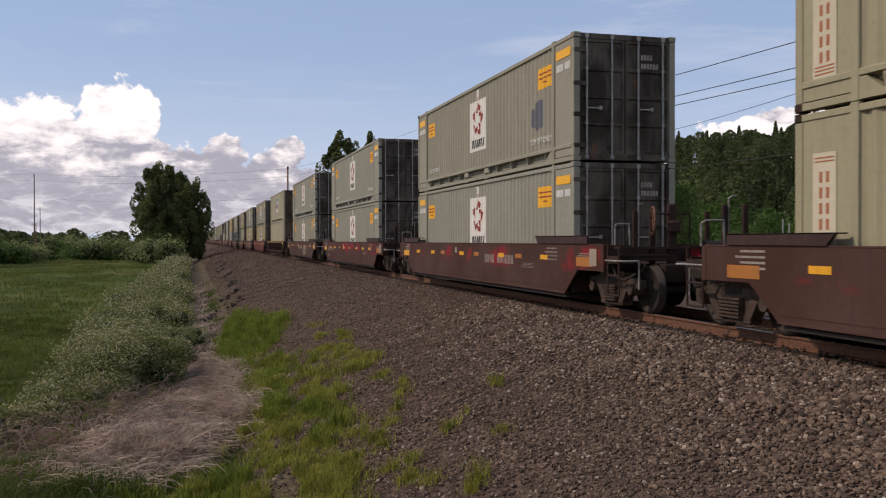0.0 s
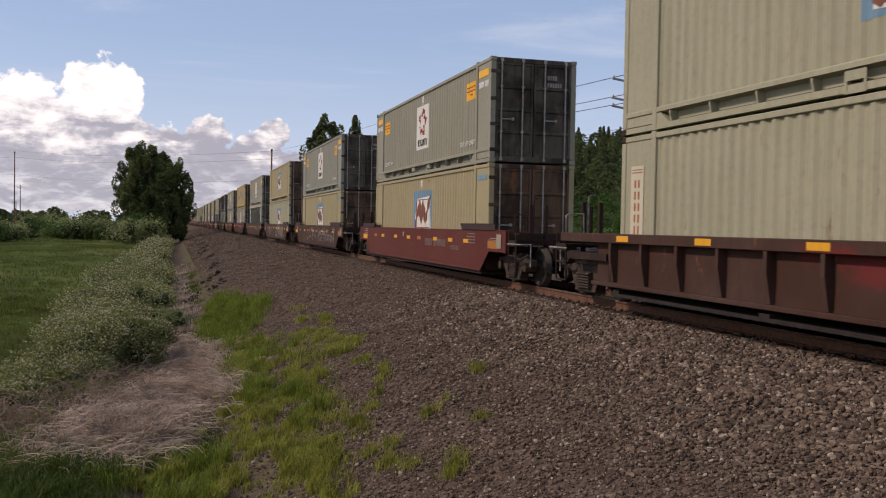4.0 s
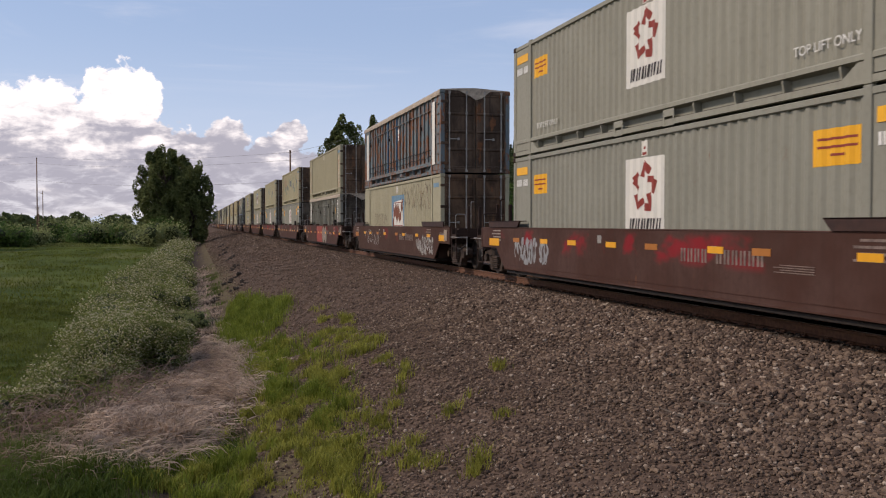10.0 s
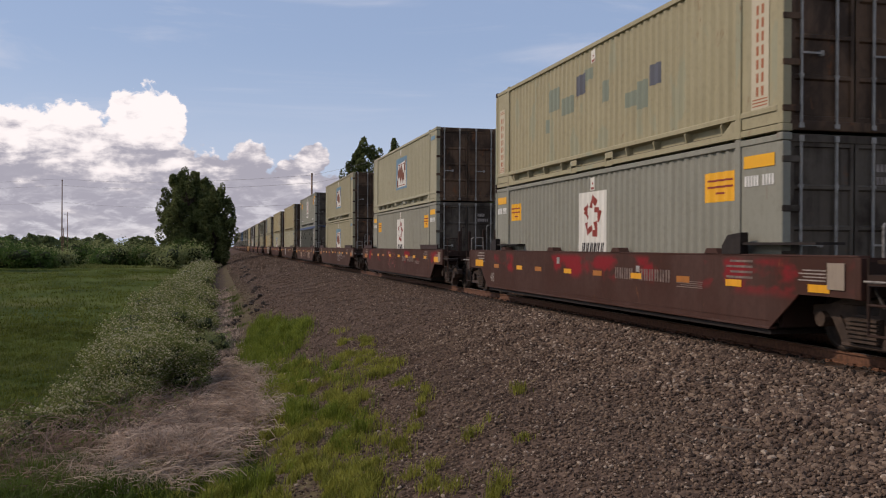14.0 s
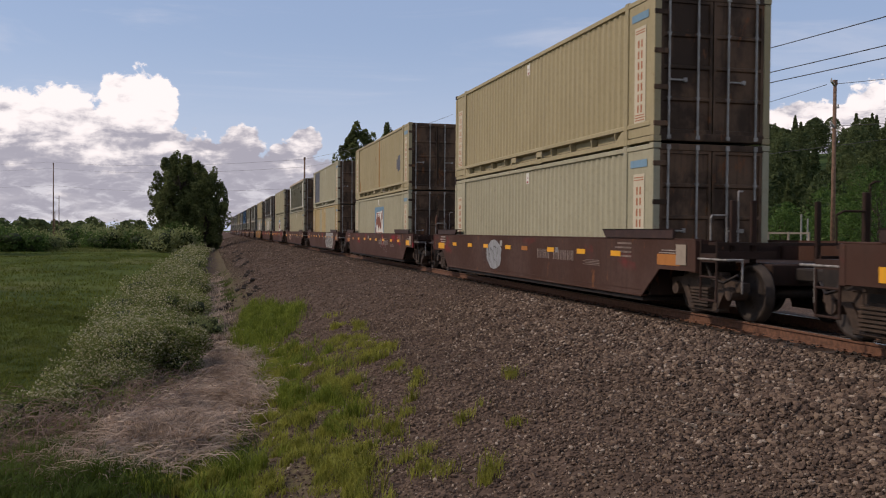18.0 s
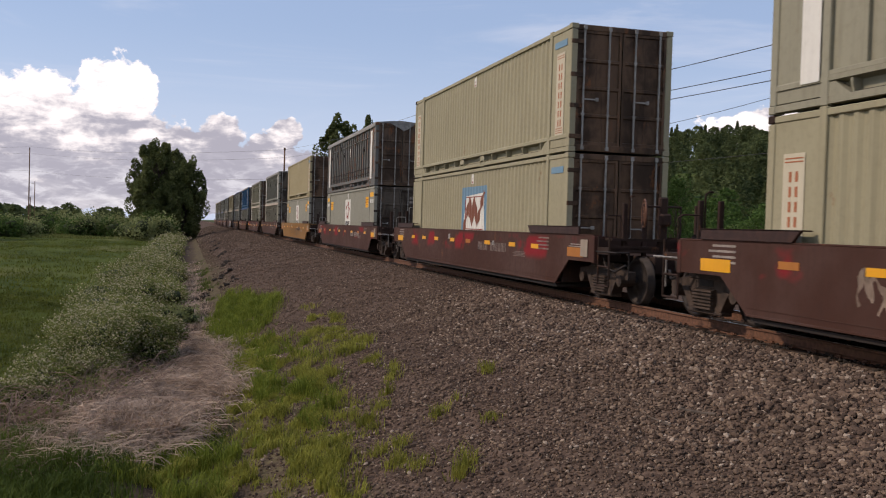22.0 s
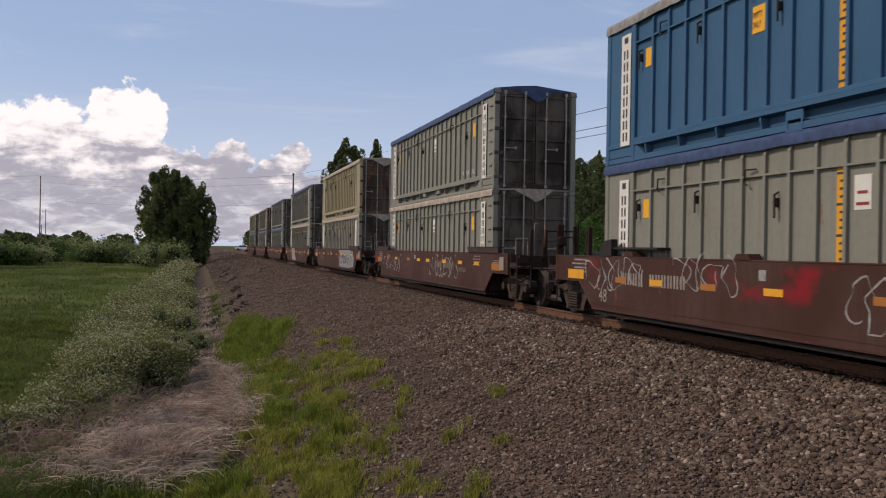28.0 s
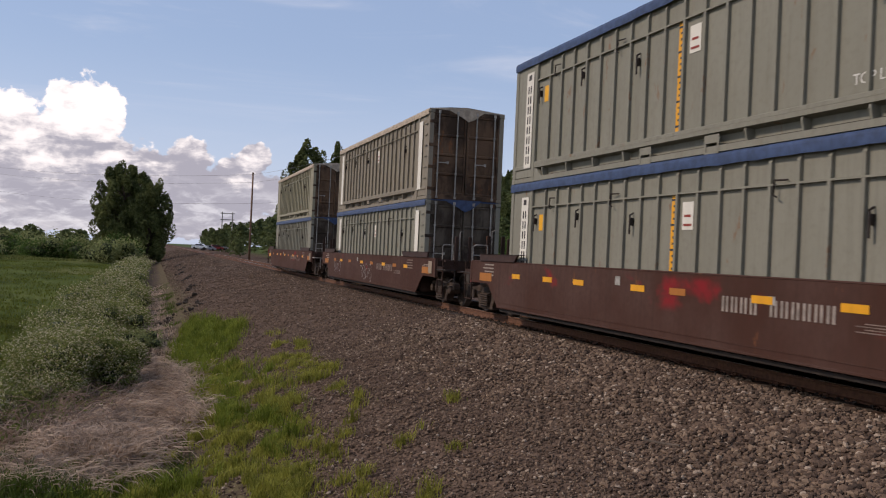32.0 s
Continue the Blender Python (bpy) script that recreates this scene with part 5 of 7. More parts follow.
for i in range(11):
    if i != 6:
        cn.box(SIDE_X - 0.006, SIDE_X - 0.001, i * 0.2, i * 0.2 + 0.05, 0.0, 0.24)
        cn.box(SIDE_X - 0.006, SIDE_X - 0.001, i * 0.2 + 0.09, i * 0.2 + 0.14, 0.0, 0.24)
M["car_number"] = cn.mesh("car_number")
dl = Build()
for r in range(4):
    dl.box(SIDE_X - 0.006, SIDE_X - 0.001, 0, 0.75 - 0.12 * (r % 2), r * 0.085, r * 0.085 + 0.035)
M["data_lines"] = dl.mesh("data_lines")
M["white_box"] = Build().box(SIDE_X - 0.006, SIDE_X - 0.001, 0, 0.22, 0, 0.2).mesh("white_box")
# taller-sided car: hinged stops along the top and low end panels
M["hinge_stop"] = Build().prism_x([(-0.22, 0), (0.22, 0), (0.15, 0.09), (-0.15, 0.09)], SIDE_X - 0.02, SIDE_X + 0.2).mesh("hinge_stop")
M["end_hood"] = Build().prism_x([(-0.28, 0.0), (0.26, 0.0), (0.26, 0.14), (0.1, 0.30), (-0.28, 0.34)], SIDE_X - 0.02, SIDE_X + 0.12).box(SIDE_X + 0.02, SIDE_X + 0.5, -2.1, -0.2, 0.14, 0.18).mesh("end_hood")
# ribbed-side car
M["rib_stake"] = Build().prism_y([(SIDE_X - 0.03, 1.25), (SIDE_X - 0.03, 0.9), (SIDE_X + 0.05, 0.45), (SIDE_X + 0.12, 0.45), (SIDE_X + 0.12, 1.25)], -0.04, 0.04).mesh("rib_stake")
M["deep_side"] = Build().prism_x([(-0.7, 1.2), (BOX_L + 0.7, 1.2), (BOX_L + 0.7, 0.4), (-0.7, 0.4)], SIDE_X + 0.12, SIDE_X + 0.16).box(SIDE_X - 0.04, SIDE_X + 0.2, -2.2, BOX_L + 2.2, 1.2, 1.38, 0.01).box(SIDE_X - 0.02, SIDE_X + 0.2, -0.7, BOX_L + 0.7, 0.36, 0.44, 0.01).mesh("deep_side")
def slab(pts, x=0.0):
    """A filled outline lying on the side plate."""
    return Build().add([(x, a, b) for a, b in pts], [tuple(range(len(pts)))])


M["silver_piece"] = slab([(5.42, 1.30), (5.3, 0.9), (5.12, 0.36), (3.6, 0.34), (1.2, 0.36), (0.3, 0.45), (0.15, 0.9), (0.5, 1.27), (2.0, 1.33), (4.0, 1.31)]).mesh("silver_piece")
M["oval_piece"] = slab([(0.50 + 0.5 * math.cos(i * 0.393), 0.80 + 0.52 * math.sin(i * 0.393)) for i in range(16)]).mesh("oval_piece")
M["oval_edge"] = slab([(0.50 + 0.58 * math.cos(i * 0.393), 0.80 + 0.535 * math.sin(i * 0.393)) for i in range(16)], 0.0015).mesh("oval_edge")
M["oval_fold"] = Build().box(-0.0012, -0.0006, 0.18, 0.28, 0.34, 1.16).box(-0.0012, -0.0006, 0.42, 0.54, 0.30, 1.26).box(-0.0012, -0.0006, 0.72, 0.78, 0.40, 1.1).mesh("oval_fold")
M["red_panel"] = slab([(6.1, 0.30), (8.7, 0.30), (8.9, 0.6), (8.75, 1.33), (6.15, 1.33)]).mesh("red_panel")
M["leaning_piece"] = slab([(11.1, 1.32), (10.6, 0.42), (9.2, 0.34), (7.9, 0.30), (7.35, 0.42), (8.1, 0.72), (8.45, 1.02), (8.7, 1.33)]).mesh("leaning_piece")
M["leaning_fold"] = Build().add([(-0.001, a + q, z) for a in (8.1, 8.7, 9.3, 9.9, 10.4) for q, z in ((0.0, 0.42), (0.09, 0.42), (0.55, 1.25), (0.46, 1.25))], [tuple(range(4 * i, 4 * i + 4)) for i in range(5)]).mesh("leaning_fold")
M["silver_sheet"] = slab([(4.3, 1.33), (4.55, 0.95), (4.45, 0.5), (4.1, 0.32), (1.0, 0.32), (0.6, 0.6), (0.5, 1.33)]).mesh("silver_sheet")
TALL = [(7.2, 6.9, 1.25, 0.55), (6.85, 6.2, 0.5, 0.42), (6.2, 5.75, 0.5, 1.2), (5.5, 5.0, 1.28, 0.45), (4.9, 4.35, 1.28, 0.36), (4.3, 4.15, 0.5, 1.2), (4.0, 3.4, 1.25, 0.34), (3.3, 3.15, 0.4, 1.25), (3.0, 2.4, 1.28, 0.34), (2.3, 2.1, 0.4, 1.2), (2.0, 1.5, 1.25, 0.4)]
for i, (y0, y1, z0, z1) in enumerate(TALL):
    M["tall_stroke %d" % i] = slab(stroke((y0, z0), (y1, z1), 0.07), -0.0004 * i).mesh("graffiti_stroke")
M["red_dot"] = slab([(5.16 + 0.2 * math.cos(i * 0.45), 1.04 + 0.2 * math.sin(i * 0.45)) for i in range(14)], -0.002).mesh("red_dot")
M["silver_blob"] = slab([(0.75 + 0.72 * math.cos(i * 0.393) * (1 + 0.1 * math.sin(i * 2.1)), 0.43 + 0.43 * math.sin(i * 0.393)) for i in range(16)]).mesh("silver_blob")
GRAFFITI = [strokes(10 + i, (2.6, 3.4, 1.8)[i % 3], 0.72, (6, 9, 5)[i % 3], (0.038, 0.05, 0.032)[i % 3]).mesh("graffiti") for i in range(9)]
FILL = [strokes(60 + i, 2.3, 0.6, 11, 0.12).mesh("graffiti_fill") for i in range(3)]


def well_car(kind, mat, label, graffiti=(), dense_reflectors=True, brake=True, seed=0):
    """One well car as an Empty on the rails under its container's leading end. Returns it and its four wheelsets."""
    rng = random.Random(seed)
    root = tagged(new("well_car"), label, "rail wagon", "cars of the train")

    def p(name, key, m=mat, lab="", at=None, parent=None):
        return put(name, M[key], m, parent or root, lab, at)

    if kind == "ribbed":
        side = p("side_sill", "deep_side", lab="ribbed brown steel side")
        for i in range(13):
            p("side_rib", "rib_stake", at=pose(0, 0.1 + i * (BOX_L - 0.2) / 12, 0), parent=side)
        p("side_sill", "deep_side", at=pose(0, BOX_L, 0, 0, 0, 180))
    else:
        side = p("side_sill", "side_sill", lab="deep steel side plate")
        p("side_sill", "side_sill_far")
        p("top_chord", "top_chord", parent=side)
        p("bottom_chord", "bottom_chord", parent=side)
        p("side_seam", "side_seam", parent=side)
        p("placard", "placard", PLACARD, "dull placard plate", parent=side)
        if kind == "std":
            p("container_guide", "guide", GUIDE)
            p("container_guide", "guide_rear", GUIDE)
        else:
            for i in range(4):
                p("hinge_stop", "hinge_stop", at=pose(0, 1.6 + i * 3.8, 1.385), parent=side)
            p("end_hood", "end_hood", UNDER, at=pose(0, 1.0, 1.385))
            p("end_hood", "end_hood", UNDER, at=pose(0, BOX_L - 0.6, 1.385))
        p("end_post", "end_post")
        p("end_post", "end_post", at=pose(0, BOX_L + 4.0, 0))
    p("well_floor", "well_floor", UNDER)
    p("end_deck", "end_deck", CAR_END)
    p("end_deck", "end_deck_rear", CAR_END)
    p("drawbar", "drawbar", UNDER)
    for y in (0.0, BOX_L):
        turn = pose(0, 0, 0) if y == 0 else Matrix.Translation((0, BOX_L, 0)) @ Matrix.Diagonal((1, -1, 1, 1))
        p("walkway", "walkway", CAR_END, at=turn)
        p("step_ladder", "step_ladder", CAR_END, at=turn)
        p("grab_iron", "grab_iron", GRAB if rng.random() < 0.6 else CAR_END, "worn white grab iron", at=turn)
        p("side_bar", "side_bar", UNDER if rng.random() < 0.5 else GRAB, at=turn)
        p("air_hose", "hose", UNDER, at=turn)
        for x in (-0.95, -0.55, 0.7):
            p("stanchion", "stanchion", CAR_END, at=turn @ pose(x, -2.25 - 0.1 * rng.random(), 0))
    if brake:
        p("brake_stand", "brake_stand", CAR_END)
        tagged(p("brake_wheel", "brake_wheel", BRASS, "rusty spoked hand brake wheel"), kind="stuff")
        p("air_reservoir", "reservoir", UNDER)
    sets = []
    for yc in (-1.72, BOX_L + 1.72):
        truck = p("truck", "bolster", UNDER, "four-wheel truck", pose(0, yc, 0))
        p("side_frame", "side_frame", TRUCK, "dusty cast side frame", parent=truck)
        p("side_frame", "side_frame", TRUCK, at=pose(0, 0, 0, 0, 0, 180), parent=truck)
        p("spring_nest", "spring_nest", TRUCK, parent=truck)
        for dy in (-AXLE, AXLE):
            p("bearing", "bearing", TRUCK, at=pose(0, dy, WHEEL_R), parent=truck)
            p("brake_shoe", "brake_shoe", UNDER, at=pose(0, dy, WHEEL_R) if dy < 0 else pose(0, dy, WHEEL_R) @ Matrix.Diagonal((1, -1, 1, 1)), parent=truck)
            ws = p("wheelset", "axle", UNDER, at=pose(0, yc + dy, WHEEL_R))
            p("wheel", "wheel", WHEEL, "dark steel wheel", parent=ws)
            p("wheel", "wheel_far", WHEEL, parent=ws)
            sets.append(ws)
    # stencils, reflectors, sprayed tags
    if kind != "ribbed":
        n = 8 if dense_reflectors else 4
        for i in range(n):
            p("reflector", "reflector", ORANGE_LINE if i % 2 == 0 or rng.random() < 0.35 else DULL_ORANGE, "yellow reflector", pose(0, 1.0 + i * (BOX_L - 2.0) / (n - 1) + rng.uniform(-0.3, 0.3), 1.06 if kind == "std" else 0.92), side)
        p("side_plate", "reflector" if kind == "tall" else "reflector_big", ORANGE_LINE if kind == "tall" or seed % 4 == 3 else DULL_ORANGE, "orange plate", pose(0, -1.1 if kind == "std" else -1.2, 1.0 if kind == "std" else 0.92), side)
        p("side_plate", "reflector_big", ORANGE_LINE if kind == "tall" or seed % 4 in (1, 2) else DULL_ORANGE, "orange plate", pose(0, BOX_L + 0.9, 0.98), side)
        at_y = {27: 10.9, 3: 6.0, 23: 2.3, 2: 12.2}.get(seed, 3.2 + rng.uniform(-0.2, 0.2))
        tagged(p("car_number", "car_number", FADED_INK if seed in (1, 3, 9, 23, 27, 31) else CAR_INK, "row of faded stencil bars", at=pose(0, at_y, 0.84) @ Matrix.Diagonal((1, 1.1, 0.95, 1)), parent=side), kind="stuff")
        tagged(p("data_stencil", "data_lines", CAR_INK, at=pose(0, 0.4, 1.0), parent=side), kind="stuff")
        tagged(p("data_stencil", "data_lines", FADED_INK, at=pose(0, BOX_L + 0.35, 1.02), parent=side), kind="stuff")
        tagged(p("data_stencil", "data_lines", FADED_INK, at=pose(0, -1.35, 1.02) @ Matrix.Diagonal((1, 0.8, 0.55, 1)), parent=side), kind="stuff")
        tagged(p("data_stencil", "data_lines", CAR_INK, at=pose(0, 1.9, 0.78) @ Matrix.Diagonal((1, 1.2, 0.4, 1)), parent=side), kind="stuff")
        p("white_mark", "white_box", SPRAY, at=pose(0, 8.6, 1.08) @ Matrix.Diagonal((1, 0.8, 0.8, 1)), parent=side)
        p("white_mark", "white_box", SPRAY, at=pose(0, 4.3, 1.0) @ Matrix.Diagonal((1, 0.7, 0.6, 1)), parent=side)
    else:
        for i in range(6):
            p("reflector", "reflector", ORANGE_LINE, "yellow reflector", pose(-0.035, 0.5 + i * 2.7, 1.29), side)
        p("reflector", "reflector_big", ORANGE_LINE, "yellow panel", pose(-0.035, -1.6, 1.2), side)
    if kind == "tall" or seed == 2:
        p("foot_text", "foot_text", FADED_INK, "stencilled figures 48", Matrix(((0, 0, -1, SIDE_X - 0.004), (-1, 0, 0, BOX_L - 0.3), (0, 1, 0, 0.45), (0, 0, 0, 1))), side)
    for g, y, z, m in graffiti:
        if g == "piece":
            sp = put("graffiti", M["silver_piece"], m, side, "broad silver sprayed panel", pose(SIDE_X - 0.003, 0, 0))
            put("graffiti_dot", M["red_dot"], RED_INK, sp, "red sprayed dot")
        elif g == "tall":
            for i in range(len(TALL)):
                put("graffiti_stroke", M["tall_stroke %d" % i], m, side, "tall pale sprayed stroke", pose(SIDE_X - 0.003, 0, 0))
        elif g == "sheet":
            put("graffiti", M["silver_sheet"], m, side, "broad silver sprayed panel", pose(SIDE_X - 0.003, 0, 0))
        elif g == "ovals":
            put("graffiti_panel", M["red_panel"], m, side, "broad red sprayed panel", pose(SIDE_X - 0.003, 0, 0))
            for q in (4.15, 5.1):
                edge_ob = put("graffiti", M["oval_edge"], GRASS_DARK, side, "pale sprayed oval with green rim", pose(SIDE_X - 0.006, q, 0))
                put("graffiti_fill", M["oval_piece"], FADED_INK, edge_ob)
                tagged(put("graffiti_fold", M["oval_fold"], CAR_INK, edge_ob), kind="stuff")
        elif g == "leaning":
            sp = put("graffiti", M["leaning_piece"], m, side, "leaning pale sprayed lettering block", pose(SIDE_X - 0.003, 0, 0))
            tagged(put("graffiti_fold", M["leaning_fold"], CAR_INK, sp), kind="stuff")
        elif g == "blob":
            put("graffiti", M["silver_blob"], m, side, "silver sprayed blob", pose(SIDE_X - 0.003, y, z))
        elif g >= 100:
            tagged(put("graffiti", FILL[g - 100], m, side, "broad sprayed graffiti", pose(SIDE_X - 0.003, y, z)), kind="stuff")
        else:
            tagged(put("graffiti", GRAFFITI[g], m, side, "sprayed graffiti", pose(SIDE_X - 0.006, y, z)), kind="stuff")
    return root, sets


G_LABEL = "grey corrugated container with white emblem and orange decals"
W, S, R, K = SPRAY, SILVER, RED_INK, DARK_INK


def grey(v=0, lift=True, patch=False):
    return lambda: container("box", GREY[v], END_DIRT_SHADE, G_LABEL + (", dark patch" if patch else ""), "star", extra=(("lift",) if lift else ()) + (("patch",) if patch else ()))


def tan(v=0, logo="strip", extra=()):
    words = {"strip": " with a white name strip", "panel": " with a blue and red painted panel", "panel_strip": " with painted panel and name strip"}[logo]
    colour = ("weathered tan", "faded olive", "ochre, patched with grey-green", "pale olive, rust-stained", "olive, patched with grey")[v]
    return lambda: container("box", TAN[v], END_RUST if "plain_end" in extra else END_TAN_SHADE, colour + " corrugated container" + words, logo, extra=extra)


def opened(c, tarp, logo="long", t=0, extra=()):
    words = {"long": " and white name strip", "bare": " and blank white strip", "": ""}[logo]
    return lambda: container("open", OPEN[c], END_RUST if c in ("rust", "dark", "bluegrey") else END_TAN_SHADE if c in ("brown", "olive") else END_DIRT_SHADE, {"rust": "rusty tan", "dark": "dark rusted", "bluegrey": "rust-eaten blue-grey", "brown": "brown-grey"}.get(c, c) + " ribbed open-top container with " + tarp + " tarpaulin" + words, logo, (tarp, t), extra)


# upper box, lower box, car, front to rear
CONSIST = [
    (tan(1), tan(1), ("std", BROWN, [])),
    (grey(2, patch=True), grey(0), ("std", BROWN, [])),
    (grey(0), grey(0), ("std", BROWN, [])),
    (grey(0), grey(2), ("std", BROWN_OLD, [(101, 3.4, 0.45, STRAW)])),
    (tan(3, "panel", ("plain_end",)), tan(3, "strip", ("plain_end",)), ("ribbed", BROWN_OLD, [])),
    (grey(2), tan(0, "panel"), ("std", BROWN_RED, [])),
    (grey(1), tan(0, "panel"), ("std", BROWN_OLD, [(1, 0.2, 0.45, W), (3, 3.5, 0.5, W), (4, 7.0, 0.5, W)])),
    (tan(0, "panel"), tan(3, "panel"), ("std", BROWN_OLD, [("tall", 0, 0, FADED_INK), (6, 9.6, 0.55, W), (8, 11.6, 0.6, W)])),
    (grey(0), opened("grey", "white", "bare", 0, ("word",)), ("std", BROWN_OLD, [(2, 3.1, 0.42, W), (5, 8.9, 0.42, W), (8, 1.6, 0.6, STRAW)])),
    (tan(2, "strip", ("rect_patches",)), grey(1), ("std", BROWN, [])),
    (grey(0), grey(1), ("std", BROWN, [(100, 11.5, 0.5, S)])),
    (opened("bluegrey", "white", "bare"), tan(3, "panel", ("scratches",)), ("std", BROWN_OLD, [(101, 0.2, 0.4, W), (1, 9.5, 0.5, W)])),
    (tan(1), opened("grey", "white"), ("tall", BROWN, [("ovals", 0, 0, RED_INK)])),
    (tan(4, "strip", ("scrawl", "rect_patches")), grey(1), ("tall", BROWN, [(8, 11.0, 0.6, W)])),
    (tan(4, "strip", ("rect_patches_few",)), grey(1), ("tall", BROWN, [])),
    (tan(3, "panel"), grey(0), ("std", BROWN, [(2, 7.0, 0.5, R)])),
    (tan(1, "panel"), tan(1, "panel"), ("std", BROWN_OLD, [(6, 3.0, 0.5, W)])),
    (grey(1), opened("grey", "blue"), ("std", BROWN_OLD, [(102, 2.2, 0.4, STRAW), (1, 5.6, 0.45, STRAW), (102, 9.5, 0.4, STRAW)])),
    (tan(0), tan(3), ("std", BROWN_OLD, [("blob", 8.6, 0.4, S), (5, 8.7, 0.42, K)])),
    (tan(0, "strip", ("patch", "rust_run")), tan(3, "panel_strip"), ("std", BROWN, [(5, 3.4, 0.5, W)])),
    (tan(3, "strip", ("slate",)), tan(2, "strip", ("repaint",)), ("std", BROWN, [("sheet", 0, 0, SPRAY), (1, 0.8, 0.42, K), (6, 1.2, 0.5, K), (3, 1.4, 0.38, K)])),
    (opened("olive", "white", "bare", 1), tan(1), ("std", BROWN, [(100, 10.0, 0.5, STRAW)])),
    (tan(1), tan(1, "panel"), ("std", BROWN, [])),
    (opened("dark", "grey", "bare", 2), grey(0), ("std", BROWN, [])),
    (tan(0), grey(0), ("std", YELLOW_CAR, [(3, 3.0, 0.5, K), (1, 5.5, 0.5, K)])),
    (opened("grey", "grey", "bare", 0), opened("light", "white", "", 0), ("std", BROWN_OLD, [])),
    (opened("olive", "grey", "long", 0), opened("olive", "white", "long", 0), ("tall", BROWN, [(4, 4.0, 0.5, W), (6, 9.0, 0.5, W)])),
    (opened("blue", "grey", "long", 2), opened("grey", "blue", "long", 0), ("tall", BROWN, [(6, 12.4, 0.7, W), (8, 9.4, 0.8, W), (2, 5.0, 0.5, W)])),
    (opened("grey", "blue", "long", 1), opened("grey", "white", "long", 0), ("std", BROWN, [(1, 11.0, 0.5, W), (7, 3.0, 0.55, W)])),
    (opened("rust", "white", "", 2), opened("light", "white", "bare", 0, ("band",)), ("std", BROWN_OLD, [("piece", 0, 0, S), (1, 0.6, 0.45, K), (4, 2.2, 0.4, K), (5, 11.6, 0.45, W)])),
    (opened("grey", "blue", "long", 1), opened("light", "white", "bare", 0), ("std", BROWN, [("leaning", 0, 0, SPRAY), (2, 3.0, 0.42, CAR_INK)])),
    (opened("grey", "blue", "long", 0), opened("grey", "blue", "long", 0), ("std", BROWN, [])),
    (opened("brown", "white", "bare", 2), opened("grey", "blue", "bare", 0), ("std", BROWN, [(5, 11.8, 0.35, S), (8, 6.2, 0.35, W)])),
    (opened("olive", "white", "", 1), opened("grey", "blue", "", 0), ("std", BROWN, [])),
]
CAR_WORDS = {BROWN: "brown well car with red smears and yellow reflectors", BROWN_OLD: "worn dark brown well car with sprayed graffiti",
             BROWN_RED: "red-brown well car with yellow reflectors", YELLOW_CAR: "worn yellow well car with dark scrawls"}
MOVING, WHEELS = [], []
for k, (upper, lower, (kind, mat, tags)) in enumerate(CONSIST):
    words = "ribbed brown low-sided well car with hand brake" if kind == "ribbed" else CAR_WORDS[mat]
    car, sets = well_car(kind, mat, words, tags, brake=kind == "ribbed" or k % 3 == 1, seed=k)
    MOVING.append((car, OFFSETS[k], 0.0))
    WHEELS += [(ws, OFFSETS[k]) for ws in sets]
    for make, z in ((lower, FLOOR), (upper, FLOOR + BOX_H + 0.025)):
        MOVING.append((make(), OFFSETS[k], z))

# ---------------------------------------------------------------- track bed
track = tagged(new("track"), "straight single rail track on gravel", "railway track", kind="structure")
for o in RAILS:
    o.parent = track
tie_mesh = Build().box(-1.3, 1.3, -0.115, 0.115, -0.36, -0.182, 0.012).mesh("tie")
rng = random.Random(4)
for i in range(112):
    put("tie", tie_mesh, TIE, track, at=pose(TRACK + rng.uniform(-0.04, 0.04), 3.0 + i * 0.51, 0, 0, 0, rng.uniform(-1, 1)))
rest = Build()
for i in range(330):
    y = 3.0 + (112 + i) * 0.51
    rest.box(TRACK - 1.3, TRACK + 1.3, y - 0.115, y + 0.115, -0.36, -0.178)
tagged(put("tie", rest.mesh("tie_far"), TIE, track), kind="stuff")
plate = Build().box(-0.15, 0.15, -0.09, 0.09, -0.182, -0.166, 0.004).box(-0.10, -0.06, -0.05, 0.05, -0.17, -0.145).mesh("tie_plate")
for i in range(60):
    put("tie_plate", plate, RUSTY, track, at=pose(TRACK - 0.755, 3.0 + i * 0.51, 0))

# ---------------------------------------------------------------- scattered stone
NR = np.random.RandomState(7)


def rock_shapes(n):
    """A few angular stone shapes: twelve corners each, twenty faces."""
    g = (1 + 5 ** 0.5) / 2
    base = np.array([(-1, g, 0), (1, g, 0), (-1, -g, 0), (1, -g, 0), (0, -1, g), (0, 1, g), (0, -1, -g), (0, 1, -g), (g, 0, -1), (g, 0, 1), (-g, 0, -1), (-g, 0, 1)], float) / 1.9
    faces = np.array([(0, 11, 5), (0, 5, 1), (0, 1, 7), (0, 7, 10), (0, 10, 11), (1, 5, 9), (5, 11, 4), (11, 10, 2), (10, 7, 6), (7, 1, 8), (3, 9, 4), (3, 4, 2), (3, 2, 6), (3, 6, 8), (3, 8, 9),
                      (4, 9, 5), (2, 4, 11), (6, 2, 10), (8, 6, 7), (9, 8, 1)])
    out = []
    for _ in range(n):
        v = base * NR.uniform(0.62, 1.25, (12, 1)) * NR.uniform(0.65, 1.2, 3)
        out.append(v)
    return out, faces


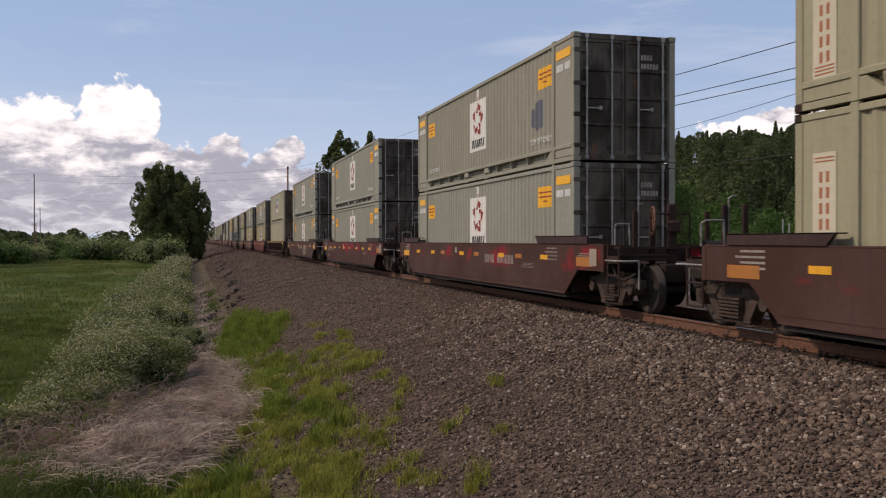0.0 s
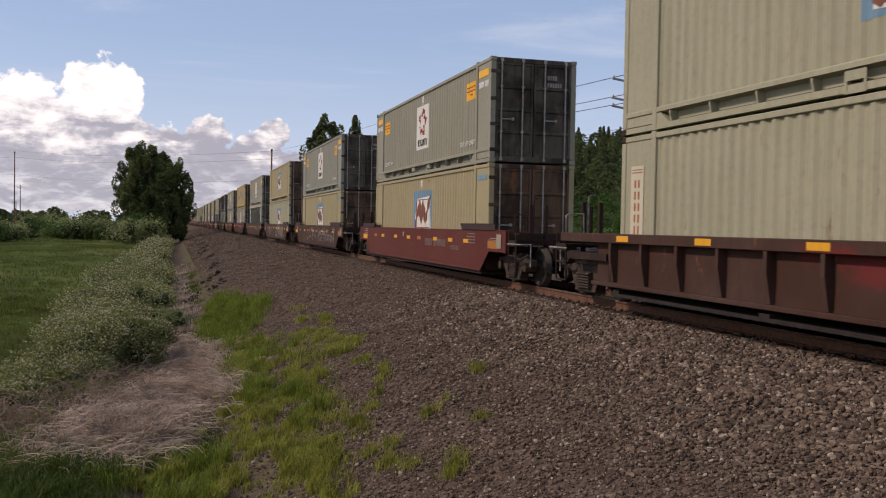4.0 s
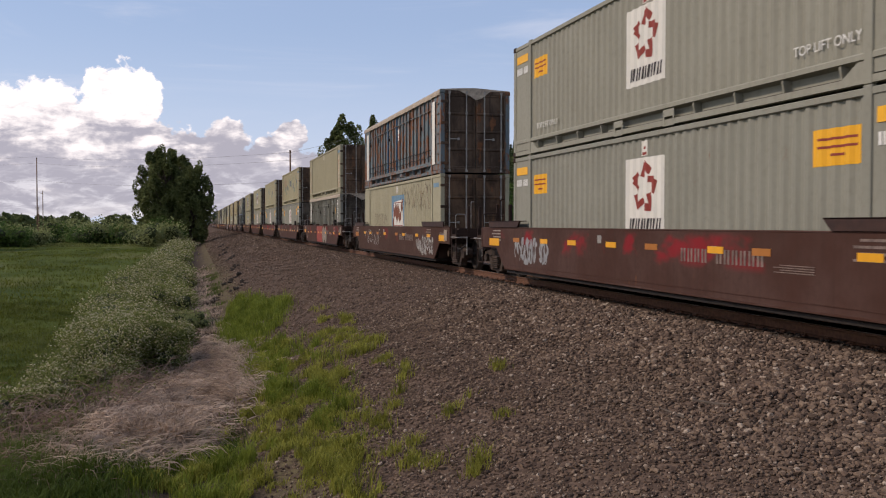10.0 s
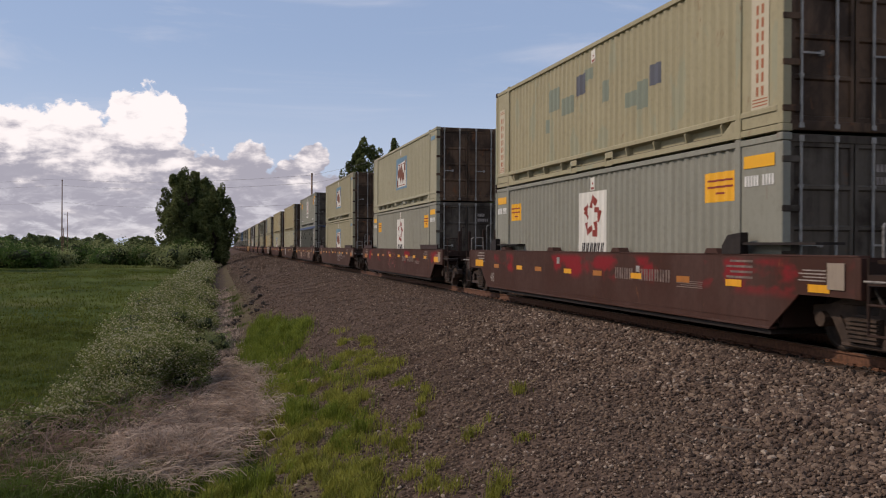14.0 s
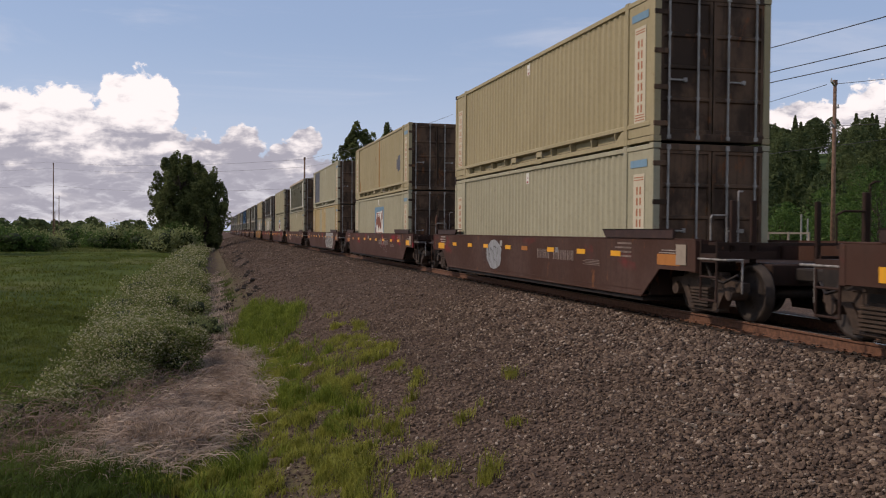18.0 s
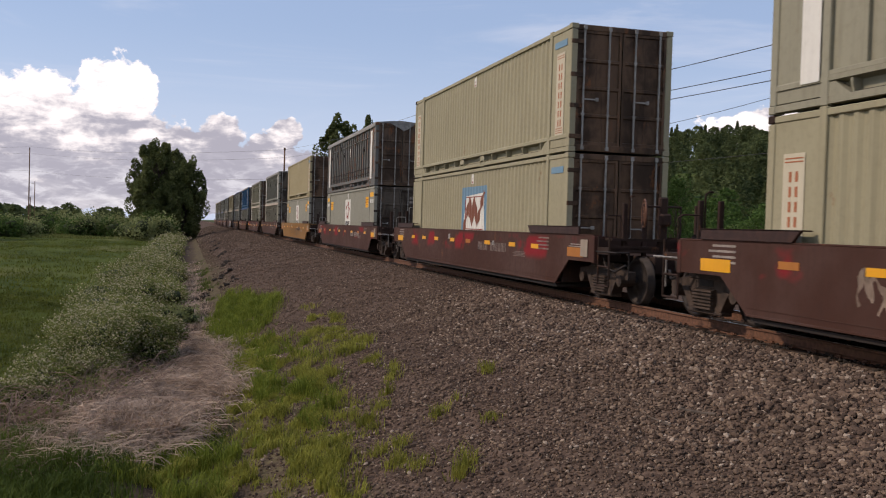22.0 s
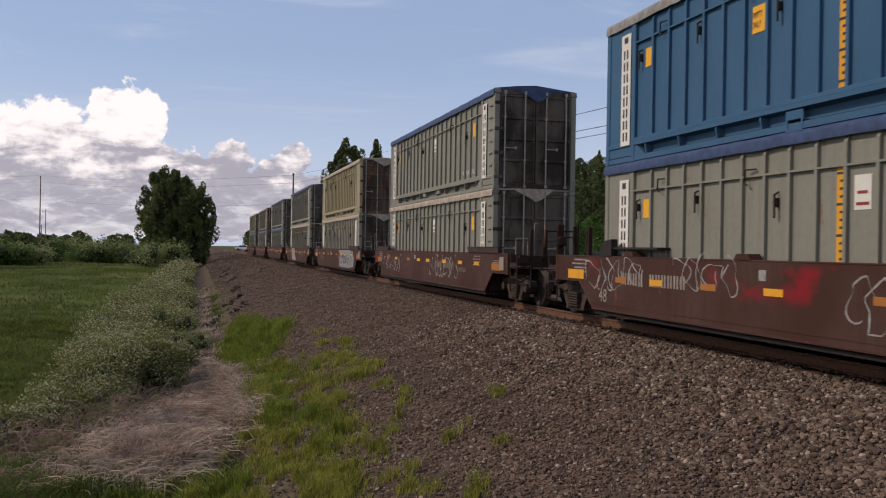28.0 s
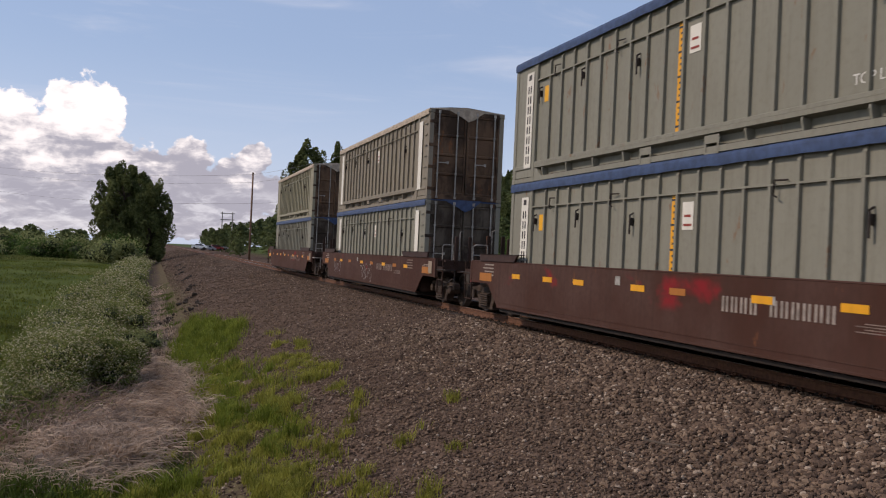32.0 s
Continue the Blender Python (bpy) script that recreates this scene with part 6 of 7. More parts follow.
def scatter_stones(name, x, y, size, label):
    shapes, faces = rock_shapes(10)
    n = len(x)
    z = ground_z(x, y)
    pick = NR.randint(0, len(shapes), n)
    base = np.stack(shapes)[pick]
    a, b = NR.uniform(0, 2 * np.pi, n), NR.uniform(-0.9, 0.9, n)
    ca, sa, cb, sb = np.cos(a), np.sin(a), np.cos(b), np.sin(b)
    v = base * size[:, None, None] * 0.5
    v = np.stack([v[..., 0] * cb[:, None] - v[..., 2] * sb[:, None], v[..., 1], (v[..., 0] * sb[:, None] + v[..., 2] * cb[:, None]) * 0.85], -1)
    v = np.stack([v[..., 0] * ca[:, None] - v[..., 1] * sa[:, None], v[..., 0] * sa[:, None] + v[..., 1] * ca[:, None], v[..., 2]], -1)
    v += np.stack([x, y, z + size * 0.20], -1)[:, None, :]
    f = faces[None] + (np.arange(n) * 12)[:, None, None]
    ob = new(name, big_mesh(name, v.reshape(-1, 3), f.reshape(-1, 3), STONE))
    return tagged(ob, label, "gravel", kind="stuff")


def band(n, x0, x1, y0, y1, power=1.0):
    """Places over a strip, denser towards the near end."""
    y = y0 + (y1 - y0) * NR.rand(n) ** power
    x = NR.uniform(x0, x1, n)
    return x, y


x, y = band(34000, 5.2, 8.3, 5.0, 24.0, 1.35)
scatter_stones("ballast", x, y, NR.uniform(0.028, 0.066, len(x)) * NR.choice([1, 1, 1, 1.45], len(x)) * (1 + 0.2 * (x > 6.3)), "angular grey-brown track ballast along the rails")
x, y = band(52000, 0.2, 5.4, 6.0, 24.0, 1.3)
keep = NR.rand(len(x)) < np.clip((x - 0.1) / 2.0, 0.1, 1)
scatter_stones("gravel", x[keep], y[keep], NR.uniform(0.016, 0.042, keep.sum()) * NR.choice([1, 1, 1, 1.7], keep.sum()), "fine dark gravel on the bank below the track")
x, y = band(36000, 1.6, 8.3, 21.0, 120.0, 1.9)
scatter_stones("gravel", x, y, NR.uniform(0.03, 0.062, len(x)) * (1 + (y - 21) / 80), "coarse gravel on the bank below the track")
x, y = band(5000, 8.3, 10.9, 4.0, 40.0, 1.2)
shaded_bed = scatter_stones("ballast", x, y, NR.uniform(0.035, 0.075, len(x)), "ballast between the sleepers, darkened for shade under the train")
# near-black stones paint the shade below the cars
shaded_bed.data.materials[0] = EARTH_SHADE
x, y = band(9000, 1.6, 8.3, 110.0, 270.0, 1.2)
scatter_stones("gravel", x, y, NR.uniform(0.08, 0.18, len(x)), "far coarse gravel on the bank")
# broken edge of the bank: clods and slabs
SPOTS = [(0.9, 44.5), (2.2, 48), (2.0, 54), (2.6, 64), (3.0, 79), (2.9, 92), (3.2, 104), (3.28, 117)]
x = np.concatenate([cx + np.linspace(-0.4, 0.4, 15) + NR.normal(0, 0.12, 15) for cx, cy in SPOTS])
y = np.concatenate([cy + np.linspace(-1.8, 1.8, 15) + NR.normal(0, 0.6, 15) for cx, cy in SPOTS])
clod = scatter_stones("clod", x, y, NR.uniform(0.10, 0.34, len(x)), "dark clods of broken earth on the bank edge")
clod.data.materials[0] = EARTH_SHADE


# ---------------------------------------------------------------- plants
def leaf_quads(c, size, lift=0.3, long=1.0):
    """Diamond leaves at the points c, turned at random."""
    n = len(c)
    d = NR.normal(size=(n, 3))
    d[:, 2] = d[:, 2] * 0.6 + lift
    d /= np.linalg.norm(d, axis=1)[:, None]
    e = np.cross(d, NR.normal(size=(n, 3)))
    e /= np.linalg.norm(e, axis=1)[:, None] + 1e-9
    s = np.asarray(size)[:, None] if np.ndim(size) else size
    s = s * NR.uniform(0.6, 1.3, (n, 1))
    up = np.cross(d, e)
    v = np.stack([c - d * s * 0.5 * long, c + e * s * 0.32 + up * s * 0.06, c + d * s * 0.5 * long, c - e * s * 0.32 + up * s * 0.06], 1)
    f = np.arange(4 * n).reshape(n, 4)
    return v.reshape(-1, 3), f


def blades(x, y, height, width, lean, base=None):
    """Tapering blades: two triangles' worth in one bent quad and a tip."""
    n = len(x)
    z = ground_z(x, y) - 0.02 if base is None else base
    a = NR.uniform(0, 2 * np.pi, n)
    h = height * NR.uniform(0.5, 1.25, n)
    ln = lean * NR.uniform(0.2, 1.3, n) * h
    dx, dy = np.cos(a), np.sin(a)
    w = width * NR.uniform(0.6, 1.3, n)
    px, py = -dy * w / 2, dx * w / 2
    p = np.stack([x, y, z], -1)
    m = np.stack([x + dx * ln * 0.35, y + dy * ln * 0.35, z + h * 0.62], -1)
    t = np.stack([x + dx * ln, y + dy * ln, z + h * (1 - 0.25 * np.minimum(lean, 1.5))], -1)
    o = np.stack([px, py, np.zeros(n)], -1)
    v = np.stack([p - o, p + o, m + o * 0.8, m - o * 0.8, t], 1).reshape(-1, 3)
    k = (np.arange(n) * 5)[:, None]
    f = np.concatenate([np.stack([k + 0, k + 1, k + 2], -1), np.stack([k + 0, k + 2, k + 3], -1), np.stack([k + 3, k + 2, k + 4], -1)], 1).reshape(-1, 3)
    return v, f


def stuff(name, vf, material, label, category):
    ob = new(name, big_mesh(name, vf[0], vf[1], material))
    return tagged(ob, label, category, kind="stuff")


def patchy(x, y, scale, seed):
    """Smooth random value 0 to 1 for clumping."""
    total = 0
    for k, weight in ((1.0, 0.6), (2.3, 0.4)):
        grid = np.random.RandomState(seed * 10 + int(k)).rand(64, 64)
        u, w = x * scale * k * 0.6 + 1000, y * scale * k * 0.6 + 1000
        i, j = np.floor(u).astype(int), np.floor(w).astype(int)
        a, b = u - i, w - j
        a, b = a * a * (3 - 2 * a), b * b * (3 - 2 * b)
        g = lambda p, q: grid[(i + p) % 64, (j + q) % 64]
        total = total + weight * ((g(0, 0) * (1 - a) + g(1, 0) * a) * (1 - b) + (g(0, 1) * (1 - a) + g(1, 1) * a) * b)
    return total


def tufts(n, x0, x1, y0, y1, per, spread, power=1.2, seed=1, thresh=0.45, scale=1.8):
    cx, cy = band(n, x0, x1, y0, y1, power)
    keep = patchy(cx, cy, scale, seed) > thresh
    cx, cy = cx[keep], cy[keep]
    x = (cx[:, None] + NR.normal(0, spread, (len(cx), per))).ravel()
    y = (cy[:, None] + NR.normal(0, spread, (len(cx), per))).ravel()
    return x, y


def inside(x, y, poly):
    """Which points lie in the outline."""
    hit = np.zeros(len(x), bool)
    for (ax, ay), (bx, by) in zip(poly, poly[1:] + poly[:1]):
        cross = (ay > y) != (by > y)
        hit ^= cross & (x < ax + (bx - ax) * (y - ay) / ((by - ay) or 1e-9))
    return hit


def plot(poly, n, per, spread, seed, thresh, scale=1.6, ragged=0.18):
    """Tufts of blades inside an outline, with a ragged edge and bare gaps."""
    xs, ys = [p[0] for p in poly], [p[1] for p in poly]
    cx, cy = NR.uniform(min(xs) - 0.3, max(xs) + 0.3, n), NR.uniform(min(ys) - 0.5, max(ys) + 0.5, n)
    wob = (patchy(cx, cy, 3.0, seed + 40) - 0.5) * 2.2 * ragged + NR.normal(0, ragged * 0.4, n)
    keep = inside(cx + wob, cy + wob * 3.0, poly) & (patchy(cx, cy * 0.42, scale, seed) > thresh)
    cx, cy = cx[keep], cy[keep]
    return (cx[:, None] + NR.normal(0, spread, (len(cx), per))).ravel(), (cy[:, None] + NR.normal(0, spread * 1.2, (len(cx), per))).ravel()


def arcs(x, y, length, height, width, along=None):
    """Long stalks that rise, bow over and lie down again: four bends each."""
    n = len(x)
    a = NR.uniform(0, 2 * np.pi, n) if along is None else NR.normal(along, 0.7, n)
    ln, h, w = length * NR.uniform(0.4, 1.4, n), height * NR.uniform(0.2, 1.3, n), width * NR.uniform(0.6, 1.3, n)
    z = ground_z(x, y) - 0.02
    dx, dy, bow = np.cos(a), np.sin(a), NR.normal(0, 0.25, n)
    rows = []
    for q in (0.0, 0.25, 0.5, 0.75, 1.0):
        up = h * (1 - (1 - 1.45 * q) ** 2 if q < 1 else 0.55)
        side = bow * ln * q * q
        c = np.stack([x + dx * ln * q - dy * side, y + dy * ln * q + dx * side, z + up], -1)
        o = np.stack([-dy * w / 2, dx * w / 2, w * 0.5], -1) * (1 - 0.7 * q)
        rows += [c - o, c + o]
    v = np.stack(rows, 1).reshape(-1, 3)
    k = (np.arange(n) * 10)[:, None]
    f = np.concatenate([np.stack([k + 2 * i, k + 2 * i + 1, k + 2 * i + 3, k + 2 * i + 2], -1) for i in range(4)], 1).reshape(-1, 4)
    return v, f


# horsetail and grass on the bank
MAIN = [(0.97, 27.1), (1.64, 26.1), (2.1, 25.5), (2.45, 21.3), (2.6, 17.7), (2.55, 15.3), (2.15, 14.1), (2.2, 12.6), (2.1, 11.4), (1.7, 8.0), (-0.9, 8.0), (-0.77, 14.1), (-0.5, 15.6), (0.06, 16.4), (0.6, 16.9), (0.9, 17.9), (1.15, 19.3), (1.1, 21.6)]


def uneven(x, y, seed, low=0.35, high=1.5, scale=4.5):
    """Height of growth that swells and thins from clump to clump."""
    return low + (high - low) * np.clip((patchy(x, y * 0.7, scale, seed) - 0.25) * 2.0, 0, 1)


x, y = plot(MAIN, 21000, 8, 0.042, 2, 0.53, 4.2, 0.5)
stuff("bank_grass", blades(x, y, 0.20 * uneven(x, y, 3), 0.015, 0.55), GRASS, "bright yellow-green horsetail and grass on the bank", "grass")
x, y = plot(MAIN, 6500, 10, 0.05, 3, 0.62, 3.0, 0.45)
stuff("bank_grass", blades(x, y, 0.29 * uneven(x, y, 6), 0.016, 0.6), GRASS_RICH, "taller green grass among horsetail on the bank", "grass")
x, y = plot([(0.87, 32.4), (1.83, 41.0), (3.1, 32.6), (2.6, 28.7), (1.64, 26.1), (1.0, 27.6)], 3600, 11, 0.11, 4, 0.20, 1.2, 0.35)
stuff("bank_grass", blades(x, y, 0.34 * uneven(x, y, 8), 0.018, 0.6), GRASS_RICH, "thick green grass clump on the bank", "grass")
x, y = plot([(3.4, 28.5), (3.9, 23.0), (3.8, 16.2), (3.4, 13.2), (3.0, 9.0), (1.9, 9.0), (2.1, 14.1), (2.7, 15.3), (3.1, 21.5)], 5200, 13, 0.06, 5, 0.59, 3.2, 0.5)
stuff("bank_grass", blades(x, y, 0.17 * uneven(x, y, 9), 0.015, 0.6), GRASS, "scattered grass tufts in gravel", "grass")
x, y = plot([(-1.5, 15.8), (-0.6, 17.2), (0.4, 17.1), (0.2, 14.5), (-0.6, 13.8)], 1700, 11, 0.08, 16, 0.42, 2.2, 0.45)
stuff("bank_grass", blades(x, y, 0.24 * uneven(x, y, 10), 0.016, 0.7), GRASS_RICH, "green grass spreading into the ditch", "grass")
x, y = tufts(320, 0.4, 1.4, 42, 80, 10, 0.16, 1.2, 4, 0.55)
stuff("bank_grass", blades(x, y, 0.2, 0.03, 0.6), GRASS_DARK, "thin green grass along the bank", "grass")
# darker, taller grass in the near ditch and the field
x, y = plot([(-7.0, 8.0), (-0.9, 8.0), (-0.85, 14.0), (-1.1, 15.1), (-2.2, 15.5), (-3.6, 16.6), (-7.0, 18.2)], 7200, 11, 0.09, 6, 0.34, 1.9, 0.6)
stuff("ditch_grass", blades(x, y, 0.36, 0.014, 0.7), GRASS_DARK, "dark green long grass in the ditch", "grass")
x, y = plot([(-1.3, 14.5), (0.6, 14.6), (0.6, 17.2), (-0.2, 17.0), (-1.5, 16.2)], 1100, 10, 0.09, 9, 0.30, 1.6, 0.3)
stuff("ditch_grass", blades(x, y, 0.24, 0.012, 0.7), GRASS_DARK, "green grass among dead stalks", "grass")
x, y = tufts(6200, -14, -3.3, 15, 46, 10, 0.18, 1.3, 7, 0.10, 0.7)
stuff("field_grass", blades(x, y, 0.20, 0.018, 1.4), FIELD_LEAF, "lush green meadow grass", "grass")
x, y = tufts(3600, -32, -4.5, 40, 150, 9, 0.5, 1.4, 8, 0.2, 0.35)
stuff("field_grass", blades(x, y, 0.26, 0.05, 1.5), FIELD_LEAF, "green meadow grass further off", "grass")
x, y = tufts(900, -60, -6, 160, 172, 12, 0.9, 1.0, 14, 0.25, 0.12)
stuff("field_edge_grass", blades(x, y, 0.5, 0.12, 0.8), LEAF_HEDGE, "pale dry grass along the far field edge", "dead grass")
# dead stalks lying in a tangle
x, y = plot([(-2.0, 16.2), (-1.4, 14.6), (-0.6, 14.8), (0.5, 17.4), (0.95, 18.2), (1.0, 22.1), (0.75, 27.6), (0.0, 27.0), (-0.3, 22.6), (-1.5, 19.0)], 6600, 5, 0.2, 11, 0.30, 1.3, 0.4)
stuff("dead_grass", arcs(x, y, 0.66, 0.30, 0.017), STRAW, "tangled pale dead grass stalks", "dead grass")
x, y = plot([(-4.2, 17.6), (-3.4, 15.8), (-1.5, 14.4), (0.5, 16.8), (1.0, 22.0), (0.7, 27.6), (-0.2, 28.0), (-0.5, 22.6), (-2.2, 19.0)], 9500, 6, 0.2, 15, 0.26, 1.3, 0.4)
stuff("dead_grass", arcs(x, y, 0.55, 0.18, 0.017), DEAD_BROWN, "matted brown dead grass", "dead grass")
x, y = plot([(-4.6, 16.0), (-1.0, 14.8), (0.8, 19.5), (0.6, 22.0), (-3.6, 20.6)], 1900, 9, 0.09, 17, 0.46, 1.3, 0.4)
stuff("ditch_grass", blades(x, y, 0.26, 0.014, 0.8), GRASS_DARK, "green blades coming up through dead grass", "grass")
x, y = plot([(-5.2, 17.6), (-3.2, 16.6), (-1.6, 17.8), (-0.6, 20.4), (-0.4, 23.0), (-1.8, 22.6), (-3.4, 20.8)], 520, 4, 0.15, 18, 0.2, 1.3, 0.5)
stuff("bramble_stalks", arcs(x, y, 0.9, 0.5, 0.016), DEAD_BROWN, "brown bramble canes bowing out of the hedge foot", "bramble")
x, y = plot([(-4.8, 18.4), (-3.2, 17.4), (-1.6, 18.6), (-0.5, 21.6), (-0.6, 24.0), (-3.4, 21.8)], 900, 9, 0.16, 19, 0.35, 1.3, 0.5)
v, f = leaf_quads(np.stack([x, y, ground_z(x, y) + NR.uniform(0.02, 0.38, len(x))], -1), 0.08)
stuff("bramble_leaves", (v, f), LEAF_HEDGE, "low bramble leaves creeping out of the hedge foot", "bramble")
x, y = tufts(26, -1.0, -0.15, 16.2, 17.8, 70, 0.14, 1.0, 12, 0.1, 1.2)
stuff("dead_grass", blades(x, y, 0.58, 0.017, 1.0), STRAW, "straw-coloured leaning tuft of dead grass", "dead grass")
x, y = tufts(420, -0.2, 0.75, 22, 32, 8, 0.16, 1.2, 13, 0.3, 1.2)
stuff("dead_grass", arcs(x, y, 0.6, 0.18, 0.022), STRAW, "dead grass along the ditch", "dead grass")
x, y = tufts(500, -0.1, 0.8, 32, 80, 8, 0.2, 1.4, 13, 0.35, 1.2)
stuff("dead_grass", blades(x, y, 0.25, 0.03, 1.8), STRAW, "dead grass along the ditch further off", "dead grass")
# weeds in the gravel
for wx, wy, wh in ((4.82, 14.27, 0.24), (3.61, 17.85, 0.2), (3.32, 14.96, 0.26), (3.03, 14.1, 0.22), (3.55, 12.62, 0.2), (4.01, 11.66, 0.14), (2.86, 11.98, 0.2), (2.52, 11.89, 0.22), (3.24, 10.24, 0.3), (3.12, 10.1, 0.22),
                   (2.82, 10.86, 0.22), (2.72, 13.64, 0.2), (3.31, 19.67, 0.18), (2.44, 15.99, 0.22), (2.79, 17.55, 0.3)):
    gx_, gy_ = wx + NR.normal(0, 0.07, 90), wy + NR.normal(0, 0.09, 90)
    v, f = blades(gx_, gy_, wh, 0.012, 0.8)
    v = np.concatenate([v, [(wx, wy, float(ground_z(wx, wy)) - 0.03)]])
    root_f = np.stack([np.arange(90) * 5, np.arange(90) * 5 + 1, np.full(90, len(v) - 1)], -1)
    f = np.concatenate([f, root_f])
    tagged(new("weed", big_mesh("weed", v, f, GRASS)), "small green weed tuft rooted in gravel", "weed", "weeds in the gravel")
# sticks and litter
for name, pts, r, lab, mt in (("stick", [(5.83, 9.85, 0), (5.93, 9.5, 0), (5.97, 9.3, 0)], 0.020, "short dark stick lying on gravel", BARK), ("stick", [(5.44, 9.95, 0), (5.51, 9.5, 0)], 0.014, "thin dark stick lying on gravel", BARK),
                              ("branch", [(0.55, 9.3, 0.06), (0.9, 9.0, 0.12), (1.35, 9.05, 0.08)], 0.016, "bare bent twig lying in grass", STRAW), ("branch", [(0.3, 9.0, 0.05), (0.45, 9.5, 0.2), (0.8, 9.9, 0.12)], 0.012, "bare bent twig lying in grass", STRAW)):
    q = [(a, b, float(ground_z(a, b)) + c + r) for a, b, c in pts]
    tagged(put(name, Build().pipe(q, r, 7).mesh(name), mt), lab, "stick")
for lx, ly, sc in ((0.56, 19.9, 0.14), (0.78, 23.6, 0.1), (-2.6, 18.6, 0.08)):
    b = Build()
    g = ground_z(lx, ly)
    for k in range(5):
        a = k * 1.3
        b.add([(lx + sc * math.cos(a), ly + sc * math.sin(a), g + 0.03), (lx + sc * math.cos(a + 1), ly + sc * math.sin(a + 1), g + 0.05), (lx, ly, g + sc * 0.9), (lx + 0.3 * sc, ly, g + 0.04)], [(0, 1, 2), (0, 2, 3)])
    tagged(put("litter", b.mesh("litter"), WHITE), "crumpled scrap of white litter in the ditch", "litter", "litter in the ditch")


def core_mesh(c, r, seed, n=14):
    """Dark lumpy filler added inside a bush: shade among the leaves as a solid, so that it is not seen through."""
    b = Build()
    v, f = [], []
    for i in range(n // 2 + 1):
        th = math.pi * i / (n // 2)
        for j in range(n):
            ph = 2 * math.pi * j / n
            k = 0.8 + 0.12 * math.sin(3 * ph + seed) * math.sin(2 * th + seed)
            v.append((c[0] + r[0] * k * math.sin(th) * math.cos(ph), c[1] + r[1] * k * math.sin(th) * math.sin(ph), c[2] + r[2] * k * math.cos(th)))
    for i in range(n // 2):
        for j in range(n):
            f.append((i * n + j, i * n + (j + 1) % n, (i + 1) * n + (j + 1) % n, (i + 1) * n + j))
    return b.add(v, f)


def lumps(c, r, n, seed, bumps=7, rough=0.28):
    """Points in the outer skin of a lumpy ellipsoid."""
    rs = np.random.RandomState(seed)
    d = rs.normal(size=(n, 3))
    d /= np.linalg.norm(d, axis=1)[:, None]
    q = rs.normal(size=(bumps, 3))
    q /= np.linalg.norm(q, axis=1)[:, None]
    k = 0.82 + rough * np.max(np.clip((d @ q.T - 0.55) / 0.45, 0, 1) ** 0.6, axis=1) - rough * 0.4
    k = k * (1 - 0.22 * rs.rand(n) ** 2)
    return np.asarray(c) + d * k[:, None] * np.asarray(r)


# dark green that paints the shade deep inside a bush
BUSH_SHADE = plain("bush_shade", (0.035, 0.045, 0.016), rough=0.9, vary=0.3)


def bush(c, r, n, leaf, seed, mat, pale=None, label="", name="bush", category="bush", group="", lobes_n=9):
    """A bush of several uneven lobes: dark filler for the inner shade, green leaves, and pale blossom over the top if
    given.
    """
    rs = random.Random(seed)
    root = tagged(new(name), label, category, group)
    floor_z = float(ground_z(c[0], c[1]))
    heart, pts = Build(), []
    for k in range(lobes_n):
        a, q = rs.uniform(0, 2 * math.pi), rs.uniform(0.1, 0.72) ** 0.7
        o = (c[0] + r[0] * q * math.cos(a), c[1] + r[1] * q * math.sin(a), c[2] + r[2] * rs.uniform(-0.55, 0.42) * (1 - 0.5 * q))
        s = rs.uniform(0.36, 0.62)
        rr = (r[0] * s, r[1] * s, r[2] * s * rs.uniform(0.85, 1.15))
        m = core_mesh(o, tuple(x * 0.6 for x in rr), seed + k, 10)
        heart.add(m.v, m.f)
        pts.append(lumps(o, rr, n // lobes_n, seed * 20 + k, 6, 0.5))
    pts = np.concatenate(pts)
    # ragged outer sprays
    pts = pts + np.random.RandomState(seed).normal(size=pts.shape) * leaf * 0.9
    pts = pts[pts[:, 2] > floor_z - 0.05]
    put("core", heart.mesh("core", True), BUSH_SHADE, root)
    v, f = leaf_quads(pts, leaf)
    put("foliage", big_mesh("foliage", v, f, None), mat, root)
    if pale:
        top = pts[pts[:, 2] > c[2] + (NR.rand(len(pts)) - 0.95) * r[2] * 1.3]
        top = top[NR.rand(len(top)) < 0.85 * np.clip((patchy(top[:, 0], top[:, 1] + top[:, 2] * 1.7, 2.4, seed) - 0.25) * 2.2, 0.08, 1)] + np.array((0, 0, leaf * 0.5))
        v, f = leaf_quads(top, leaf * 0.85)
        put("blossom", big_mesh("blossom", v, f, None), pale, root, "whitish blossom and leaf undersides")
    return root


HEDGE = "grey-green bramble bush covered in whitish blossom"
bush((-1.85, 24.6, -1.66), (1.45, 2.1, 1.04), 32000, 0.07, 1, LEAF_HEDGE, LEAF_PALE, HEDGE + ", tall and round", "bramble_bush", group="bramble hedge", lobes_n=15)
bush((-2.85, 21.7, -1.95), (1.15, 1.7, 0.82), 15000, 0.07, 2, LEAF_HEDGE, LEAF_PALE, HEDGE, "bramble_bush", group="bramble hedge")
bush((-1.9, 22.2, -2.1), (0.9, 1.1, 0.62), 8000, 0.07, 7, LEAF_HEDGE, LEAF_PALE, HEDGE + ", low and spreading", "bramble_bush", group="bramble hedge")
bush((-1.2, 27.8, -1.8), (1.2, 1.8, 0.9), 9000, 0.075, 8, LEAF_HEDGE, LEAF_PALE, HEDGE, "bramble_bush", group="bramble hedge")
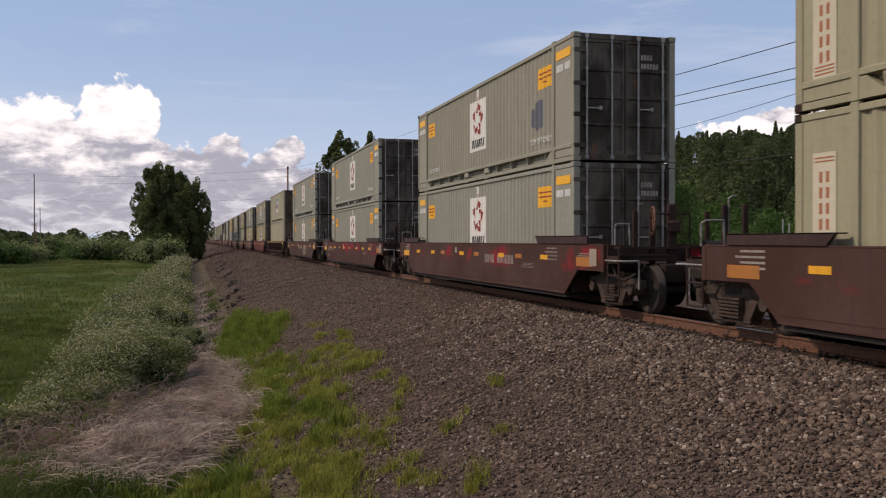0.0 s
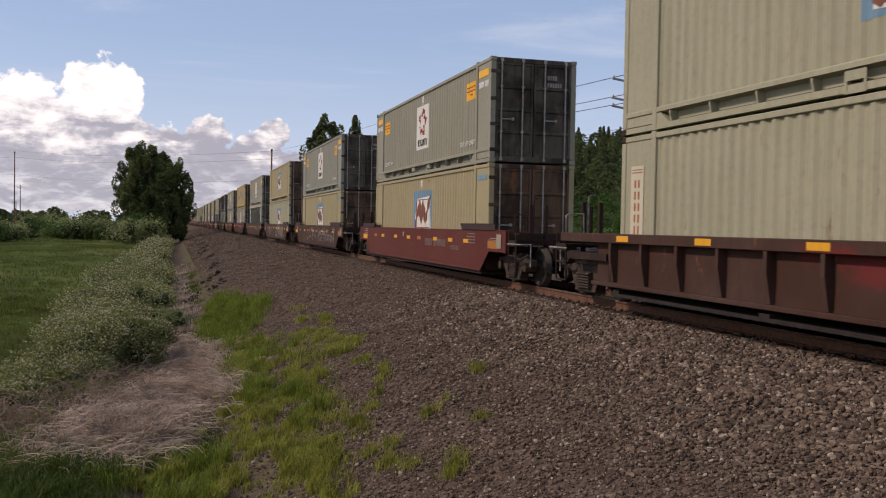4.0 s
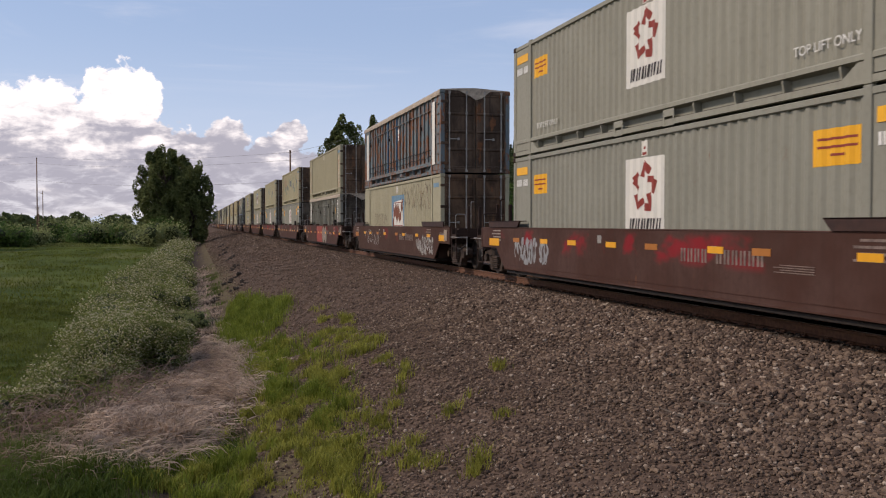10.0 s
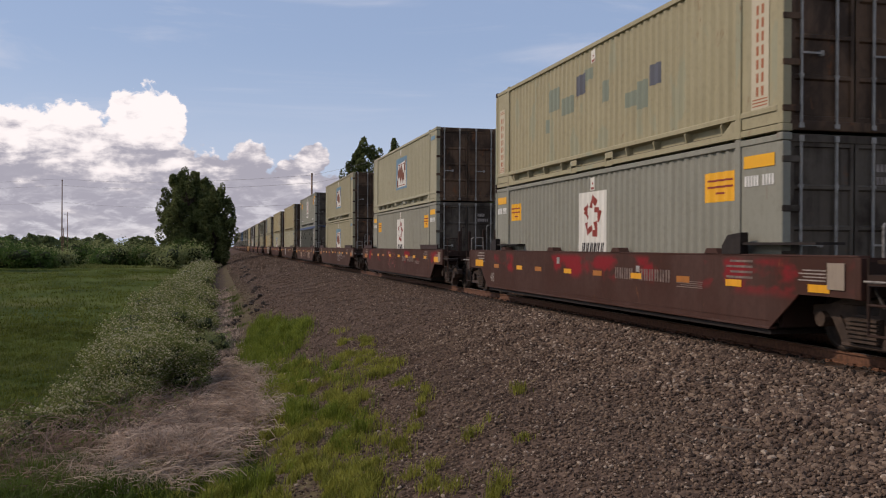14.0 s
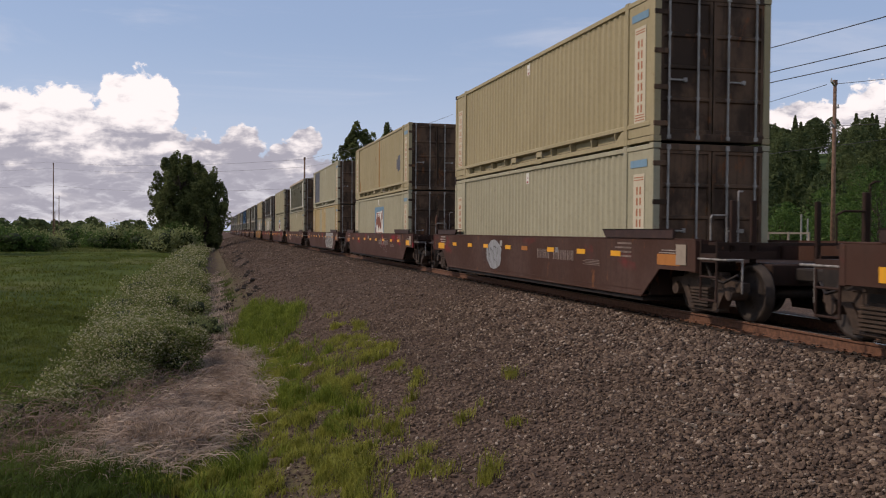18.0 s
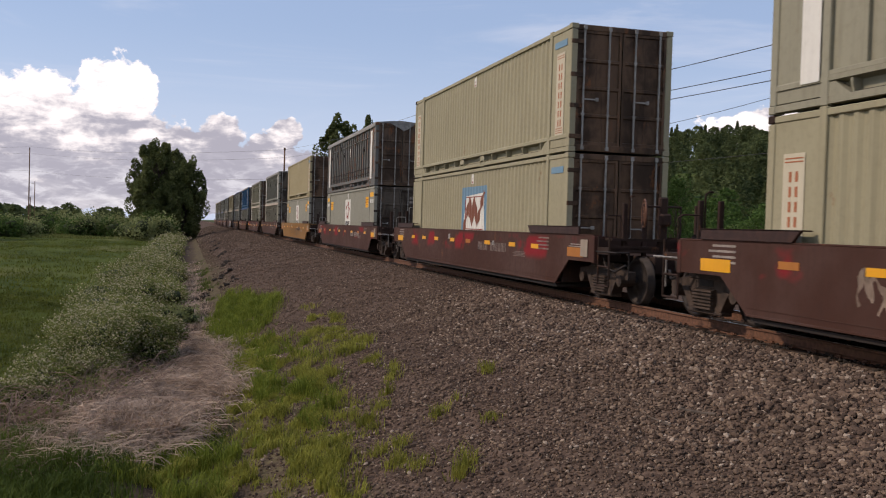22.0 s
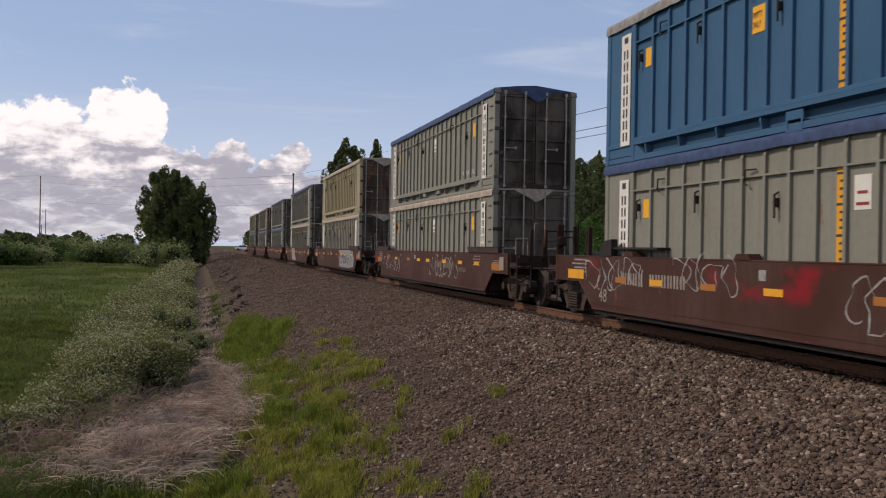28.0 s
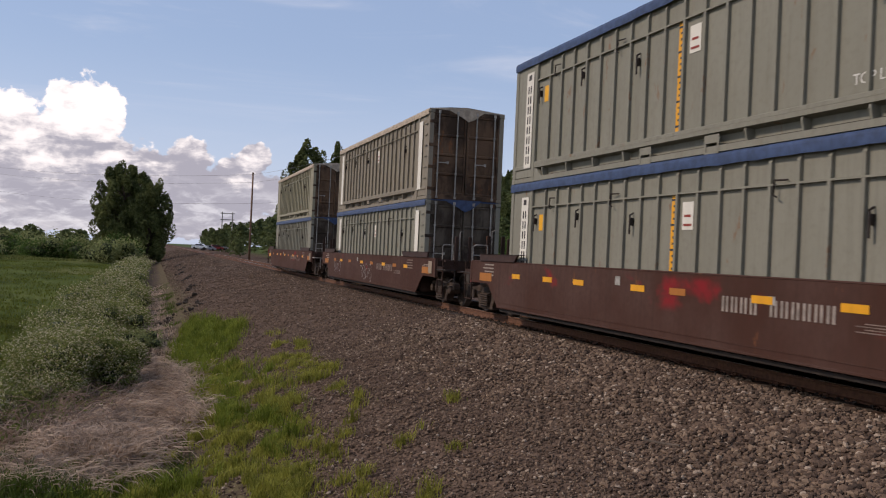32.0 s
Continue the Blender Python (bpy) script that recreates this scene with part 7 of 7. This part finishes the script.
bush((-3.5, 19.4, -2.15), (0.95, 1.4, 0.58), 7000, 0.07, 3, LEAF_HEDGE, LEAF_PALE, HEDGE + ", low", "bramble_bush", group="bramble hedge")
bush((-1.1, 36.5, -1.6), (1.1, 1.6, 0.85), 5200, 0.09, 4, LEAF_HEDGE, LEAF_PALE, HEDGE, "bramble_bush", group="bramble hedge")
bush((-0.2, 33.8, -2.0), (0.7, 1.0, 0.5), 1800, 0.085, 90, LEAF_SHRUB, None, "green leafy shrub in the bramble hedge", "shrub")
hr = random.Random(21)
for k in range(50):
    hy = 29.6 + k * 2.7
    n = int(max(600, 5600 - k * 230))
    bush((-2.1 + hr.uniform(-0.3, 0.3), hy, -1.8 + hr.uniform(-0.12, 0.12)), (1.75 + hr.uniform(-0.2, 0.25), 2.3, 0.85 + hr.uniform(-0.16, 0.2)), n, 0.09 + 0.004 * k, 30 + k,
         LEAF_HEDGE, LEAF_PALE, HEDGE, "bramble_bush", group="bramble hedge")

# willow scrub across the far side of the field
for k in range(26):
    sx = -3.5 - k * 2.1 + hr.uniform(-1, 1) if k < 20 else -46 - (k - 20) * 9
    sy = 172 + hr.uniform(-16, 14) + (0 if k else -18)
    sh = hr.uniform(2.0, 3.1)
    bush((sx, sy, -2.3 + sh * 0.7), (hr.uniform(3.0, 5.2), 3.4, sh * 1.2), 2800, 0.42, 120 + k, LEAF_SHRUB if k % 3 else LEAF_MID, None, "rounded green willow shrub at the field edge", "shrub", "shrub", "scrub by the field")


def tree(at, height, width, n, leaf, seed, mat, label, shape="round", trunk=0.22):
    """Tapered trunk, limbs, and a crown of many leaves in lumps round the limb ends."""
    rs = random.Random(seed)
    root = tagged(new("tree"), label, "tree")
    x, y = at
    z = float(ground_z(x, y)) - 0.1
    b = Build()
    steps = 6
    path = [(x + rs.uniform(-0.02, 0.02) * height * i / steps, y + rs.uniform(-0.02, 0.02) * height * i / steps, z + height * 0.8 * i / steps) for i in range(steps + 1)]
    for i in range(steps):
        b.tube(path[i], path[i + 1], trunk * (1 - i / steps * 0.85) * height / 10, trunk * (1 - (i + 1) / steps * 0.85) * height / 10, 9)
    pts = []
    count = 130 if shape == "column" else 44
    for k in range(count):
        h = (k + rs.random()) / count
        if shape == "cone":
            reach = (1 - h) ** 0.8
        elif shape == "column":
            # egg-shaped, widest below the middle
            reach = min(1.0, 0.70 + 1.1 * h) if h < 0.4 else math.sqrt(max(0.0, 1 - ((h - 0.36) / 0.70) ** 2))
        else:
            reach = math.sin(math.pi * min(1, 0.12 + 0.88 * h)) ** 0.6
        a = rs.uniform(0, 2 * math.pi)
        zc = z + height * (0.08 + 0.86 * h)
        rr = width / 2 * reach * math.sqrt(rs.uniform(0.12, 0.86))
        c = (x + rr * math.cos(a), y + rr * math.sin(a), zc)
        o = path[min(steps, int(h * 0.8 * steps))]
        b.tube(o, c, 0.05 * height / 10, 0.015 * height / 10, 5)
        s = width * (rs.uniform(0.075, 0.14) if shape == "column" else rs.uniform(0.10, 0.17)) * (0.5 + 0.5 * reach) * (1.0 if shape == "column" else 1.35)
        pts.append(lumps(c, (s * 0.8, s * 0.8, s * rs.uniform(1.1, 2.0)), n // count, seed * 50 + k, 5, 0.5))
    put("trunk", b.mesh("trunk"), BARK, root)
    v, f = leaf_quads(np.concatenate(pts), leaf, 0.1, 1.2)
    put("crown", big_mesh("crown", v, f, None), mat, root)
    return root


tree((-4.6, 170), 17.4, 11.4, 46000, 0.40, 5, LEAF_DARK, "tall dark green cottonwood beside the track", "column")
tree((-0.6, 168), 14.6, 8.6, 22000, 0.38, 15, LEAF_DARK, "lower dark green tree beside the cottonwood", "column")
tree((20.6, 129), 18.2, 7.6, 17000, 0.36, 6, LEAF_DARK, "rounded dark green tree behind the train")
tree((26.4, 138), 19.8, 6.4, 15000, 0.34, 7, LEAF_DARK, "pointed dark conifer behind the train", "cone")
tree((-35.5, 146), 12.5, 8.0, 5000, 0.4, 8, LEAF_DARK, "dark green tree at the edge of the field", "column")
tree((37.4, 65), 7.3, 4.6, 7000, 0.17, 9, LEAF_MID, "bright green leafy tree below the hill")
tree((52.5, 63), 8.0, 8.5, 9000, 0.19, 10, LEAF_MID, "spreading bright green tree by the fence")
tree((47.0, 68), 5.0, 4.5, 4000, 0.19, 11, LEAF_MID, "young bright green tree by the fence")
tree((41.5, 74), 5.2, 4.5, 4000, 0.2, 12, LEAF_MID, "bushy green tree by the fence")
tree((30.5, 72), 5.8, 5.0, 4000, 0.2, 13, LEAF_MID, "bushy green tree by the track")
tree((24.0, 78), 5.0, 5.0, 3500, 0.22, 14, LEAF_MID, "bushy green tree by the track")


def woods(name, places, n, leaf, mat, label, seed):
    """Far wood: many crowns in one mesh, firs and broad crowns mixed."""
    rs = np.random.RandomState(seed)
    chunks = []
    for x, y, h, w, fir in places:
        z = float(ground_z(x, y))
        t = rs.rand(n) ** (0.8 if fir else 0.6)
        a = rs.uniform(0, 2 * np.pi, n)
        if fir:
            tier = 0.72 + 0.28 * np.sin(t * 38 + x) * np.sin(a * 3 + t * 9)
            r = w / 2 * (1 - t) ** 0.85 * tier * rs.rand(n) ** 0.35
            r = r + 0.08 * w * (1 - t)
        else:
            lob = 0.78 + 0.22 * np.sin(a * 3 + x) * np.sin(t * 9 + y)
            r = w / 2 * np.sin(np.pi * np.clip(0.15 + 0.85 * t, 0, 1)) ** 0.55 * lob * rs.rand(n) ** 0.3
        chunks.append(np.stack([x + r * np.cos(a), y + r * np.sin(a), z + h * (0.06 + 0.94 * t)], -1))
    v, f = leaf_quads(np.concatenate(chunks), leaf, -0.1, 1.3)
    return stuff(name, (v, f), mat, label, "woods")


wr = random.Random(31)
ridge = []
for k in range(560):
    az, d = radians(wr.uniform(8, 52)), wr.uniform(205, 420)
    if math.degrees(az) < 14 and d > 330:
        continue
    fir = wr.random() < 0.4
    h = wr.uniform(10, 15.5) if fir else wr.uniform(9, 14)
    ridge.append((d * math.sin(az), d * math.cos(az), h, h * (0.42 if fir else 0.85), fir))
woods("hill_woods", ridge, 620, 0.85, LEAF_HILL, "dark mixed fir and broadleaf woods on the hill", 1)
edge = []
for k in range(70):
    az, d = radians(wr.uniform(16, 50)), wr.uniform(120, 200)
    h = wr.uniform(5, 10)
    edge.append((d * math.sin(az), d * math.cos(az), h, h * 0.85, False))
woods("hill_foot_woods", edge, 380, 0.62, LEAF_MID, "lighter green broadleaf trees at the hill foot", 2)
strip = []
for k in range(110):
    y = wr.uniform(190, 470)
    x = 17 + (y - 190) * 0.02 + wr.random() ** 1.5 * 42
    h = wr.uniform(5, 9) + max(0, (x - 20)) * 0.16
    strip.append((x, y, h, h * 0.7, wr.random() < 0.3))
woods("trackside_woods", strip, 200, 0.9, LEAF_WOOD, "green trees beside the far track", 3)
left = []
for k in range(300):
    az, d = radians(wr.uniform(-40, 0.5)), wr.uniform(330, 520)
    h = wr.uniform(4.5, 8.0)
    left.append((d * math.sin(az), d * math.cos(az), h, h * 1.3, wr.random() < 0.35))
woods("field_edge_woods", left, 130, 1.5, LEAF_WOOD, "dark woods beyond the field", 4)

# ---------------------------------------------------------------- poles, wires, fence, far cars
pole_mesh = Build().tube((0, 0, -1.5), (0, 0, 14.0), 0.19, 0.12, 10).mesh("pole", True)
arm_mesh = Build().box(-1.2, 0.05, -0.06, 0.06, -0.07, 0.07, 0.01).tube((-1.1, 0, 0.07), (-1.1, 0, 0.22), 0.05, n=7).mesh("crossarm")
cap_mesh = Build().box(-0.14, 0.14, -0.12, 0.12, -0.3, 0.1, 0.02).mesh("pole_cap")


def pole(x, y, height, label, arms=()):
    z = float(ground_z(x, y))
    root = tagged(new("utility_pole"), label, "utility pole")
    root.location = (x, y, z)
    s = put("shaft", pole_mesh, POLE, root)
    s.scale = (1, 1, height / 14.0)
    put("cap", cap_mesh, POLE, root, at=pose(0, 0, height))
    for h, turn in arms:
        put("crossarm", arm_mesh, GALV, root, "grey crossarm", pose(0, 0, h, 0, 8, turn))
    return root


pole(43.8, 57.2, 13.9, "tall reddish timber power pole with short arms", ((13.6, 40), (12.0, 220), (10.6, 40)))
pole(31.1, 59.5, 13.67 - float(ground_z(31.1, 59.5)), "timber power pole with arms to one side", tuple((h - float(ground_z(31.1, 59.5)), 0) for h in (12.06, 10.69, 10.11)))
pole(14.2, 141, 13.6, "slim dark power pole beside the track")
pole(-39.6, 259, 20.9, "slim grey power pole beyond the field")
pole(-54.0, 366, 16.0, "distant slim power pole", ((15.0, 0),))
pole(-53.0, 350, 9.5, "distant short power pole", ((9.0, 0),))


def wire(a, b, sag, r, label="black overhead power cable", n=14):
    bld = Build()
    pts = []
    for i in range(n + 1):
        s = i / n
        pts.append((a[0] + (b[0] - a[0]) * s, a[1] + (b[1] - a[1]) * s, a[2] + (b[2] - a[2]) * s - 4 * sag * s * (1 - s)))
    bld.pipe(pts, r, 5)
    tagged(put("power_cable", bld.mesh("power_cable"), FAR_WIRE if "far" in label else WIRE), label, "cable", "overhead cables")


wire((43.1, 57.2, 12.3), (44.5, 112, 12.6), 0.7, 0.022)
wire((44.0, 57.2, 12.4), (60, 10, 12.2), 0.5, 0.022)
wire((43.2, 57.2, 9.3), (60, 8, 8.8), 0.5, 0.02)
wire((44.0, 90, 8.4), (52, 20, 9.4), 0.4, 0.02)
for h0, h1 in ((12.9, 11.2), (11.5, 9.9), (10.9, 9.35)):
    wire((30, 74, h0), (30, 24, h1), 0.15, 0.026)
for h in (12.4, 11.2, 8.0):
    wire((14.2, 141, h), (-39.6, 259, 1.4 * h + 1.65), 1.0, 0.02, "thin far power cable")
    wire((-39.6, 259, 1.4 * h + 1.65), (-133, 322, 1.4 * h + 2.2), 1.0, 0.02, "thin far power cable")
    wire((14.2, 141, h), (24, 90, h + 1.0), 0.5, 0.016, "thin far power cable")

white_fence = tagged(new("roadside_fence"), "short grey-white rail fence beside the road", "fence")
fp = Build().box(-0.05, 0.05, -0.05, 0.05, 0, 2.9, 0.01).mesh("fence_post")
fr = Build().box(-0.03, 0.03, 0, 1.2, 2.75, 2.87, 0.008).mesh("fence_rail")
for k in range(3):
    put("fence_post", fp, PLACARD, white_fence, at=pose(34.2 + 0.9 * k, 50.8 - 0.8 * k, -1.25))
    if k < 2:
        put("fence_rail", fr, PLACARD, white_fence, at=pose(34.2 + 0.9 * k, 50.8 - 0.8 * k, -1.25, 0, 0, 180 + 48.4))
for k, (px, py) in enumerate(((39.6, 55.0), (40.4, 55.4), (47.5, 50.5))):
    tagged(put("marker_post", Build().tube((0, 0, 0), (0, 0, 4.2 - 0.3 * k), 0.07, 0.06, 8).mesh("marker_post"), GALV, at=pose(px, py, -1.3)), "pale weathered post beside the road", "post", "roadside posts")

# signal bridge far down the line
gantry = tagged(new("steel_tower"), "slender grey steel frame tower far down the line", "steel tower")
for gx0 in (21.2, 24.4):
    put("mast", Build().tube((gx0, 300, -1), (gx0, 300, 12.2), 0.16, n=8).mesh("mast"), GALV, gantry)
for bz in (9.6, 11.6):
    put("beam", Build().box(20.6, 25.0, 299.85, 300.15, bz, bz + 0.25).mesh("beam"), GALV, gantry)

CAR_COL = [plain("white_car_paint", (0.7, 0.7, 0.7), 0.3), plain("grey_car_paint", (0.3, 0.31, 0.33), 0.3), plain("red_car_paint", (0.3, 0.04, 0.04), 0.3)]
GLASS = plain("dark_car_glass", (0.03, 0.035, 0.04), 0.1)
body = Build().prism_x([(-2.2, 0.35), (-2.2, 0.85), (-1.5, 0.98), (-0.8, 1.45), (0.9, 1.48), (1.6, 1.0), (2.2, 0.9), (2.2, 0.35)], -0.88, 0.88).mesh("body")
glass = Build().prism_x([(-1.35, 1.0), (-0.75, 1.38), (0.85, 1.40), (1.4, 1.03)], -0.89, 0.89).mesh("glass")
cw = Build().tube((-0.9, 0, 0), (-0.7, 0, 0), 0.33, n=14).tube((0.7, 0, 0), (0.9, 0, 0), 0.33, n=14).mesh("wheels")
for k, (cx, cy) in enumerate(((12.9, 262), (15.3, 266), (17.4, 268), (19.2, 272), (16.0, 282), (21.5, 280))):
    car = tagged(new("parked_car"), ("white", "grey", "red")[k % 3] + " parked car on the far road", "car", "cars on the far road")
    car.matrix_basis = pose(cx, cy, float(ground_z(cx, cy)) + 0.9, 0, 0, 70 + 12 * k)
    put("body", body, CAR_COL[k % 3], car)
    put("window", glass, GLASS, car)
    for dy in (-1.35, 1.35):
        put("wheel_pair", cw, UNDER, car, at=pose(0, dy, 0.33))


# ---------------------------------------------------------------- movement
def motions():
    for thing, y0, z in MOVING:
        walk(thing, [(t, pose(TRACK, y0 - s, z)) for t, s in zip(RUN_T, RUN_S)])
    for ws, y0 in WHEELS:
        at = ws.matrix_basis.translation.copy()
        start = min(max(float(np.interp(y0 - 26.0, RUN_S, RUN_T)), 0.0), 30.5)
        rows, n = [], 44
        for i in range(n + 1):
            t = start + i / FPS
            if t > 31.95:
                break
            rows.append((t, pose(at.x, at.y, at.z, math.degrees(21.4 * (t - start) / WHEEL_R) % 360)))
        if rows[0][0] > 0:
            rows.insert(0, (0.0, rows[0][1]))
        rows.append((32.0, rows[-1][1]))
        walk(ws, rows)


motions()
